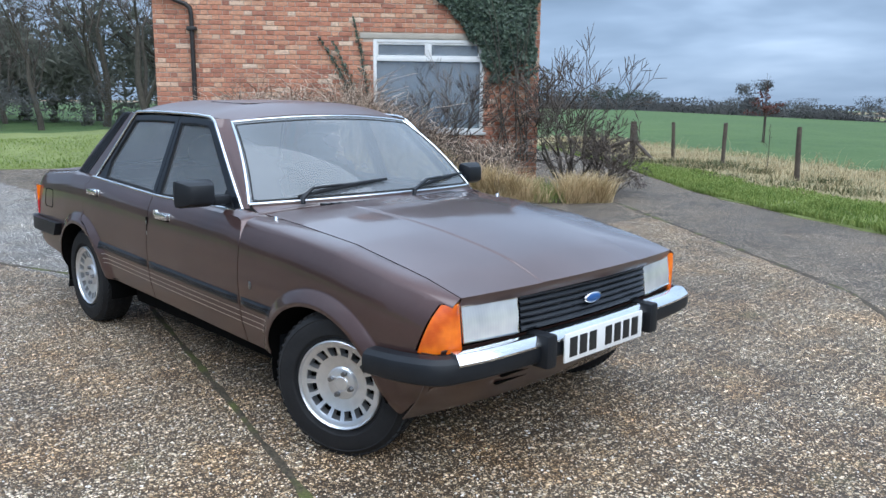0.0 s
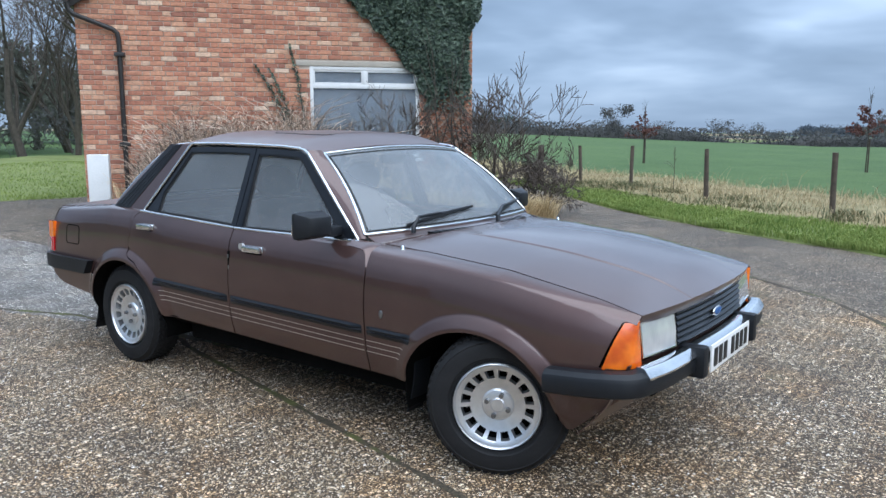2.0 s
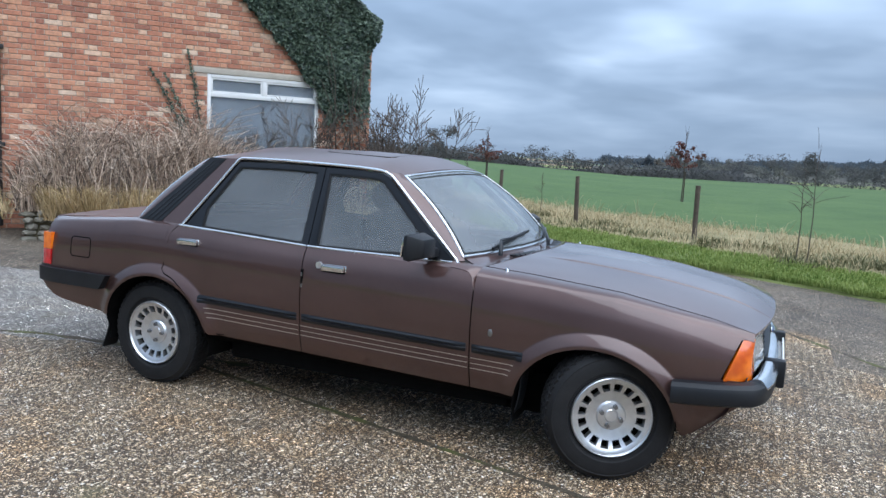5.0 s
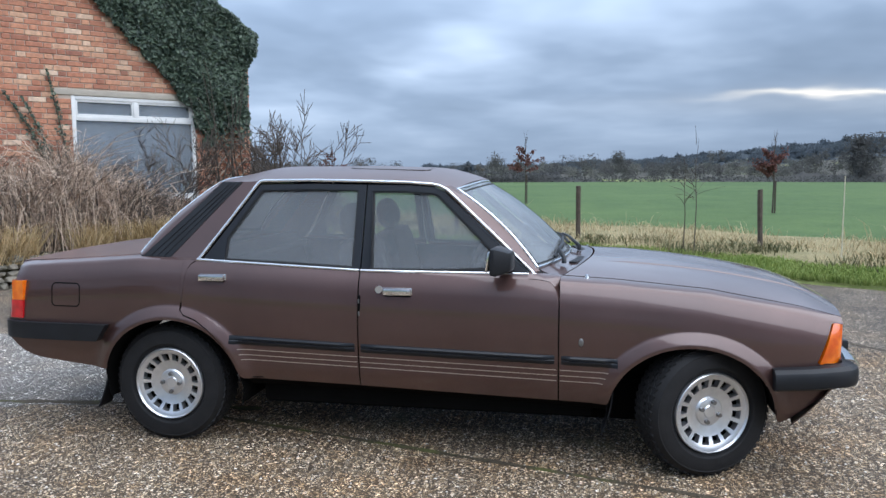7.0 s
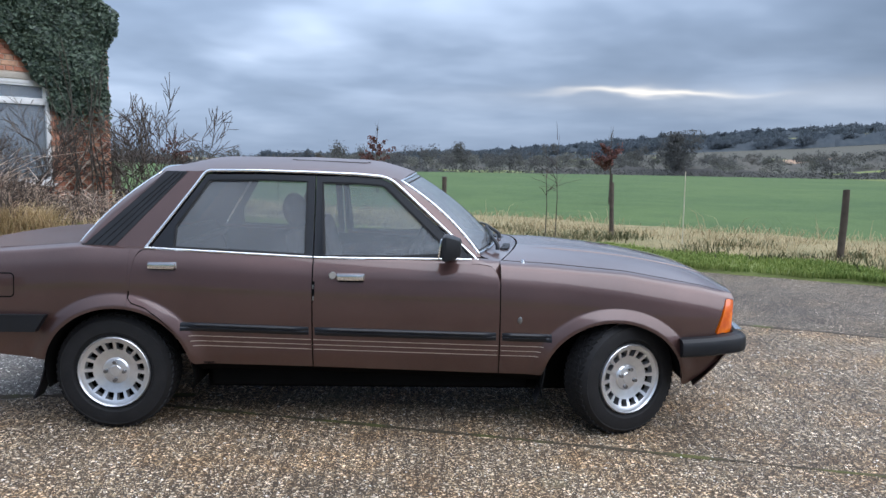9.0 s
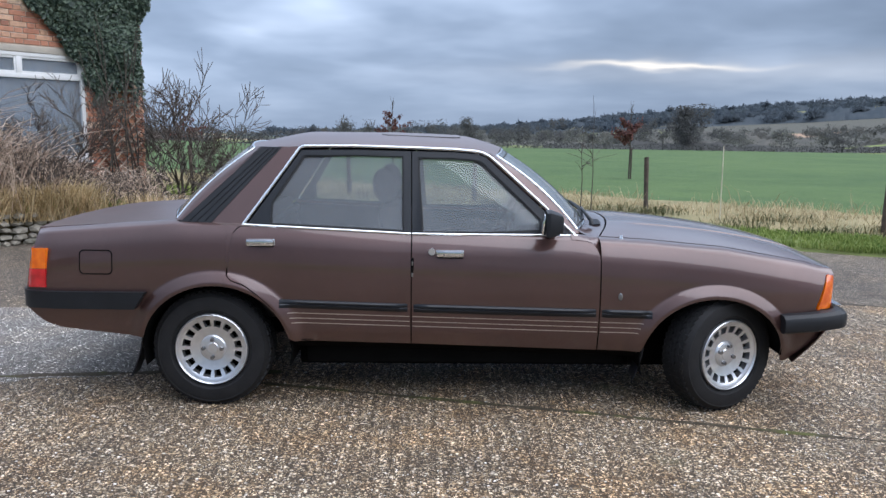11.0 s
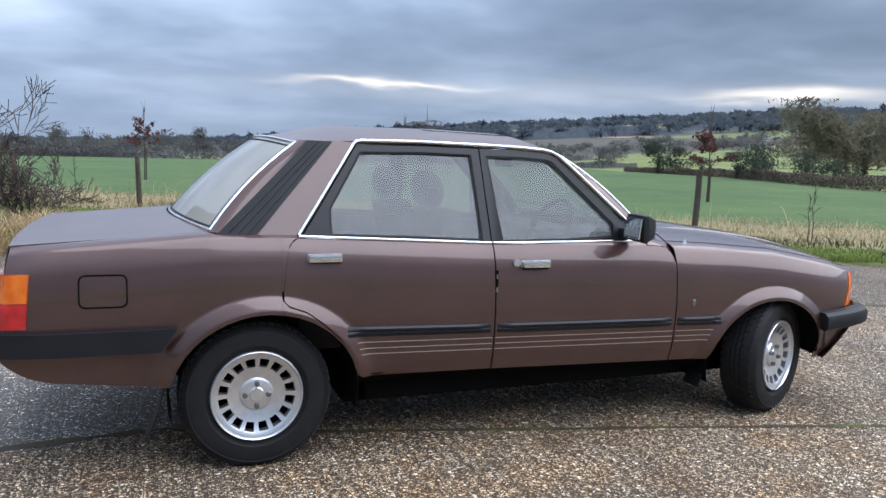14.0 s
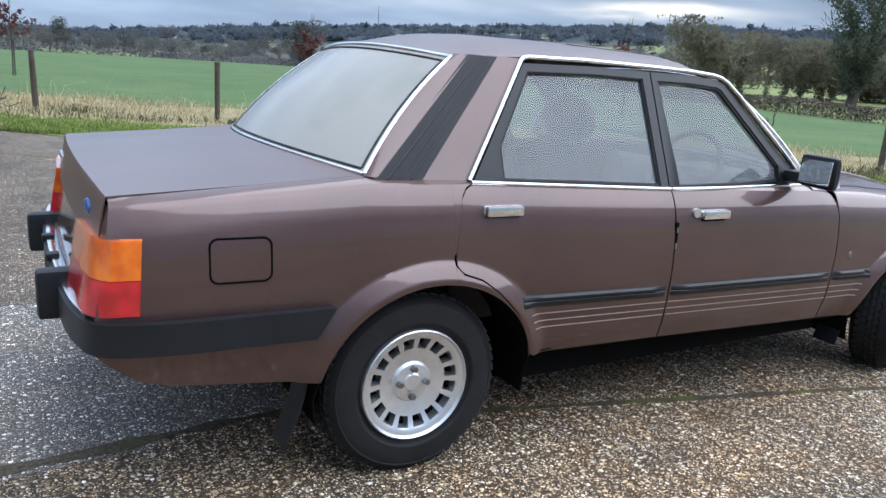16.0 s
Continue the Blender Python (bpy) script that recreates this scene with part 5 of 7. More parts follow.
        # door mirror
        bm = bmesh.new()
        sy = sorted((sgn * 0.808, sgn * 0.985))
        box(bm, 1.655, 1.745, sy[0], sy[1], 0.893, 1.022, 0.024)
        for v in bm.verts:
            k = ss(1.668, 1.745, v.co.x)
            v.co.z += (0.950 - v.co.z) * 0.30 * k
            v.co.y += (sgn * 0.86 - v.co.y) * 0.32 * k
            v.co.x -= 0.10 * (abs(v.co.y) - 0.83)
        mir = part("mirror", bm, m_black, car, "black plastic door mirror", angle=40)
        bm = bmesh.new()
        sy = sorted((sgn * 0.828, sgn * 0.968))
        box(bm, 1.643, 1.652, sy[0], sy[1], 0.912, 1.004, 0.003)
        for v in bm.verts:
            v.co.x += 0.13 * (v.co.z - 0.958) - 0.10 * (abs(v.co.y) - 0.83)
        part("mirror_glass", bm, m_mirror, mir)
        bm = bmesh.new()
        sy = sorted((sgn * 0.735, sgn * 0.83))
        box(bm, 1.665, 1.725, sy[0], sy[1], 0.900, 0.945, 0.012)
        part("mirror_arm", bm, m_black, mir)
        # front lamps
        P, Q = [], []
        lampx = lambda y: 3.222 - 0.050 * (abs(y) / 0.68) ** 2
        for z in np.linspace(0.545, 0.672, 8):
            k = (z - 0.545) / 0.127
            P.append([(lampx(y) - 0.016 * k + 0.006 * math.sin(math.pi * k), sgn * y, z + 0.007 * (y - 0.41) / 0.27) for y in np.linspace(0.418 + 0.006 * (1 - k), 0.676, 10)])
        lamp = sheets("headlamp", [P], 0.03 * (-1 if sgn > 0 else 1), m_lamp, car, "rectangular headlamp with fluted glass")
        tubes("lamp_bezel", [edge_tube([P[0][0], P[0][-1], P[-1][-1], P[-1][0], P[0][0]], 0.005)], m_chrome, lamp, sides=6)
        for z in np.linspace(0.522, 0.694, 8):
            k = (z - 0.522) / 0.172
            col = []
            for f in np.linspace(0, 1, 9):
                xe = 3.062 + 0.060 * k
                y = 0.682 + (side_y(xe, min(z, lerp(xe, TOPZ) - 0.002)) + 0.003 - 0.682) * f ** 0.75
                x = (lampx(0.682) - 0.016 * k) * (1 - f) + f * (3.062 + 0.060 * k) + 0.028 * math.sin(f * math.pi)
                col.append((x, sgn * y, z - 0.006 * f))
            Q.append(col)
        ind = sheets("indicator", [Q], 0.02 * (-1 if sgn > 0 else 1), m_amber, car, "amber wrap-round front indicator")
        # rear lamps
        rim = [(-0.797, side_y(-0.797, 0.7) + 0.002), (-0.828, side_y(-0.828, 0.7) + 0.003), (-0.858, 0.806), (-0.878, 0.788), (-0.893, 0.755), (-0.900, 0.70), (-0.906, 0.62), (-0.910, 0.54), (-0.913, 0.47)]
        for nm, za, zb, mt in (("rear_indicator", 0.705, 0.806, m_amber), ("tail_lamp", 0.612, 0.703, m_red)):
            P = [[(x - (0.0, 0.0, 0.008, 0.013, 0.016, 0.017, 0.017, 0.017, 0.017)[i] + (0.17 if i > 2 else 0.05) * (z - 0.70), sgn * (y + (0.012, 0.013, 0.012, 0.008, 0.006, 0.006, 0.006, 0.006, 0.006)[i]), z - (0.008 * max(0, (i - 3) / 5) * (nm == "rear_indicator") * (z - 0.705) / 0.095)) for i, (x, y) in enumerate(rim)] for z in np.linspace(za, zb, 6)]
            sheets(nm, [P], 0.034 * (1 if sgn < 0 else -1), mt, car, "amber rear indicator lens" if mt is m_amber else "red tail lamp lens")
        bm = bmesh.new()
        bmesh.ops.create_cone(bm, segments=14, radius1=0.013, radius2=0.008, depth=0.020, cap_ends=True, matrix=Matrix.Translation((2.064, sgn * 0.715, 0.868)))
        part("washer_jet", bm, m_chrome, car)
        bm = bmesh.new()
        bmesh.ops.create_uvsphere(bm, u_segments=14, v_segments=8, radius=0.014, matrix=Matrix.Translation((2.043, sgn * (side_y(2.043, 0.585) + 0.001), 0.588)) @ Matrix.Diagonal((0.85, 0.25, 1.35, 1)))
        part("wing_badge", bm, m_steel, car, "small chrome crest badge")
    # filler flap on the driver's side
    loop = []
    corner = 0.022
    for cx, cz, w0 in ((-0.489, 0.776, 0), (-0.606, 0.776, 90), (-0.606, 0.704, 180), (-0.489, 0.704, 270)):
        for w in range(0, 91, 18):
            a = radians(w0 + w)
            loop.append((cx + corner * math.cos(a), cz + corner * math.sin(a)))
    tubes("filler_flap", [edge_tube([(x, -side_y(x, z) + 0.0005, z) for x, z in loop + loop[:1]], 0.0034)], m_dark, car, "fuel filler flap outline", sides=6)
    # bonnet, cowl, boot, roof
    bonnet_v = sorted(list(np.linspace(-1, 1, 57)) + [k * v for k in (-1, 1) for v in np.linspace(0.42, 0.56, 40)])
    P = []
    for u in np.linspace(0, 1, 40):
        row = []
        for v in bonnet_v:
            xr, xf = 1.960 + 0.145 * (1 - v * v), 3.168 + 0.070 * (1 - abs(v) ** 2.2)
            xe = 1.955 + u * (3.168 - 1.955)
            y = bonnet_y(xe) * v
            ze = lerp(xe, [(1.95, 0.874), (2.2, 0.860), (2.6, 0.824), (3.0, 0.754), (3.168, 0.711)])
            zc = smooth_curve(xe, [(1.95, 0.916), (2.2, 0.903), (2.5, 0.876), (2.8, 0.832), (3.0, 0.788), (3.1, 0.752), (3.168, 0.720)])
            c = 0.365 - 0.045 * u
            crease = 0.005 * (1 - ss(c - 0.006, c + 0.006, abs(y))) * ss(0.02, 0.2, u) * (1 - 0.6 * ss(0.85, 1, u))
            row.append((xr + u * (xf - xr), y, ze + (zc - ze) * (1 - abs(v) ** 2.4) + crease))
        P.append(row)
    lip = [[(x - 0.006 * k + 0.004, y, z - 0.012 * k) for x, y, z in P[-1]] for k in (1, 2.2, 3.4)]
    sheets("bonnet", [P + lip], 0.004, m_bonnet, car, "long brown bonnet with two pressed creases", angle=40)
    P = []
    for f in np.linspace(0, 1, 7):
        P.append([((1.842 + 0.135 * (1 - v * v)) * (1 - f) + f * (1.950 + 0.145 * (1 - v * v)), (0.703 + 0.0 * f) * v, (0.902 + 0.010 * (1 - v * v)) * (1 - f) + f * (0.872 + 0.042 * (1 - abs(v) ** 2.4)) - 0.010 * math.sin(f * math.pi)) for v in np.linspace(-1, 1, 31)])
    cowl = sheets("cowl_panel", [P], 0.004, m_paint, car)
    for v0 in (-0.42, 0.42):
        bm = bmesh.new()
        for k in range(6):
            y = v0 * 0.7 + (k - 2.5) * 0.045
            x = 1.905 + 0.14 * (1 - (y / 0.7) ** 2)
            box(bm, x - 0.022, x + 0.022, y - 0.016, y + 0.016, 0.893, 0.9045, 0.002)
        part("cowl_vent", bm, m_black, cowl, "black air intake slots")
    P = []
    for u in np.linspace(0, 1, 24):
        row = []
        for v in np.linspace(-1, 1, 41):
            xr, xf = -0.860 - 0.024 * (1 - v * v), -0.172 - 0.145 * (1 - v * v)
            xe = -0.862 + u * 0.69
            ze = lerp(xe, [(-0.97, 0.893), (-0.5, 0.922), (-0.17, 0.946)])
            row.append((xr + u * (xf - xr), (deck_boot[0](xe) - gap) * v, ze + (0.014 + 0.012 * ss(0, 0.3, u)) * (1 - abs(v) ** 2.2)))
        P.append(row)
    lip = [[(x - 0.004 * min(k, 1) - 0.17 * 0.014 * k ** 1.5, y, z - 0.014 * k ** 1.5) for x, y, z in P[0]] for k in (4.6, 3.2, 2, 1, 0.4)]
    boot = sheets("boot_lid", [lip + P], 0.004, m_skylit, car, "dull brown boot lid, sky light mixed into its colour", angle=40)
    P = [[(-0.854 - 0.010 * (1 - abs(v) ** 12) - 0.022 * (1 - v * v) - 0.17 * max(0.0, 0.88 - max(z, 0.58)), (side_y(-0.856, z) - 0.001) * v, z) for v in np.linspace(-1, 1, 61)] for z in np.linspace(0.508, 0.878, 12)]
    sheets("rear_panel", [P], 0.004, m_paint, car)
    bm = bmesh.new()
    bmesh.ops.create_uvsphere(bm, u_segments=24, v_segments=10, radius=1.0, matrix=Matrix.Translation((-0.885, -0.52, 0.838)) @ Matrix.Diagonal((0.010, 0.052, 0.023, 1)))
    part("badge", bm, m_blue, boot, "blue oval badge")
    bm = bmesh.new()
    for k in range(5):
        box(bm, -0.897, -0.880, 0.38 + 0.035 * k, 0.40 + 0.035 * k, 0.836, 0.856, 0.001)
    part("boot_script", bm, m_chrome, boot, "small bright lettering")
    P = []
    gut = [(0.10, 1.290), (0.186, 1.297), (0.45, 1.312), (0.9, 1.311), (1.25, 1.298), (1.38, 1.280), (1.46, 1.262)]
    for u in np.linspace(0, 1, 30):
        row = []
        for v in np.linspace(-1, 1, 41):
            q = 1 - v * v
            xr, xf = 0.192 - 0.085 * q, 1.430 + 0.065 * q
            xe = 0.192 + u * 1.238
            w = 0.606 - 0.032 * (1 - ss(0, 0.22, u)) - 0.05 * ss(0.85, 1, u)
            zr = lerp(xe, gut)
            crown = 0.050 * ss(-0.05, 0.25, u) * (1 - ss(0.8, 1.12, u)) + 0.024
            row.append((xr + u * (xf - xr), w * v, zr + crown * (1 - abs(v) ** 3.0)))
        P.append(row)
    roof = sheets("roof", [P], 0.005, m_skylit, car, "dull brown roof panel, sky light mixed into its colour")
    zroof = lambda x, y: lerp(0.192 + (x - 0.107) / 1.388 * 1.238, gut) + (0.024 + 0.050 * (1 - ss(0.8, 1.12, (x - 0.107) / 1.388))) * (1 - abs(y / 0.6) ** 3)
    loop = [(0.86, -0.36), (1.22, -0.36), (1.25, -0.33), (1.25, 0.33), (1.22, 0.36), (0.86, 0.36), (0.83, 0.33), (0.83, -0.33), (0.86, -0.36)]
    P = [[(x, y, zroof(x, y) + 0.0015) for y in np.linspace(-0.355, 0.355, 16)] for x in np.linspace(0.835, 1.245, 12)]
    sun_roof = sheets("sunroof", [P], 0.006, m_skylit, car, "closed sunroof panel")
    tubes("sunroof_seal", [edge_tube([(x, y, zroof(x, y) - 0.001) for x, y in loop], 0.005)], m_seal, sun_roof, sides=6)
    # screens
    for kind, mt, lab in (("front", m_screen, "raked windscreen"), ("rear", m_rear, "misted rear screen")):
        P = [[screen(kind, u, v) for u in np.linspace(-1, 1, 25)] for v in np.linspace(0, 1, 14)]
        sc = sheets("windscreen" if kind == "front" else "rear_screen", [P], 0.004, mt, car, lab)
        clear_inside(sc, 24 * 13)
        ring = [screen(kind, u, 0.0) for u in np.linspace(-1, 1, 25)] + [screen(kind, 1, v) for v in np.linspace(0.05, 0.95, 12)] + [screen(kind, u, 1.0) for u in np.linspace(1, -1, 25)] + [screen(kind, -1, v) for v in np.linspace(0.95, 0.0, 12)]
        tubes("screen_trim", [edge_tube(ring, 0.0078)], m_chrome, sc, "bright screen surround", sides=8)
        inner = [screen(kind, u, 0.028) for u in np.linspace(-0.975, 0.975, 25)] + [screen(kind, 0.975, v) for v in np.linspace(0.06, 0.93, 12)] + [screen(kind, u, 0.95) for u in np.linspace(0.975, -0.975, 25)] + [screen(kind, -0.975, v) for v in np.linspace(0.93, 0.035, 12)]
        tubes("screen_seal", [edge_tube(inner, 0.0045)], m_seal, sc, sides=6)
    # wipers
    for y0, y1 in ((-0.50, 0.02), (0.13, 0.62)):
        fx = lambda y, v: screen("front", y / 0.63, v)
        p0 = (1.855 + 0.14 * (1 - (y0 / 0.7) ** 2) + 0.03, y0, 0.905)
        tip, mid = fx(y1, 0.13), fx((y0 + y1) / 2, 0.075)
        up = lambda p, h: (p[0] + 0.6 * h, p[1], p[2] + h)
        arm = tubes("wiper", [([p0, (p0[0], p0[1], 0.93), up(fx(y0 + 0.12, 0.05), 0.035), up(mid, 0.03)], [0.012, 0.012, 0.008, 0.006])], m_trim, car, "black wiper arm and blade", sides=8)
        tubes("wiper_blade", [([up(fx(y0 + 0.06, 0.02), 0.014), up(mid, 0.020), up(tip, 0.014)], [0.007, 0.012, 0.007])], m_black, arm, sides=6)
    # grille
    bm = bmesh.new()
    box(bm, 3.05, 3.105, -0.70, 0.70, 0.50, 0.69)
    box(bm, 3.10, 3.170, -0.42, 0.42, 0.535, 0.672)
    part("nose_box", bm, m_dark, car)
    for k in range(6):
        z = 0.553 + 0.0235 * k
        P = []
        for y in np.linspace(-0.414, 0.414, 25):
            x = 3.226 - 0.050 * (abs(y) / 0.68) ** 2 - 0.012 * k / 6
            P.append([(x - 0.035, y, z + 0.013), (x - 0.006, y, z + 0.011), (x + 0.002, y, z + 0.004), (x - 0.002, y, z - 0.004), (x - 0.03, y, z - 0.008)])
        sheets("grille_slat", [P], 0.002, m_trim, car, "black grille slat")
    bm = bmesh.new()
    bmesh.ops.create_uvsphere(bm, u_segments=28, v_segments=12, radius=1.0, matrix=Matrix.Translation((3.228, 0, 0.612)) @ Matrix.Diagonal((0.009, 0.054, 0.022, 1)))
    bd = part("badge", bm, m_chrome, car, "blue oval badge with a bright edge")
    bm = bmesh.new()
    bmesh.ops.create_uvsphere(bm, u_segments=28, v_segments=12, radius=1.0, matrix=Matrix.Translation((3.2305, 0, 0.612)) @ Matrix.Diagonal((0.009, 0.048, 0.018, 1)))
    part("badge_face", bm, m_blue, bd)
    P = [[(3.205 - 0.050 * (abs(y) / 0.68) ** 2 - 0.03 * f, y, 0.672 + 0.03 * f) for y in np.linspace(-0.70, 0.70, 29)] for f in (0, 0.5, 1)]
    sheets("nose_header", [P], -0.004, m_paint, car)
    P = [[(3.215 - 0.050 * (abs(y) / 0.68) ** 2 - 0.01 * f, y, 0.535 - 0.035 * f) for y in np.linspace(-0.76, 0.76, 29)] for f in (0, 0.5, 1)]
    sheets("nose_apron", [P], 0.004, m_paint, car)
    # bumpers
    fpath = round_path([(2.862, -0.842), (3.08, -0.832), (3.185, -0.795), (3.225, -0.60), (3.25, 0.0), (3.225, 0.60), (3.185, 0.795), (3.08, 0.832), (2.862, 0.842)], 8)
    rise = lambda x: 0.022 * ss(2.85, 3.2, x)
    sec = [(-0.03, 0.410), (0.020, 0.408), (0.032, 0.416), (0.036, 0.430), (0.036, 0.470), (0.030, 0.484), (0.010, 0.498), (-0.03, 0.500)]
    bumper = sweep("bumper", fpath[::-1], [(-o, z) for o, z in sec], m_black, car, "black front bumper with a bright blade", rise)
    cpath = [p for p in fpath if abs(p[1]) < 0.76 and p[0] > 3.1]
    sweep("bumper_blade", cpath[::-1], [(-o, z) for o, z in [(-0.02, 0.500), (0.012, 0.500), (0.035, 0.474), (0.040, 0.474), (0.041, 0.482), (0.018, 0.508), (0.010, 0.512), (-0.02, 0.512)]], m_chrome, bumper, "bright bumper blade", rise)
    for y0 in (-0.345, 0.345):
        bm = bmesh.new()
        box(bm, 3.19, 3.304, y0 - 0.030, y0 + 0.030, 0.412, 0.540, 0.014)
        part("overrider", bm, m_black, bumper, "black rubber overrider")
    bm = bmesh.new()
    box(bm, 3.288, 3.296, -0.262, 0.262, 0.412, 0.524, 0.003)
    plate = part("number_plate", bm, m_white, bumper, "white number plate with black characters")
    for ya, yb in ((-0.234, -0.188), (-0.172, -0.126), (-0.110, -0.064), (-0.004, 0.040), (0.058, 0.102), (0.120, 0.164), (0.182, 0.228)):
        bm = bmesh.new()
        box(bm, 3.295, 3.2985, ya, yb, 0.430, 0.506, 0.001)
        part("bar", bm, m_ink, plate, "black bar")
    rpath = round_path([(-0.335, -0.852), (-0.72, -0.848), (-0.895, -0.812), (-0.935, -0.60), (-0.955, 0.0), (-0.935, 0.60), (-0.895, 0.812), (-0.72, 0.848), (-0.335, 0.852)], 8)
    sec = [(-0.03, 0.515), (0.022, 0.513), (0.033, 0.520), (0.036, 0.532), (0.036, 0.562), (0.030, 0.576), (0.008, 0.597), (-0.03, 0.600)]
    rb = sweep("bumper", rpath, sec, m_black, car, "black rear bumper with a bright blade")
    for v in rb.data.vertices:
        if v.co.x > -0.36:
            v.co.x += 0.65 * (v.co.z - 0.54)
    cpath = [p for p in rpath if abs(p[1]) < 0.77 and p[0] < -0.85]
    sweep("bumper_blade", cpath, [(-0.02, 0.600), (0.010, 0.599), (0.034, 0.566), (0.040, 0.566), (0.041, 0.574), (0.016, 0.608), (0.008, 0.612), (-0.02, 0.612)], m_chrome, rb, "bright bumper blade")
    for y0 in (-0.41, 0.41):
        bm = bmesh.new()
        box(bm, -1.022, -0.90, y0 - 0.034, y0 + 0.034, 0.495, 0.640, 0.018)
        part("overrider", bm, m_black, rb, "black rubber overrider")
    for y0 in (-0.15, 0.12):
        bm = bmesh.new()
        box(bm, -0.985, -0.945, y0 - 0.022, y0 + 0.022, 0.598, 0.622, 0.006)
        part("plate_lamp", bm, m_black, rb, "small number plate lamp")
    # valances
    P = [[(3.195 - 0.085 * (abs(v) ** 2.2) - 0.15 * (1 - f) ** 1.3, (0.80 - 0.03 * (1 - f)) * v, 0.235 + 0.19 * f + 0.0 * v) for v in np.linspace(-1, 1, 31)] for f in np.linspace(0, 1, 10)]
    val = sheets("front_valance", [P], -0.004, m_paint, car)
    bm = bmesh.new()
    for z in (0.335, 0.372):
        box(bm, 3.06, 3.10 + 0.75 * (z - 0.30), -0.45, 0.45, z - 0.005, z + 0.005, 0.002)
    part("valance_slot", bm, m_dark, val)
    P = []
    for z in np.linspace(0.402, 0.520, 10):
        xe = lerp(z, [(0.397, -0.66), (0.408, -0.72), (0.432, -0.78), (0.468, -0.82), (0.510, -0.856), (0.53, -0.872)])
        P.append([(xe - 0.030 * (1 - v * v), (side_y(xe, z) - 0.001) * v, z) for v in np.linspace(-1, 1, 25)])
    sheets("rear_valance", [P], 0.004, m_paint, car)
    # underbody boxes, set low and wide to block light beneath, and cabin
    for nm, x0, x1, w, z0, z1 in (("underbody", 0.4, 2.80, 0.56, 0.150, 0.36), ("boot_floor", -0.58, 0.38, 0.50, 0.31, 0.40), ("floor_pan", 0.46, 2.10, 0.70, 0.200, 0.40), ("rear_axle", -0.05, 0.05, 0.62, 0.25, 0.33)):
        bm = bmesh.new()
        box(bm, x0, x1, -w, w, z0, z1, 0.02)
        part(nm, bm, m_dark, car)
    bm = bmesh.new()
    box(bm, 1.62, 1.86, -0.70, 0.70, 0.66, 0.875, 0.04)
    box(bm, 1.55, 1.80, -0.52, -0.20, 0.80, 0.905, 0.03)
    part("dashboard", bm, m_cabin, car, "dark dashboard")
    bm = bmesh.new()
    box(bm, -0.18, 0.20, -0.68, 0.68, 0.86, 0.90, 0.01)
    part("parcel_shelf", bm, m_cabin, car)
    for y0 in (-0.36, 0.36):
        bm = bmesh.new()
        box(bm, 0.98, 1.45, y0 - 0.25, y0 + 0.25, 0.42, 0.58, 0.05)
        box(bm, -0.068, 0.068, y0 - 0.235, y0 + 0.235, 0, 0.53, 0.066, Matrix.Translation((1.00, 0, 0.50)) @ Matrix.Rotation(radians(-14), 4, "Y"))
        seat = part("front_seat", bm, m_cloth, car, "brown cloth front seat")
        bm = bmesh.new()
        bmesh.ops.create_uvsphere(bm, u_segments=20, v_segments=12, radius=1.0, matrix=Matrix.Translation((0.845, y0, 1.095)) @ Matrix.Rotation(radians(-12), 4, "Y") @ Matrix.Diagonal((0.065, 0.150, 0.098, 1)))
        part("headrest", bm, m_cloth, seat)
    bm = bmesh.new()
    box(bm, 0.18, 0.66, -0.66, 0.66, 0.42, 0.60, 0.05)
    box(bm, -0.08, 0.06, -0.64, 0.64, 0, 0.46, 0.06, Matrix.Translation((0.24, 0, 0.52)) @ Matrix.Rotation(radians(-18), 4, "Y"))
    part("rear_bench", bm, m_cloth, car, "brown cloth rear bench")
    ring = [(1.50 + 0.08 * math.sin(w), -0.36 + 0.19 * math.cos(w), 0.885 + 0.165 * math.sin(w)) for w in np.linspace(0, 2 * math.pi, 33)]
    sw = tubes("steering_wheel", [edge_tube(ring, 0.014), edge_tube([(1.50, -0.55, 0.885), (1.53, -0.36, 0.87), (1.50, -0.17, 0.885)], 0.012), edge_tube([(1.52, -0.36, 0.875), (1.66, -0.36, 0.82)], 0.03)], m_cabin, car, "dark steering wheel", sides=8)
    bm = bmesh.new()
    box(bm, 1.395, 1.42, -0.10, 0.10, 1.205, 1.255, 0.012)
    part("rear_view_mirror", bm, m_black, car)
    # wheels
    for sgn in (-1, 1):
        build_wheel(car, 0.0, sgn * 0.722, 0.297, 0, sgn)
        build_wheel(car, 2.585, sgn * 0.722, 0.281, 23.5, sgn)
    return car


build_car()

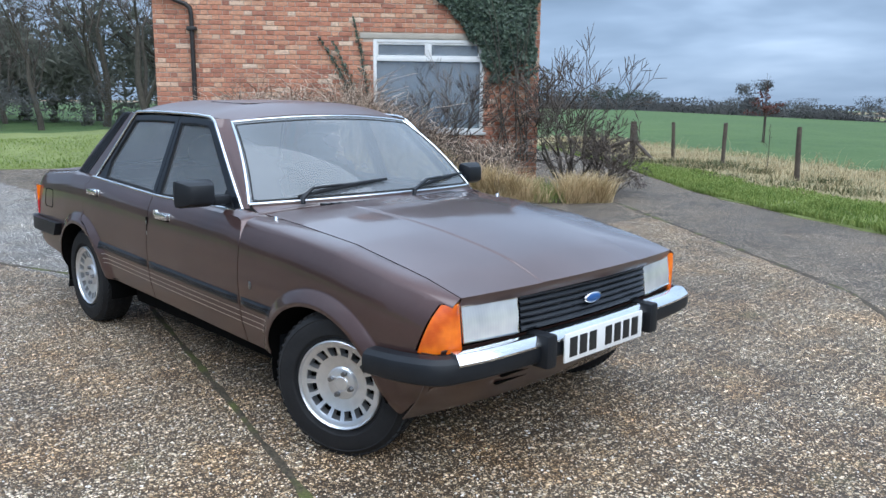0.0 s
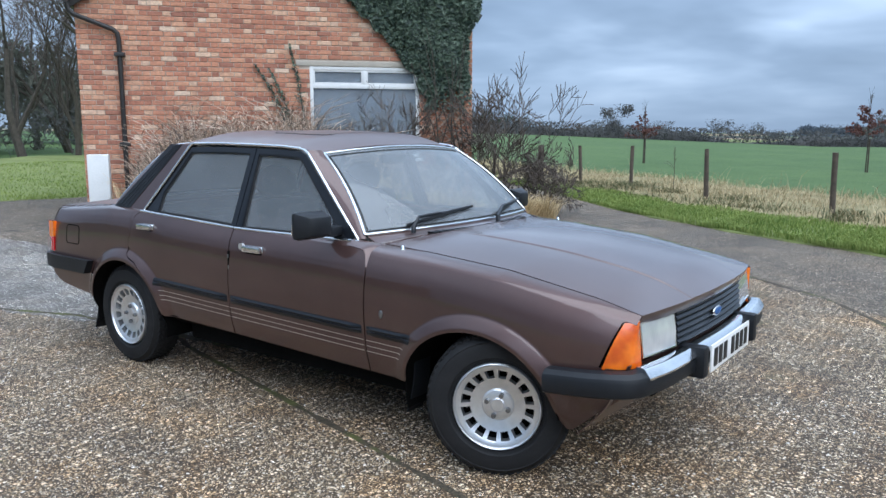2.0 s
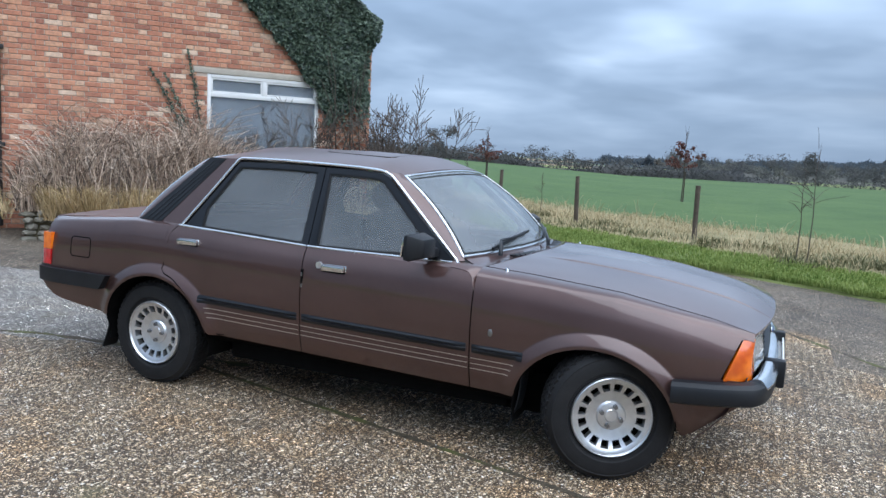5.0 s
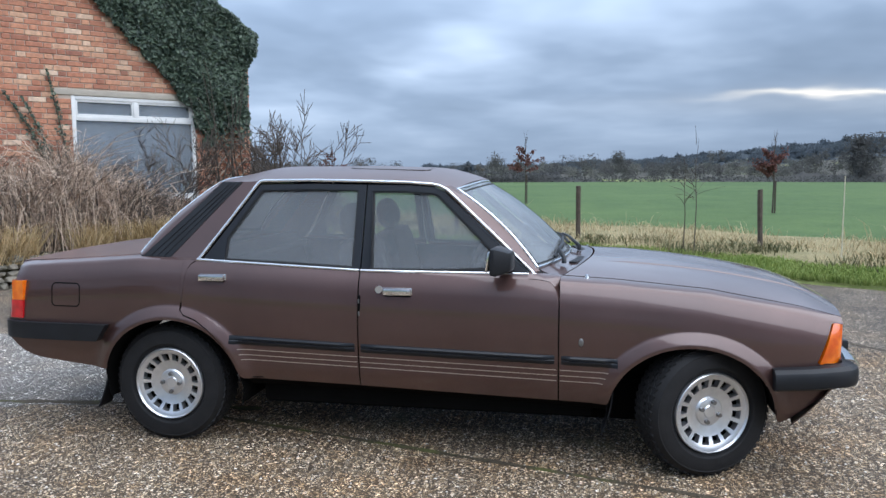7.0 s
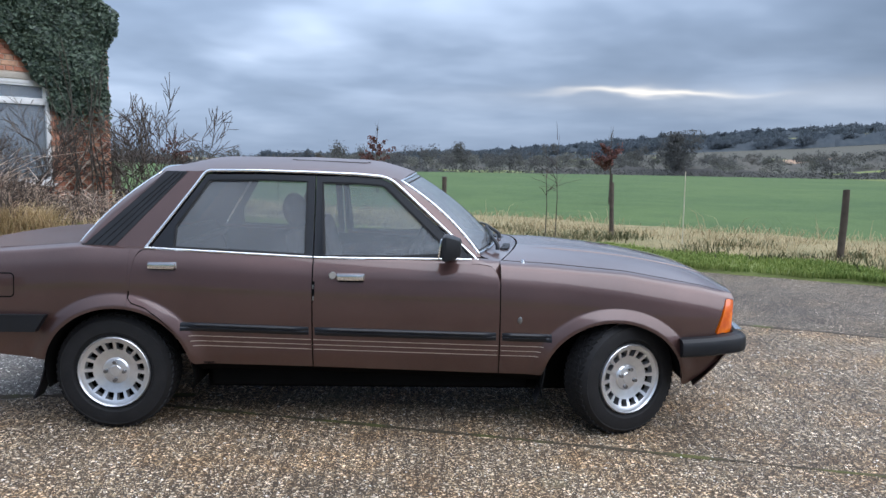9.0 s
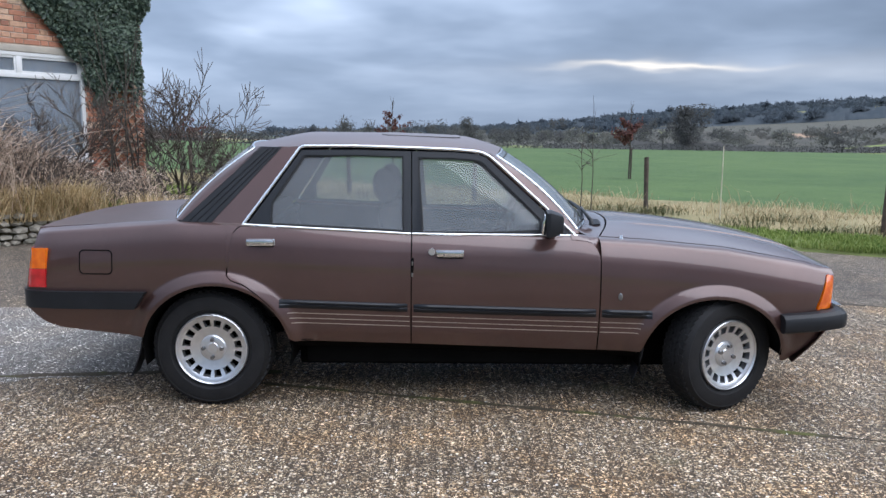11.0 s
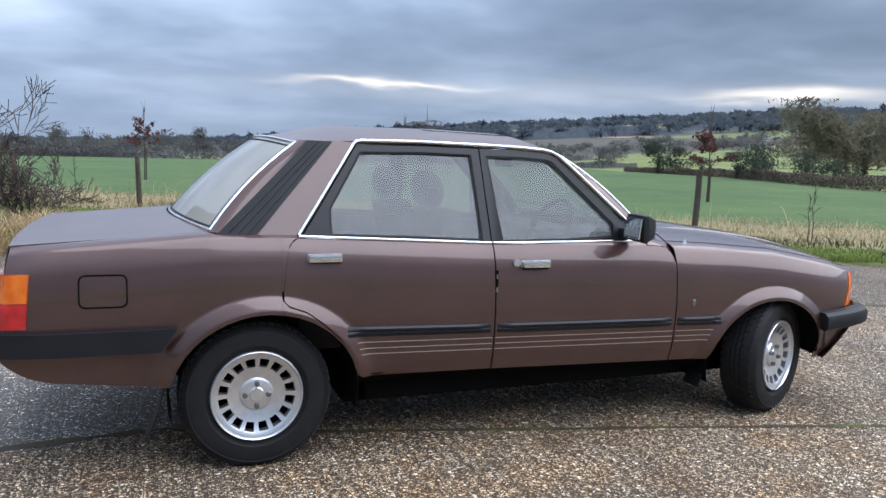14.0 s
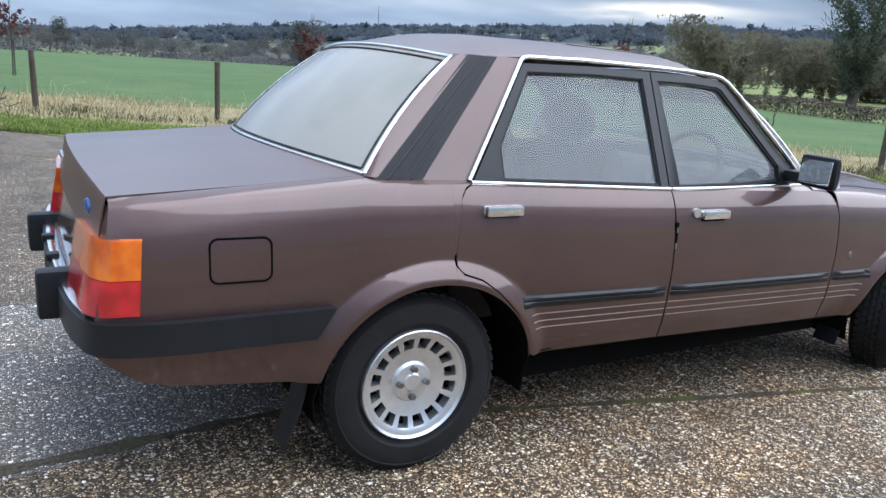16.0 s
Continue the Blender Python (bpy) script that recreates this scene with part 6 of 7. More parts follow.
# ---- fence, saplings ----


def build_fence():
    rnd = random.Random(3)
    for i, (x, y) in enumerate(POSTS):
        bm = bmesh.new()
        r = 0.046 if i else 0.085
        h = 1.04 + rnd.uniform(-0.03, 0.03)
        bmesh.ops.create_cone(bm, segments=12, radius1=r, radius2=r * 0.92, depth=h + 0.5, cap_ends=True, matrix=Matrix.Translation((0, 0, (h - 0.5) / 2)))
        bmesh.ops.subdivide_edges(bm, edges=[e for e in bm.edges if abs(e.verts[0].co.z - e.verts[1].co.z) > 0.5], cuts=6)
        for v in bm.verts:
            n = noise.noise((v.co.x * 12 + i, v.co.y * 12, v.co.z * 2))
            v.co.x += 0.010 * n
            v.co.y += 0.010 * noise.noise((v.co.y * 12 + i, v.co.x * 12, v.co.z * 2 + 5))
            if v.co.z > h - 0.02:
                v.co.z += 0.012 * n
        ob = part("fence_post", bm, m_wood, None)
        ob.matrix_world = pose(x, y, 0, rnd.uniform(-2, 2), rnd.uniform(-2.5, 2.5), rnd.uniform(0, 360))
        tagged(ob, "weathered round timber fence post in the grass", "fence post", group="field fence posts")
    x, y = POSTS[0]
    for dx, dy in ((-1.15, -0.68), (1.0, -0.55)):
        tubes_ob = tubes("strut", [([(x + 0.05 * dx, y + 0.05 * dy, 0.55), (x + dx, y + dy, 0.05)], [0.05, 0.045])], m_wood, sides=8)
        tagged(tubes_ob, "timber strut leaning against the corner fence post", "fence strut", group="fence struts")


build_fence()


def limb(rnd, out, twigs, p, d, r, length, depth, spread, bend, minr=0.004):
    """Grows a tapering branch and its children; thick ones go to out, thin ones to twigs."""
    n = 4
    pts, rad = [p], [r]
    for i in range(n):
        d = (d + Vector((rnd.gauss(0, bend), rnd.gauss(0, bend), rnd.gauss(0.03, bend)))).normalized()
        p = p + d * (length / n)
        pts.append(p)
        rad.append(max(minr, r * (1 - 0.5 * (i + 1) / n)))
    (out if r > 0.03 else twigs).append((pts, rad))
    if depth == 0:
        return
    kids = rnd.randint(3, 4) if depth > 1 else rnd.randint(3, 5)
    for k in range(kids):
        at = rnd.randint(1, n) if k else n
        w = rnd.uniform(0, 6.283)
        side = d.orthogonal().normalized()
        side = (side * math.cos(w) + d.cross(side) * math.sin(w)).normalized()
        nd = (d + side * rnd.uniform(0.4, 1.0) * spread).normalized()
        limb(rnd, out, twigs, pts[at], nd, rad[at] * rnd.uniform(0.55, 0.75), length * rnd.uniform(0.55, 0.8), depth - 1, spread, bend, minr)


def bare_tree(seed, height, label, trunk_r=0.16, depth=4, stems=1, spread=0.75, name="bare_tree", sides=4, minr=0.006):
    rnd = random.Random(seed)
    ob = thing(name, label=label, category="tree")
    out, twigs = [], []
    for s in range(stems):
        lean = 0.05 if stems == 1 else 0.35
        limb(rnd, out, twigs, Vector((rnd.uniform(-0.2, 0.2) * (stems > 1), rnd.uniform(-0.2, 0.2) * (stems > 1), -0.15)), Vector((rnd.gauss(0, lean), rnd.gauss(0, lean), 1)).normalized(), trunk_r, height * 0.42, depth, spread, 0.10, minr)
    tubes("trunk", out, m_bark, ob, sides=6)
    tubes("crown", twigs, m_twig, ob, "bare winter twigs", sides=3)
    return ob


def leaf_cards(spots, size, rnd):
    """Small folded leaves: spots of (place, normal)."""
    V, Fc = [], []
    for p, nrm in spots:
        nrm = Vector(nrm).normalized()
        a = nrm.orthogonal().normalized()
        w = rnd.uniform(0, 6.283)
        a = a * math.cos(w) + nrm.cross(a) * math.sin(w)
        b2 = nrm.cross(a)
        s = size * rnd.uniform(0.6, 1.3)
        p = Vector(p)
        k = len(V)
        V += [p - a * s, p + b2 * s * 0.6 + nrm * s * 0.25, p + a * s, p - b2 * s * 0.6 + nrm * s * 0.25]
        Fc += [(k, k + 1, k + 2), (k, k + 2, k + 3)]
    return V, Fc


def sapling(x, y, h, seed, leafy=1.0, stake=True, base_z=0.0):
    rnd = random.Random(seed)
    ob = thing("sapling", (x, y, base_z), label="young tree with russet dead leaves tied to a stake" if leafy > 0.2 else "thin leafless young tree", category="sapling", group="field saplings")
    out, twigs = [], []
    z0 = 0.42 * h
    tubes("trunk", [([(0, 0, -0.1), (0.02, 0, z0), (0.0, 0.03, h * 0.75), (0.03, 0.0, h)], [r * (1.0 if leafy > 0.2 else 0.30) for r in (0.03, 0.025, 0.014, 0.005)])], m_bark, ob, sides=6)
    spots = []
    for k in range(26 if leafy > 0.2 else 9):
        z = z0 + (h - z0) * rnd.random() ** 0.9
        w = rnd.uniform(0, 6.283)
        reach = ((0.95 if z < h * 0.60 else 0.40) if z < h * 0.72 else 0.14) * rnd.uniform(0.5, 1.2) * h / 2.6
        d = Vector((math.cos(w) * reach, math.sin(w) * reach, rnd.uniform(0.1, 0.45) * h / 2.6))
        p = Vector((0, 0, z))
        twigs.append(([p, p + d * 0.5 + Vector((0, 0, 0.03)), p + d], [0.009, 0.006, 0.003] if leafy > 0.2 else [0.005, 0.0035, 0.002]))
        if z < h * 0.74:
            for _ in range(int(62 * leafy)):
                f = rnd.uniform(0.25, 1.05)
                spots.append((p + d * f + Vector((rnd.gauss(0, 0.05), rnd.gauss(0, 0.05), rnd.gauss(0, 0.05))), (rnd.gauss(0, 1), rnd.gauss(0, 1), rnd.gauss(0, 1) + 0.01)))
    tagged(tubes("branches", twigs, m_twig, ob, sides=4), kind="stuff")
    if spots:
        obj("leaves", *leaf_cards(spots, 0.060, rnd), m_redleaf, ob, "russet dead leaves", smooth=False)
    if stake:
        bm = bmesh.new()
        box(bm, 0.05, 0.10, -0.025, 0.025, -0.2, z0 * 1.05, 0.005)
        part("stake", bm, m_wood, ob, "dark timber stake")
    return ob


for i, (x, y, tip, leafy) in enumerate(((-10.3, 32.2, 2.55, 0.55), (-0.8, 31.9, 2.78, 0.8), (8.24, 23.6, 2.32, 0.75), (16.4, 16.75, 2.62, 0.8))):
    z = land_z(x, y)
    sapling(x, y, tip - z, 1 + i, leafy, base_z=z)
for i, (x, y, h) in enumerate(((3.64, 7.75, 1.75), (3.50, 7.9, 1.45), (8.42, 4.65, 0.78), (8.55, 4.85, 0.7), (-1.9, 13.4, 1.0), (11.6, 4.6, 1.7))):
    sapling(x, y, h, 20 + i, 0.0, False, base_z=0.05)


def build_cane():
    ob = tubes("garden_cane", [([(5.57, 7.30, -0.1), (5.58, 7.34, 0.6), (5.60, 7.40, 1.24)], [0.009, 0.008, 0.006])], surface("pale_cane", (0.42, 0.38, 0.28), (0.62, 0.57, 0.44), 8, 60, 0.8), sides=6)
    tagged(ob, "thin pale cane standing in the rough grass", "cane")


build_cane()
build_grass()

# ---- plants by the outbuilding ----


def build_bed():
    rnd = random.Random(8)
    S0, S1, OUT, H = 0.35, 5.75, 1.80, 0.42
    top_z = lambda s: H * (1 - 0.75 * ss(3.6, 5.2, s))

    def out_at(s):
        return OUT + 0.12 * math.sin(s * 1.7) + 0.5 * ss(3.4, 5.4, s) - 0.4 * (1 - ss(0.35, 1.2, s))

    rows = []
    for s in np.linspace(S0, S1, 40):
        o = out_at(s) - 0.08
        rows.append([wall_point(s, 0.02 + (o - 0.02) * f, top_z(s) + 0.05 * noise.noise((s * 2, f * 3, 0)) - 0.06 * f) for f in np.linspace(0, 1, 12)] + [wall_point(s, o + 0.02, -0.02)])
    rows.append([(x, y, -0.02) for x, y, z in rows[-1]])
    rows.insert(0, [(x, y, -0.02) for x, y, z in rows[0]])
    tagged(sheets("flower_bed", [rows], -0.03, m_soil), "raised earth bed against the brick wall", "flower bed", kind="structure")
    edging = thing("rubble_wall", label="low mossy rubble stone edging round the raised bed", category="stone wall")
    shapes = []
    for k in range(7):
        bm = bmesh.new()
        bmesh.ops.create_icosphere(bm, subdivisions=1, radius=1.0)
        for v in bm.verts:
            v.co *= 1 + 0.22 * noise.noise((v.co.x * 1.3 + k * 9, v.co.y * 1.3, v.co.z * 1.3))
        me = bpy.data.meshes.new("stone")
        bm.to_mesh(me)
        bm.free()
        me.materials.append(m_stone)
        shapes.append(me)
    n = 0
    z = 0.035
    while z < H - 0.02:
        s = S0 + rnd.uniform(-0.1, 0)
        while s < 3.9 and n < 290:
            w = rnd.uniform(0.05, 0.12)
            ob = new("stone", shapes[rnd.randint(0, 6)])
            ob.parent = edging
            ob.matrix_local = Matrix.Translation(wall_point(s + w, out_at(s) + rnd.uniform(-0.03, 0.03) - 0.10 * z, z + rnd.uniform(-0.012, 0.012))) @ Matrix.Rotation(radians(WALL_TURN + rnd.uniform(-15, 15)), 4, "Z") @ Matrix.Diagonal((w, rnd.uniform(0.06, 0.10), rnd.uniform(0.035, 0.055), 1))
            s += 2 * w * 0.93
            n += 1
        z += 0.078
    # dead stalks and grasses in the bed
    stalks, dark = [], []
    for _ in range(7500):
        s = rnd.uniform(0.25, 5.0)
        o = rnd.uniform(0.15, 1.5) if rnd.random() < 0.8 else rnd.uniform(0.1, out_at(s))
        tall = (0.70 + 1.20 * ss(0.2, 0.9, s) * (1 - 0.66 * ss(2.5, 3.9, s))) * (1 - 0.25 * o / 1.8) * (0.72 + 0.5 * noise.noise((s * 1.7, o * 1.5, 4)))
        h = tall * rnd.uniform(0.35, 1.15)
        p = Vector(wall_point(s, o, top_z(s) - 0.04))
        d = Vector((rnd.gauss(0, 0.16), rnd.gauss(0, 0.16), 1))
        droop = Vector((rnd.gauss(0, 0.20), rnd.gauss(0, 0.20), -0.18)) * h
        (stalks if rnd.random() < (0.74 if s < 3.1 else 0.35) else dark).append(([p, p + d * h * 0.5, p + d * h * 0.85 + droop * 0.5, p + d * h + droop], [0.0055, 0.005, 0.004, 0.0025]))
        for _ in range(rnd.randint(0, 2)):
            q = p + d * h * rnd.uniform(0.3, 0.85)
            e = Vector((rnd.gauss(0, 1), rnd.gauss(0, 1), rnd.uniform(-0.2, 1.2))) * h * 0.15
            stalks.append(([q, q + e * 0.6 + Vector((0, 0, 0.01)), q + e], [0.0042, 0.0036, 0.0025]))
    tagged(tubes("dead_stalks", stalks, m_stalk, sides=3), "tall tangled dead brown plant stalks in the bed", "dead plants", kind="stuff")
    tagged(tubes("brambles", dark, m_twig, sides=3), "dark bare bramble stems in the bed", "brambles", kind="stuff")
    spots = []
    for _ in range(13000):
        s = rnd.uniform(0.1, 6.3)
        o = out_at(s) - abs(rnd.gauss(0, 0.28)) + 0.05
        if noise.noise((s * 1.6, 3, 3)) < -0.25 + 0.3 * rnd.random():
            continue
        p = wall_point(s, max(0.1, o), 0)
        spots.append((p[0], p[1], top_z(s) - 0.05 if o < out_at(s) else top_z(s) - 0.12, rnd.uniform(0.16, 0.56), rnd.uniform(0.003, 0.007), rnd.uniform(0.4, 1.3)))
    for _ in range(5000):
        s = rnd.uniform(3.2, 5.4)
        o = rnd.uniform(0.6, out_at(s))
        p = wall_point(s, o, 0)
        spots.append((p[0], p[1], top_z(s) - 0.06, rnd.uniform(0.15, 0.5) * (0.7 + 0.5 * noise.noise((s * 2, o * 2, 7))), rnd.uniform(0.003, 0.006), rnd.uniform(0.4, 1.4)))
    blades("tussock_grass", spots, surface("pale_tussock", (0.34, 0.25, 0.12), (0.74, 0.59, 0.36), 2, 14, 0.9, bump=0.0, island=0.7, thin=0.3), "straw-coloured tussocks hanging over the bed edge", "grass")
    spots = []
    for _ in range(2600):
        s = rnd.uniform(3.0, 5.7)
        o = rnd.uniform(0.5, out_at(s))
        p = wall_point(s, o, 0)
        spots.append((p[0], p[1], top_z(s) - 0.06, rnd.uniform(0.08, 0.3), rnd.uniform(0.004, 0.008), rnd.uniform(0.2, 0.8)))
    blades("bed_grass", spots, m_blade, "green grass growing in the raised bed", "grass")


build_bed()


def build_ivy():
    rnd = random.Random(21)
    ivy = thing("ivy", label="dense dark green ivy on the corner of the brick building", category="ivy")

    def edge_s(z):
        return lerp(z, [(0.6, 5.3), (1.6, 4.82), (2.0, 4.78), (2.4, 4.56), (2.70, 4.30), (3.2, 3.85), (3.75, 3.30), (4.4, 2.75), (5.2, 2.4)])

    spots = []
    while len(spots) < 19000:
        z = rnd.uniform(1.75, 4.75)
        s = rnd.uniform(2.2, 5.98)
        e = edge_s(z) + 0.10 * noise.noise((z * 5, s * 5, 2))
        top = 3.62 + (5.66 - s) * 0.66 + 0.12 * noise.noise((s * 3, 0, 8))
        right = 5.56 + 0.08 * noise.noise((z * 3, 9, 1)) + 0.16 * ss(3.0, 3.3, z)
        if s < e or z > top or s > right:
            continue
        if z < 2.4 and rnd.random() > (ss(1.85, 2.3, z) + 0.05 if s > 5.02 else ss(1.2, 2.2, z)):
            continue
        out = 0.04 + 0.15 * ss(0, 0.8, s - e) * (0.6 + 0.6 * noise.noise((s * 2.2, z * 2.2, 6))) + 0.06 * rnd.random()
        p = wall_point(s, out if s < 5.66 else out - 0.5 * (s - 5.66), z)
        spots.append((p, (WD[1] + rnd.gauss(0, 0.45), -WD[0] + rnd.gauss(0, 0.45), 0.45 + rnd.gauss(0, 0.4))))
    obj("leaves", *leaf_cards(spots, 0.042, rnd), m_ivy, ivy, "glossy dark ivy leaves", smooth=False)
    # dark sheet under the leaves, coloured for the shade among their stems
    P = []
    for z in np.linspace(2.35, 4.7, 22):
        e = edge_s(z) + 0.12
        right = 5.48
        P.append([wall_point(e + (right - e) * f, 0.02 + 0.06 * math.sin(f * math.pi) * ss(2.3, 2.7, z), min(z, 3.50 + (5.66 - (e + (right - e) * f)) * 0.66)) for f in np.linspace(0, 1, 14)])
    sheets("shade_sheet", [P], 0.02, surface("ivy_shade", (0.010, 0.012, 0.008), (0.03, 0.03, 0.02), 4, 60, 0.95), ivy, "dark sheet for the shade behind the ivy leaves")
    # bare stems rising through the leaves beside the trellis
    for k in range(9):
        a0, a1, zt = rnd.uniform(4.95, 5.45), rnd.uniform(4.5, 5.6), rnd.uniform(2.3, 3.1)
        pts = [wall_point(a0 + (a1 - a0) * f ** 1.4 + 0.05 * math.sin(7 * f + k), 0.10 + 0.16 * f, 0.45 + (zt - 0.45) * f) for f in np.linspace(0, 1, 9)]
        tubes("ivy_stem", [(pts, [0.013 - 0.001 * i for i in range(9)])], m_bark, ivy, sides=5)
    # climbing runners by the window
    for s0, s1, z1 in ((2.82, 2.58, 2.78), (2.60, 2.02, 2.46), (2.66, 2.25, 2.38)):
        pts = [wall_point(s0 + (s1 - s0) * f ** 1.5, 0.03, 1.2 + (z1 - 1.2) * f) for f in np.linspace(0, 1, 10)]
        run = tubes("ivy_runner", [(pts, [0.016 - 0.0012 * i for i in range(10)])], m_bark, ivy, sides=5)
        sp = []
        for _ in range(170):
            f = rnd.random()
            q = wall_point(s0 + (s1 - s0) * f ** 1.5 + rnd.gauss(0, 0.05 * (1.1 - f)), 0.04 + 0.04 * rnd.random(), 1.2 + (z1 - 1.2) * f)
            sp.append((q, (WD[1] + rnd.gauss(0, 0.5), -WD[0] + rnd.gauss(0, 0.5), rnd.gauss(0.3, 0.5))))
        obj("runner_leaves", *leaf_cards(sp, 0.024, rnd), m_ivy, run, smooth=False)


build_ivy()


def build_trellis():
    ob = thing("trellis", label="brown diamond lattice wooden trellis fixed to the brick wall", category="trellis")
    s0, s1, z0, z1 = 4.86, 5.56, 0.50, 2.02
    step = 0.19
    for dirn in (1, -1):
        k = -10
        while k < 16:
            c = s0 + k * step
            pts = []
            a = max(z0, z0 + ((s0 - c) if dirn > 0 else (c - s1)))
            b2 = min(z1, z0 + ((s1 - c) if dirn > 0 else (c - s0)))
            k += 1
            if b2 - a < 0.05:
                continue
            sa, sb = c + dirn * (a - z0), c + dirn * (b2 - z0)
            n = 0.05 + 0.012 * dirn
            p, q = Vector(wall_point(sa, n, a)), Vector(wall_point(sb, n, b2))
            bm = bmesh.new()
            L = (q - p).length
            box(bm, 0, L, -0.021, 0.021, -0.006, 0.006, 0.002, Matrix.Translation(p) @ (q - p).to_track_quat("X", "Z").to_matrix().to_4x4())
            part("slat", bm, m_trellis, ob)


build_trellis()

shrub = bare_tree(5, 2.35, "large leafless twiggy shrub by the building corner", 0.035, 4, 6, 0.95, "shrub", minr=0.0055)
shrub.location = wall_point(6.25, 0.25, 0.0)
shrub2 = bare_tree(6, 1.35, "leafless twiggy shrub beside the lane", 0.03, 4, 7, 1.3, "shrub", minr=0.005)
shrub2.location = wall_point(6.5, 1.05, 0.0)
shrub3 = bare_tree(9, 1.9, "bare branching shrub in front of the window", 0.026, 4, 4, 0.9, "shrub", minr=0.004)
shrub3.location = wall_point(4.05, 0.45, 0.4)
for s in (shrub, shrub2, shrub3):
    tagged(s, category="shrub", group="leafless shrubs")


def build_box():
    bm = bmesh.new()
    box(bm, -0.43, -0.13, -0.60, -0.42, 0.0, 1.06, 0.02)
    ob = part("meter_box", bm, m_upvc)
    ob.location = (*WALL_A, 0)
    ob.rotation_euler = (0, 0, radians(WALL_TURN))
    tagged(ob, "white upright utility cabinet against the brick wall", "meter box")


build_box()

# ---- bank and trees behind the yard ----


def build_bank():
    rows = []
    for y in np.linspace(-6, 26, 60):
        x0 = lerp(y, [(-6, -16.5), (3.6, -12.4), (5.0, -11.8), (9, -13.5), (26, -20)]) + 0.25 * noise.noise((y, 0, 0))
        rows.append([(x0 + 0.05, y, -0.03)] + [(x0 - 14 * f, y, 0.02 + 0.55 * ss(0, 0.6, f) * (0.6 + 0.5 * noise.noise((y * 0.2, f * 3, 4))) + 0.03 * noise.noise((y * 2, f * 20, 1))) for f in np.linspace(0, 1, 16)])
    tagged(sheets("lawn", [rows], 0.03, m_verge), "mown grass bank at the far side of the yard", "lawn", kind="structure")
    rnd = random.Random(2)
    spots = []
    for _ in range(30000):
        y = rnd.uniform(-4, 14)
        x0 = lerp(y, [(-6, -16.5), (3.6, -12.4), (5.0, -11.8), (9, -13.5), (26, -20)])
        f = rnd.random() ** 1.5 * 0.6
        x = x0 - 14 * f
        z = 0.02 + 0.55 * ss(0, 0.6, f) * (0.6 + 0.5 * noise.noise((y * 0.2, f * 3, 4)))
        spots.append((x, y, z - 0.01, rnd.uniform(0.03, 0.09), rnd.uniform(0.005, 0.011), rnd.uniform(0.3, 1.0)))
    blades("lawn_grass", spots, m_blade, "green grass on the bank behind the yard", "grass")


build_bank()
kinds = [bare_tree(31 + k, 9.5 + 1.5 * k, "tall leafless tree with fine bare branches", 0.17 + 0.02 * k, 5, 1 + (k == 2) * 2, 0.62, sides=4, minr=0.009) for k in range(3)]
rnd = random.Random(77)
places = [(-29, 14.5), (-31.7, 13.5), (-27, 17.5), (-33, 9), (-36, 13), (-38, 19), (-30, 21), (-42, 10), (-34, 25), (-26, 24), (-45, 16), (-40, 5), (-48, 22), (-36, 1)]
for i, (x, y) in enumerate(places):
    m = pose(x, y, 0.05, 0, 0, rnd.uniform(0, 360)) @ Matrix.Scale(rnd.uniform(0.85, 1.2), 4)
    if i < 3:
        kinds[i].matrix_basis = m
        ob = kinds[i]
    else:
        ob = copy_thing(kinds[i % 3], m)
        ob.scale = [rnd.uniform(0.85, 1.2)] * 3
    tagged(ob, group="trees behind the yard")


def cloud_of_cards(spots, rnd, size, squash=1.0):
    """Loose slivers that read as twigs and leaves far off: spots of (place, scale)."""
    n = len(spots)
    P = np.array([p for p, _ in spots])
    S = np.array([s for _, s in spots])[:, None] * size
    g = np.random.default_rng(rnd.randint(0, 9999))
    A = g.normal(size=(n, 3))
    A[:, 2] = np.abs(A[:, 2]) * squash
    A /= np.linalg.norm(A, axis=1, keepdims=True)
    B = np.cross(A, g.normal(size=(n, 3)))
    B /= np.linalg.norm(B, axis=1, keepdims=True)
    V = np.stack([P - A * S - B * S * 0.35, P + B * S * 0.35, P + A * S], axis=1).reshape(-1, 3)
    return V, [(3 * i, 3 * i + 1, 3 * i + 2) for i in range(n)]


def far_trees(name, rows, material, label, seed, size, category="trees"):
    """Far woods and hedges: rows of (bearing, distance, height, width, slivers)."""
    rnd = random.Random(seed)
    spots = []
    for az, r, h, w, n in rows:
        x, y = 2.0 + r * math.cos(radians(az)), -2.0 + r * math.sin(radians(az))
        z = land_z(x, y)
        lobes = [(rnd.gauss(0, 0.22 * w), rnd.gauss(0, 0.22 * w), rnd.uniform(0.28, 0.80) * h, rnd.uniform(0.20, 0.36)) for _ in range(5)]
        for _ in range(n):
            if rnd.random() < 0.12:
                spots.append(((x + rnd.gauss(0, 0.02 * w), y + rnd.gauss(0, 0.02 * w), z + rnd.uniform(0, 0.5) * h), h / 10))
                continue
            lx, ly, lz, lr = lobes[rnd.randint(0, 4)]
            g = [max(-1.1, min(1.1, rnd.gauss(0, 0.8))) for _ in range(3)]
            spots.append(((x + lx + g[0] * lr * w * 0.6, y + ly + g[1] * lr * w * 0.6, max(z, z + lz + g[2] * lr * h * 0.55)), h / 10 * (2.4 if rnd.random() < 0.3 and abs(g[0]) + abs(g[2]) < 1.2 else 1.0)))
    V, Fc = cloud_of_cards(spots, rnd, size)
    tagged(obj(name, V, Fc, material, smooth=False), label, category, kind="stuff")


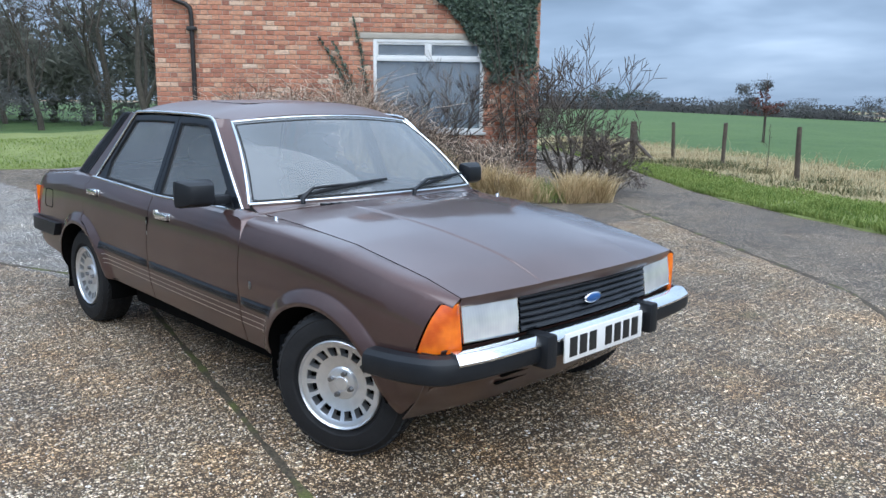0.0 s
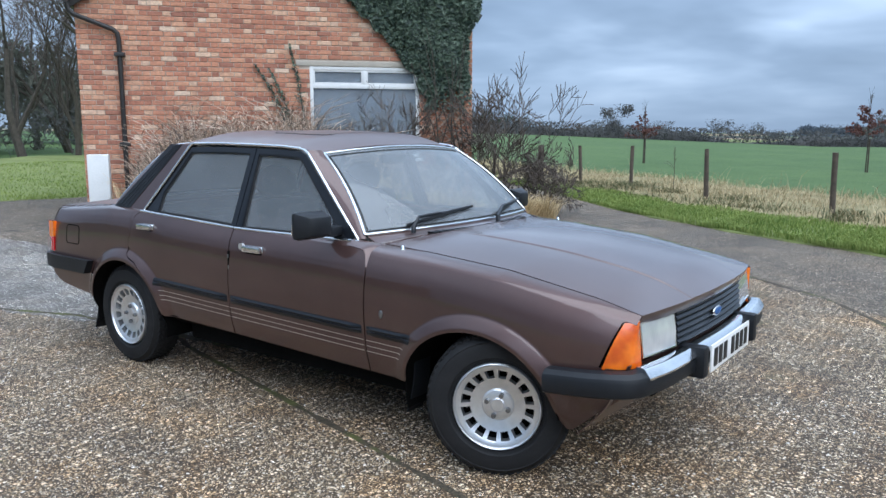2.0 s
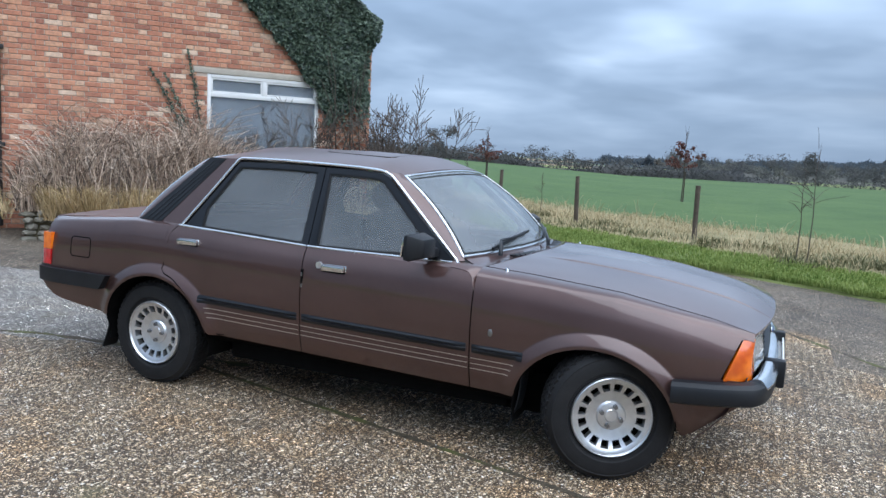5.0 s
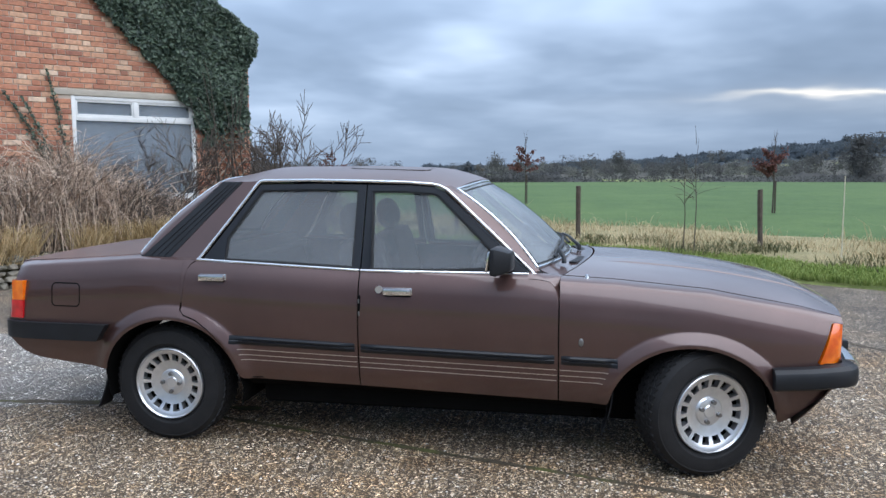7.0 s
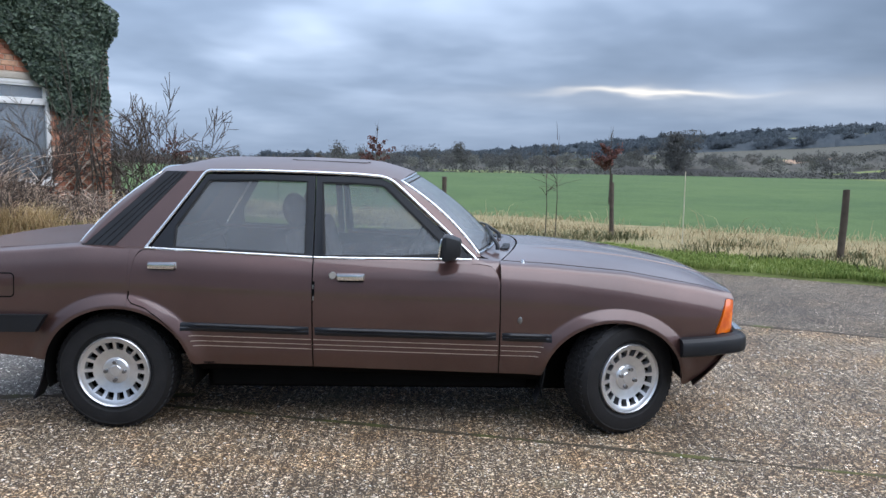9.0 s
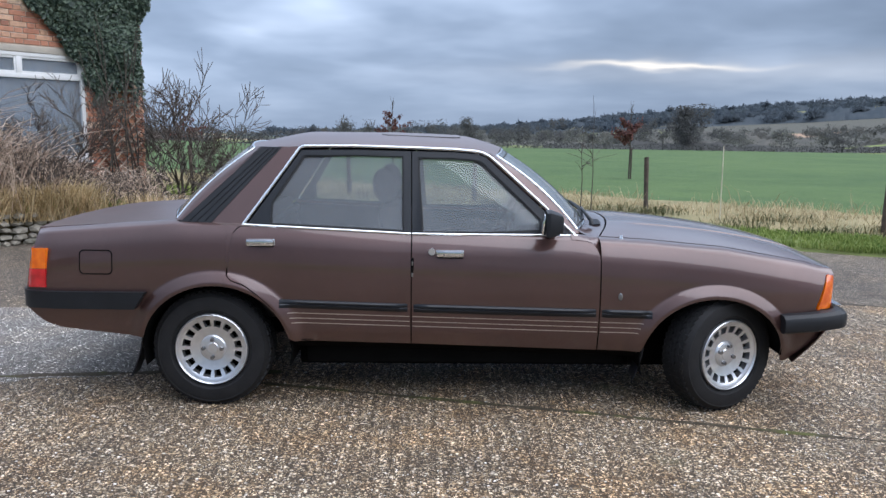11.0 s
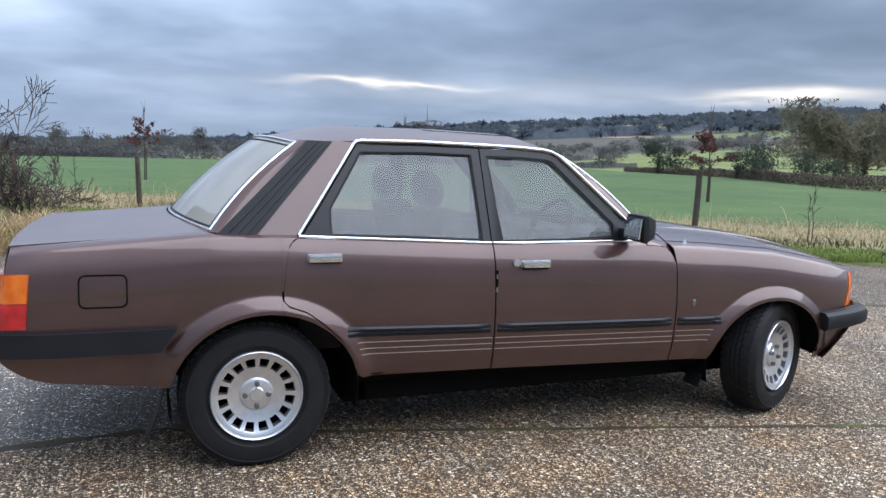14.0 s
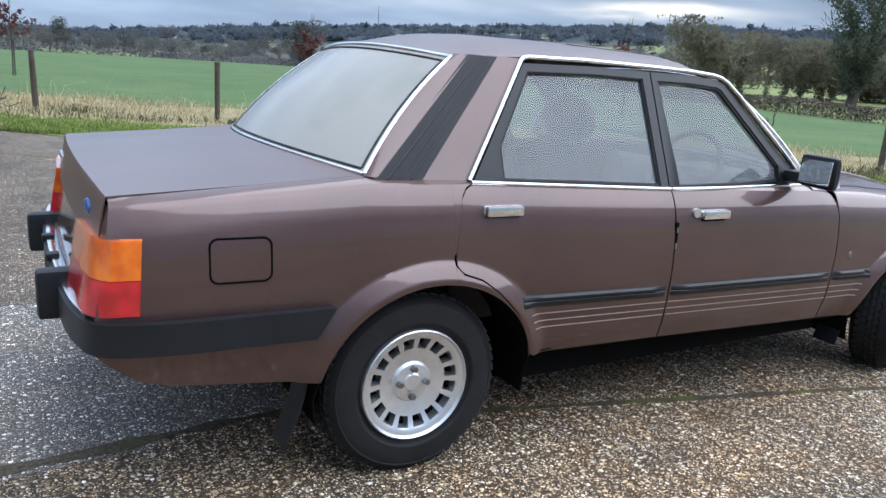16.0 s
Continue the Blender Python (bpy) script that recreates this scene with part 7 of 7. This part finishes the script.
def canopy(name, az0, az1, d0, d1, height, wide, gate, material, label, seed):
    """The closed, lumpy top of a far wood: height by bearing, tree width, and how much of it is broken up."""
    n = int(radians(az1 - az0) * d0 / (wide * 0.13))
    P = []
    for i in range(n + 1):
        az = radians(az0 + (az1 - az0) * i / n)
        col = []
        for f in np.linspace(0, 1, 11):
            r = d0 + (d1 - d0) * f
            x, y = 2.0 + r * math.cos(az), -2.0 + r * math.sin(az)
            k = 0.55 + 0.42 * noise.noise((x / wide, y / wide, seed)) + 0.30 * noise.noise((x * 2.7 / wide, y * 2.7 / wide, seed + 5)) + 0.22 * noise.noise((x * 7 / wide, y * 7 / wide, seed + 3))
            open_ = min(1.0, max(0.0, 0.5 + 2.2 * (noise.noise((x / wide / 7, y / wide / 7, seed + 9)) + 0.5 - gate)))
            col.append((x, y, land_z(x, y) - 0.02 * height(math.degrees(az)) + height(math.degrees(az)) * max(0.0, k) * open_ * math.sin(math.pi * f) ** 0.4))
        P.append(col)
    tagged(sheets(name, [P], 0.05, material), label, "wood", kind="stuff")


def hedge_line(name, path, height, depth, per_m, material, label, seed, size):
    rnd = random.Random(seed)
    spots = []
    for (a0, r0), (a1, r1) in zip(path, path[1:]):
        p0 = (2 + r0 * math.cos(radians(a0)), -2 + r0 * math.sin(radians(a0)))
        p1 = (2 + r1 * math.cos(radians(a1)), -2 + r1 * math.sin(radians(a1)))
        L = math.hypot(p1[0] - p0[0], p1[1] - p0[1])
        for _ in range(int(L * per_m)):
            f = rnd.random()
            x, y = p0[0] + (p1[0] - p0[0]) * f, p0[1] + (p1[1] - p0[1]) * f
            h = height * (1 + 0.35 * noise.noise((x * 0.15, y * 0.15, seed)))
            spots.append(((x + rnd.gauss(0, depth), y + rnd.gauss(0, depth), land_z(x, y) + rnd.random() ** 0.8 * h), 1.0))
    V, Fc = cloud_of_cards(spots, rnd, size)
    tagged(obj(name, V, Fc, material, smooth=False), label, "hedge", kind="stuff")


m_thicket = surface("thicket_twigs", (0.105, 0.112, 0.092), (0.185, 0.188, 0.155), 0.05, 0.6, 1.0, bump=0.0, island=0.25, thin=0.45, gloss=0.0)
# woods below the hills, coloured paler for the haze in front of them
m_mid = surface("haze_grey_middle_wood", (0.125, 0.135, 0.130), (0.215, 0.205, 0.182), 0.03, 0.3, 1.0, bump=0.0, island=0.12, thin=0.45, gloss=0.0)
m_copse = surface("copse_twigs", (0.130, 0.122, 0.090), (0.225, 0.208, 0.155), 0.05, 0.6, 1.0, bump=0.0, island=0.2, thin=0.45, gloss=0.0)


def build_distance():
    r = random.Random(5)
    hedge_line("hedge", [(93, 167), (105, 167), (120, 167), (135, 167), (150, 160)], 2.6, 1.2, 40, m_far, "bare brown field hedge far across the wheat", 1, 0.5)
    hedge_line("hedge", [(58, 168), (70, 172), (82, 170), (93, 167)], 1.2, 1.0, 22, m_far, "low field hedge far across the wheat", 2, 0.4)
    hedge_line("clipped_hedge", [(20, 33), (28, 35), (34, 37), (43.6, 48), (50, 70), (57, 112)], 0.72, 0.16, 520, surface("brown_hedge_twigs", (0.075, 0.058, 0.045), (0.17, 0.135, 0.105), 0.7, 6, 0.95, bump=0.0, island=0.5), "low brown clipped hedge between field and meadow", 3, 0.085)
    rows = []
    for k in range(46):
        az = r.uniform(95, 150)
        rows.append((az, r.uniform(168, 190), r.uniform(2.6, 5.2), r.uniform(4, 7), 800))
    for k in range(44):
        az = r.uniform(57, 97)
        rows.append((az, r.uniform(172, 235), r.uniform(4.0, 8.0), r.uniform(5, 8), 800))
    rows += [(72.0, 176, 11.5, 9, 2200), (113.5, 168, 7.5, 7.5, 1500), (62, 168, 5.5, 6.5, 1300), (58.5, 160, 5.0, 5, 1200), (88, 170, 7.0, 7, 1300), (84, 172, 6.5, 8, 1300)]
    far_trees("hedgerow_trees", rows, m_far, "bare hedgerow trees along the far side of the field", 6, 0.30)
    rows = [(r.uniform(120, 127), r.uniform(172, 185), r.uniform(4.5, 6.5), 7, 900) for _ in range(9)] + [(128.2, 170, 9.0, 4.5, 420), (128.6, 171, 8, 4, 300)]
    rows += [(54.8, 92, 4.0, 5.0, 3200), (53.9, 95, 3.4, 4, 2200), (49.5, 66, 2.6, 3.5, 2600), (48.4, 63, 3.0, 3.6, 2800), (45.0, 58, 2.5, 3.2, 2600), (43.2, 57, 2.2, 3, 2000), (51.8, 80, 2.2, 3, 1600)]
    far_trees("field_bushes", rows, m_evergreen, "dark evergreen bushes and trees by the meadow", 7, 0.30)
    rows = []
    for k in range(230):
        az = r.uniform(22, 98)
        d = r.uniform(330, 520) if az > 58 else r.uniform(440, 560)
        rows.append((az, d, r.uniform(5.5, 8.5) * d / 400, r.uniform(9, 15), 330))
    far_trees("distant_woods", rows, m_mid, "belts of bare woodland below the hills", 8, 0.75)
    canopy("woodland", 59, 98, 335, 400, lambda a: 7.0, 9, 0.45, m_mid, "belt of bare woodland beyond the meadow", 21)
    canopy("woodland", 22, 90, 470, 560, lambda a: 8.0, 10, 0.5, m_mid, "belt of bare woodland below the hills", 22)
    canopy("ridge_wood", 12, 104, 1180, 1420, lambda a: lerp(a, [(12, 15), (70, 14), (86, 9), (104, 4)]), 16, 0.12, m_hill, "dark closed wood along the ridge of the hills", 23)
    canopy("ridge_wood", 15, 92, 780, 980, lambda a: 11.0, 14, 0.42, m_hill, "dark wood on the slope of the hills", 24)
    canopy("hedgerow", 92, 152, 166, 178, lambda a: 3.0, 4.0, 0.1, m_far, "bare hedgerow along the far edge of the wheat", 25)
    canopy("hedgerow", 56, 97, 172, 190, lambda a: lerp(a, [(56, 1.4), (75, 2.4), (97, 2.4)]), 5.0, 0.5, m_far, "bare hedgerow and scrub beyond the wheat", 26)
    rows = []
    for k in range(620):
        az = 14 + 88 * (k + r.random()) / 620
        rows.append((az, r.uniform(1250, 1420), r.uniform(11, 17), r.uniform(18, 30), 170))
    for k in range(420):
        az = r.uniform(15, 95)
        d = r.uniform(760, 1200)
        rows.append((az, d, r.uniform(8, 13), r.uniform(18, 30), 170))
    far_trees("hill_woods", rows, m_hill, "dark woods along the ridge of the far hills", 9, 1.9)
    rows = [(r.uniform(24, 43), r.uniform(85, 150), r.uniform(6, 10), r.uniform(9, 14), 3400) for _ in range(38)]
    far_trees("copse", rows, m_copse, "copse of bare trees beyond the meadow", 10, 0.30)
    # out of view: added so that the car's flank reflects something dark
    canopy("thicket", 184, 236, 46, 70, lambda a: 7.0, 6.0, 0.0, m_evergreen, "unseen thicket added to darken reflections in the car's flank", 28)
    rows = [(r.uniform(146, 185), r.uniform(42, 75), r.uniform(5, 8.5), r.uniform(6, 9), 2000) for _ in range(34)]
    far_trees("thicket", rows, m_thicket, "dense dark thicket under the bare trees", 12, 0.30)
    rows = [(r.uniform(140, 168), r.uniform(34, 44), r.uniform(2.0, 3.6), r.uniform(3.5, 6), 800) for _ in range(18)]
    far_trees("thicket", rows, m_far, "brown scrub at the edge of the trees", 13, 0.22)


build_distance()


def build_oak():
    x, y = 2.0 + 70 * math.cos(radians(34.6)), -2 + 70 * math.sin(radians(34.6))
    oak = bare_tree(55, 17, "big old tree hung with dark ivy beyond the hedge", 0.5, 5, 1, 0.7, "ivy_clad_tree", minr=0.02)
    oak.location = (x, y, land_z(x, y))
    rnd = random.Random(9)
    spots = []
    for _ in range(11000):
        z = rnd.uniform(1.2, 13.5)
        w = rnd.uniform(0, 6.283)
        q = lerp(z, [(1, 0.7), (5, 2.4), (9, 4.4), (12, 3.4), (14, 1.2)]) * (0.75 + 0.9 * noise.noise((math.cos(w) * 1.5, math.sin(w) * 1.5, z * 0.5))) * rnd.uniform(0.5, 1.1)
        spots.append(((q * math.cos(w), q * math.sin(w), z), 1.0))
    V, Fc = cloud_of_cards(spots, rnd, 0.21)
    obj("ivy_crown", V, Fc, surface("far_ivy", (0.070, 0.086, 0.064), (0.140, 0.158, 0.115), 0.3, 2.0, 0.9, bump=0.0, island=0.4, thin=0.4, gloss=0.1), oak, "dark ivy on the trunk and limbs", smooth=False)


build_oak()
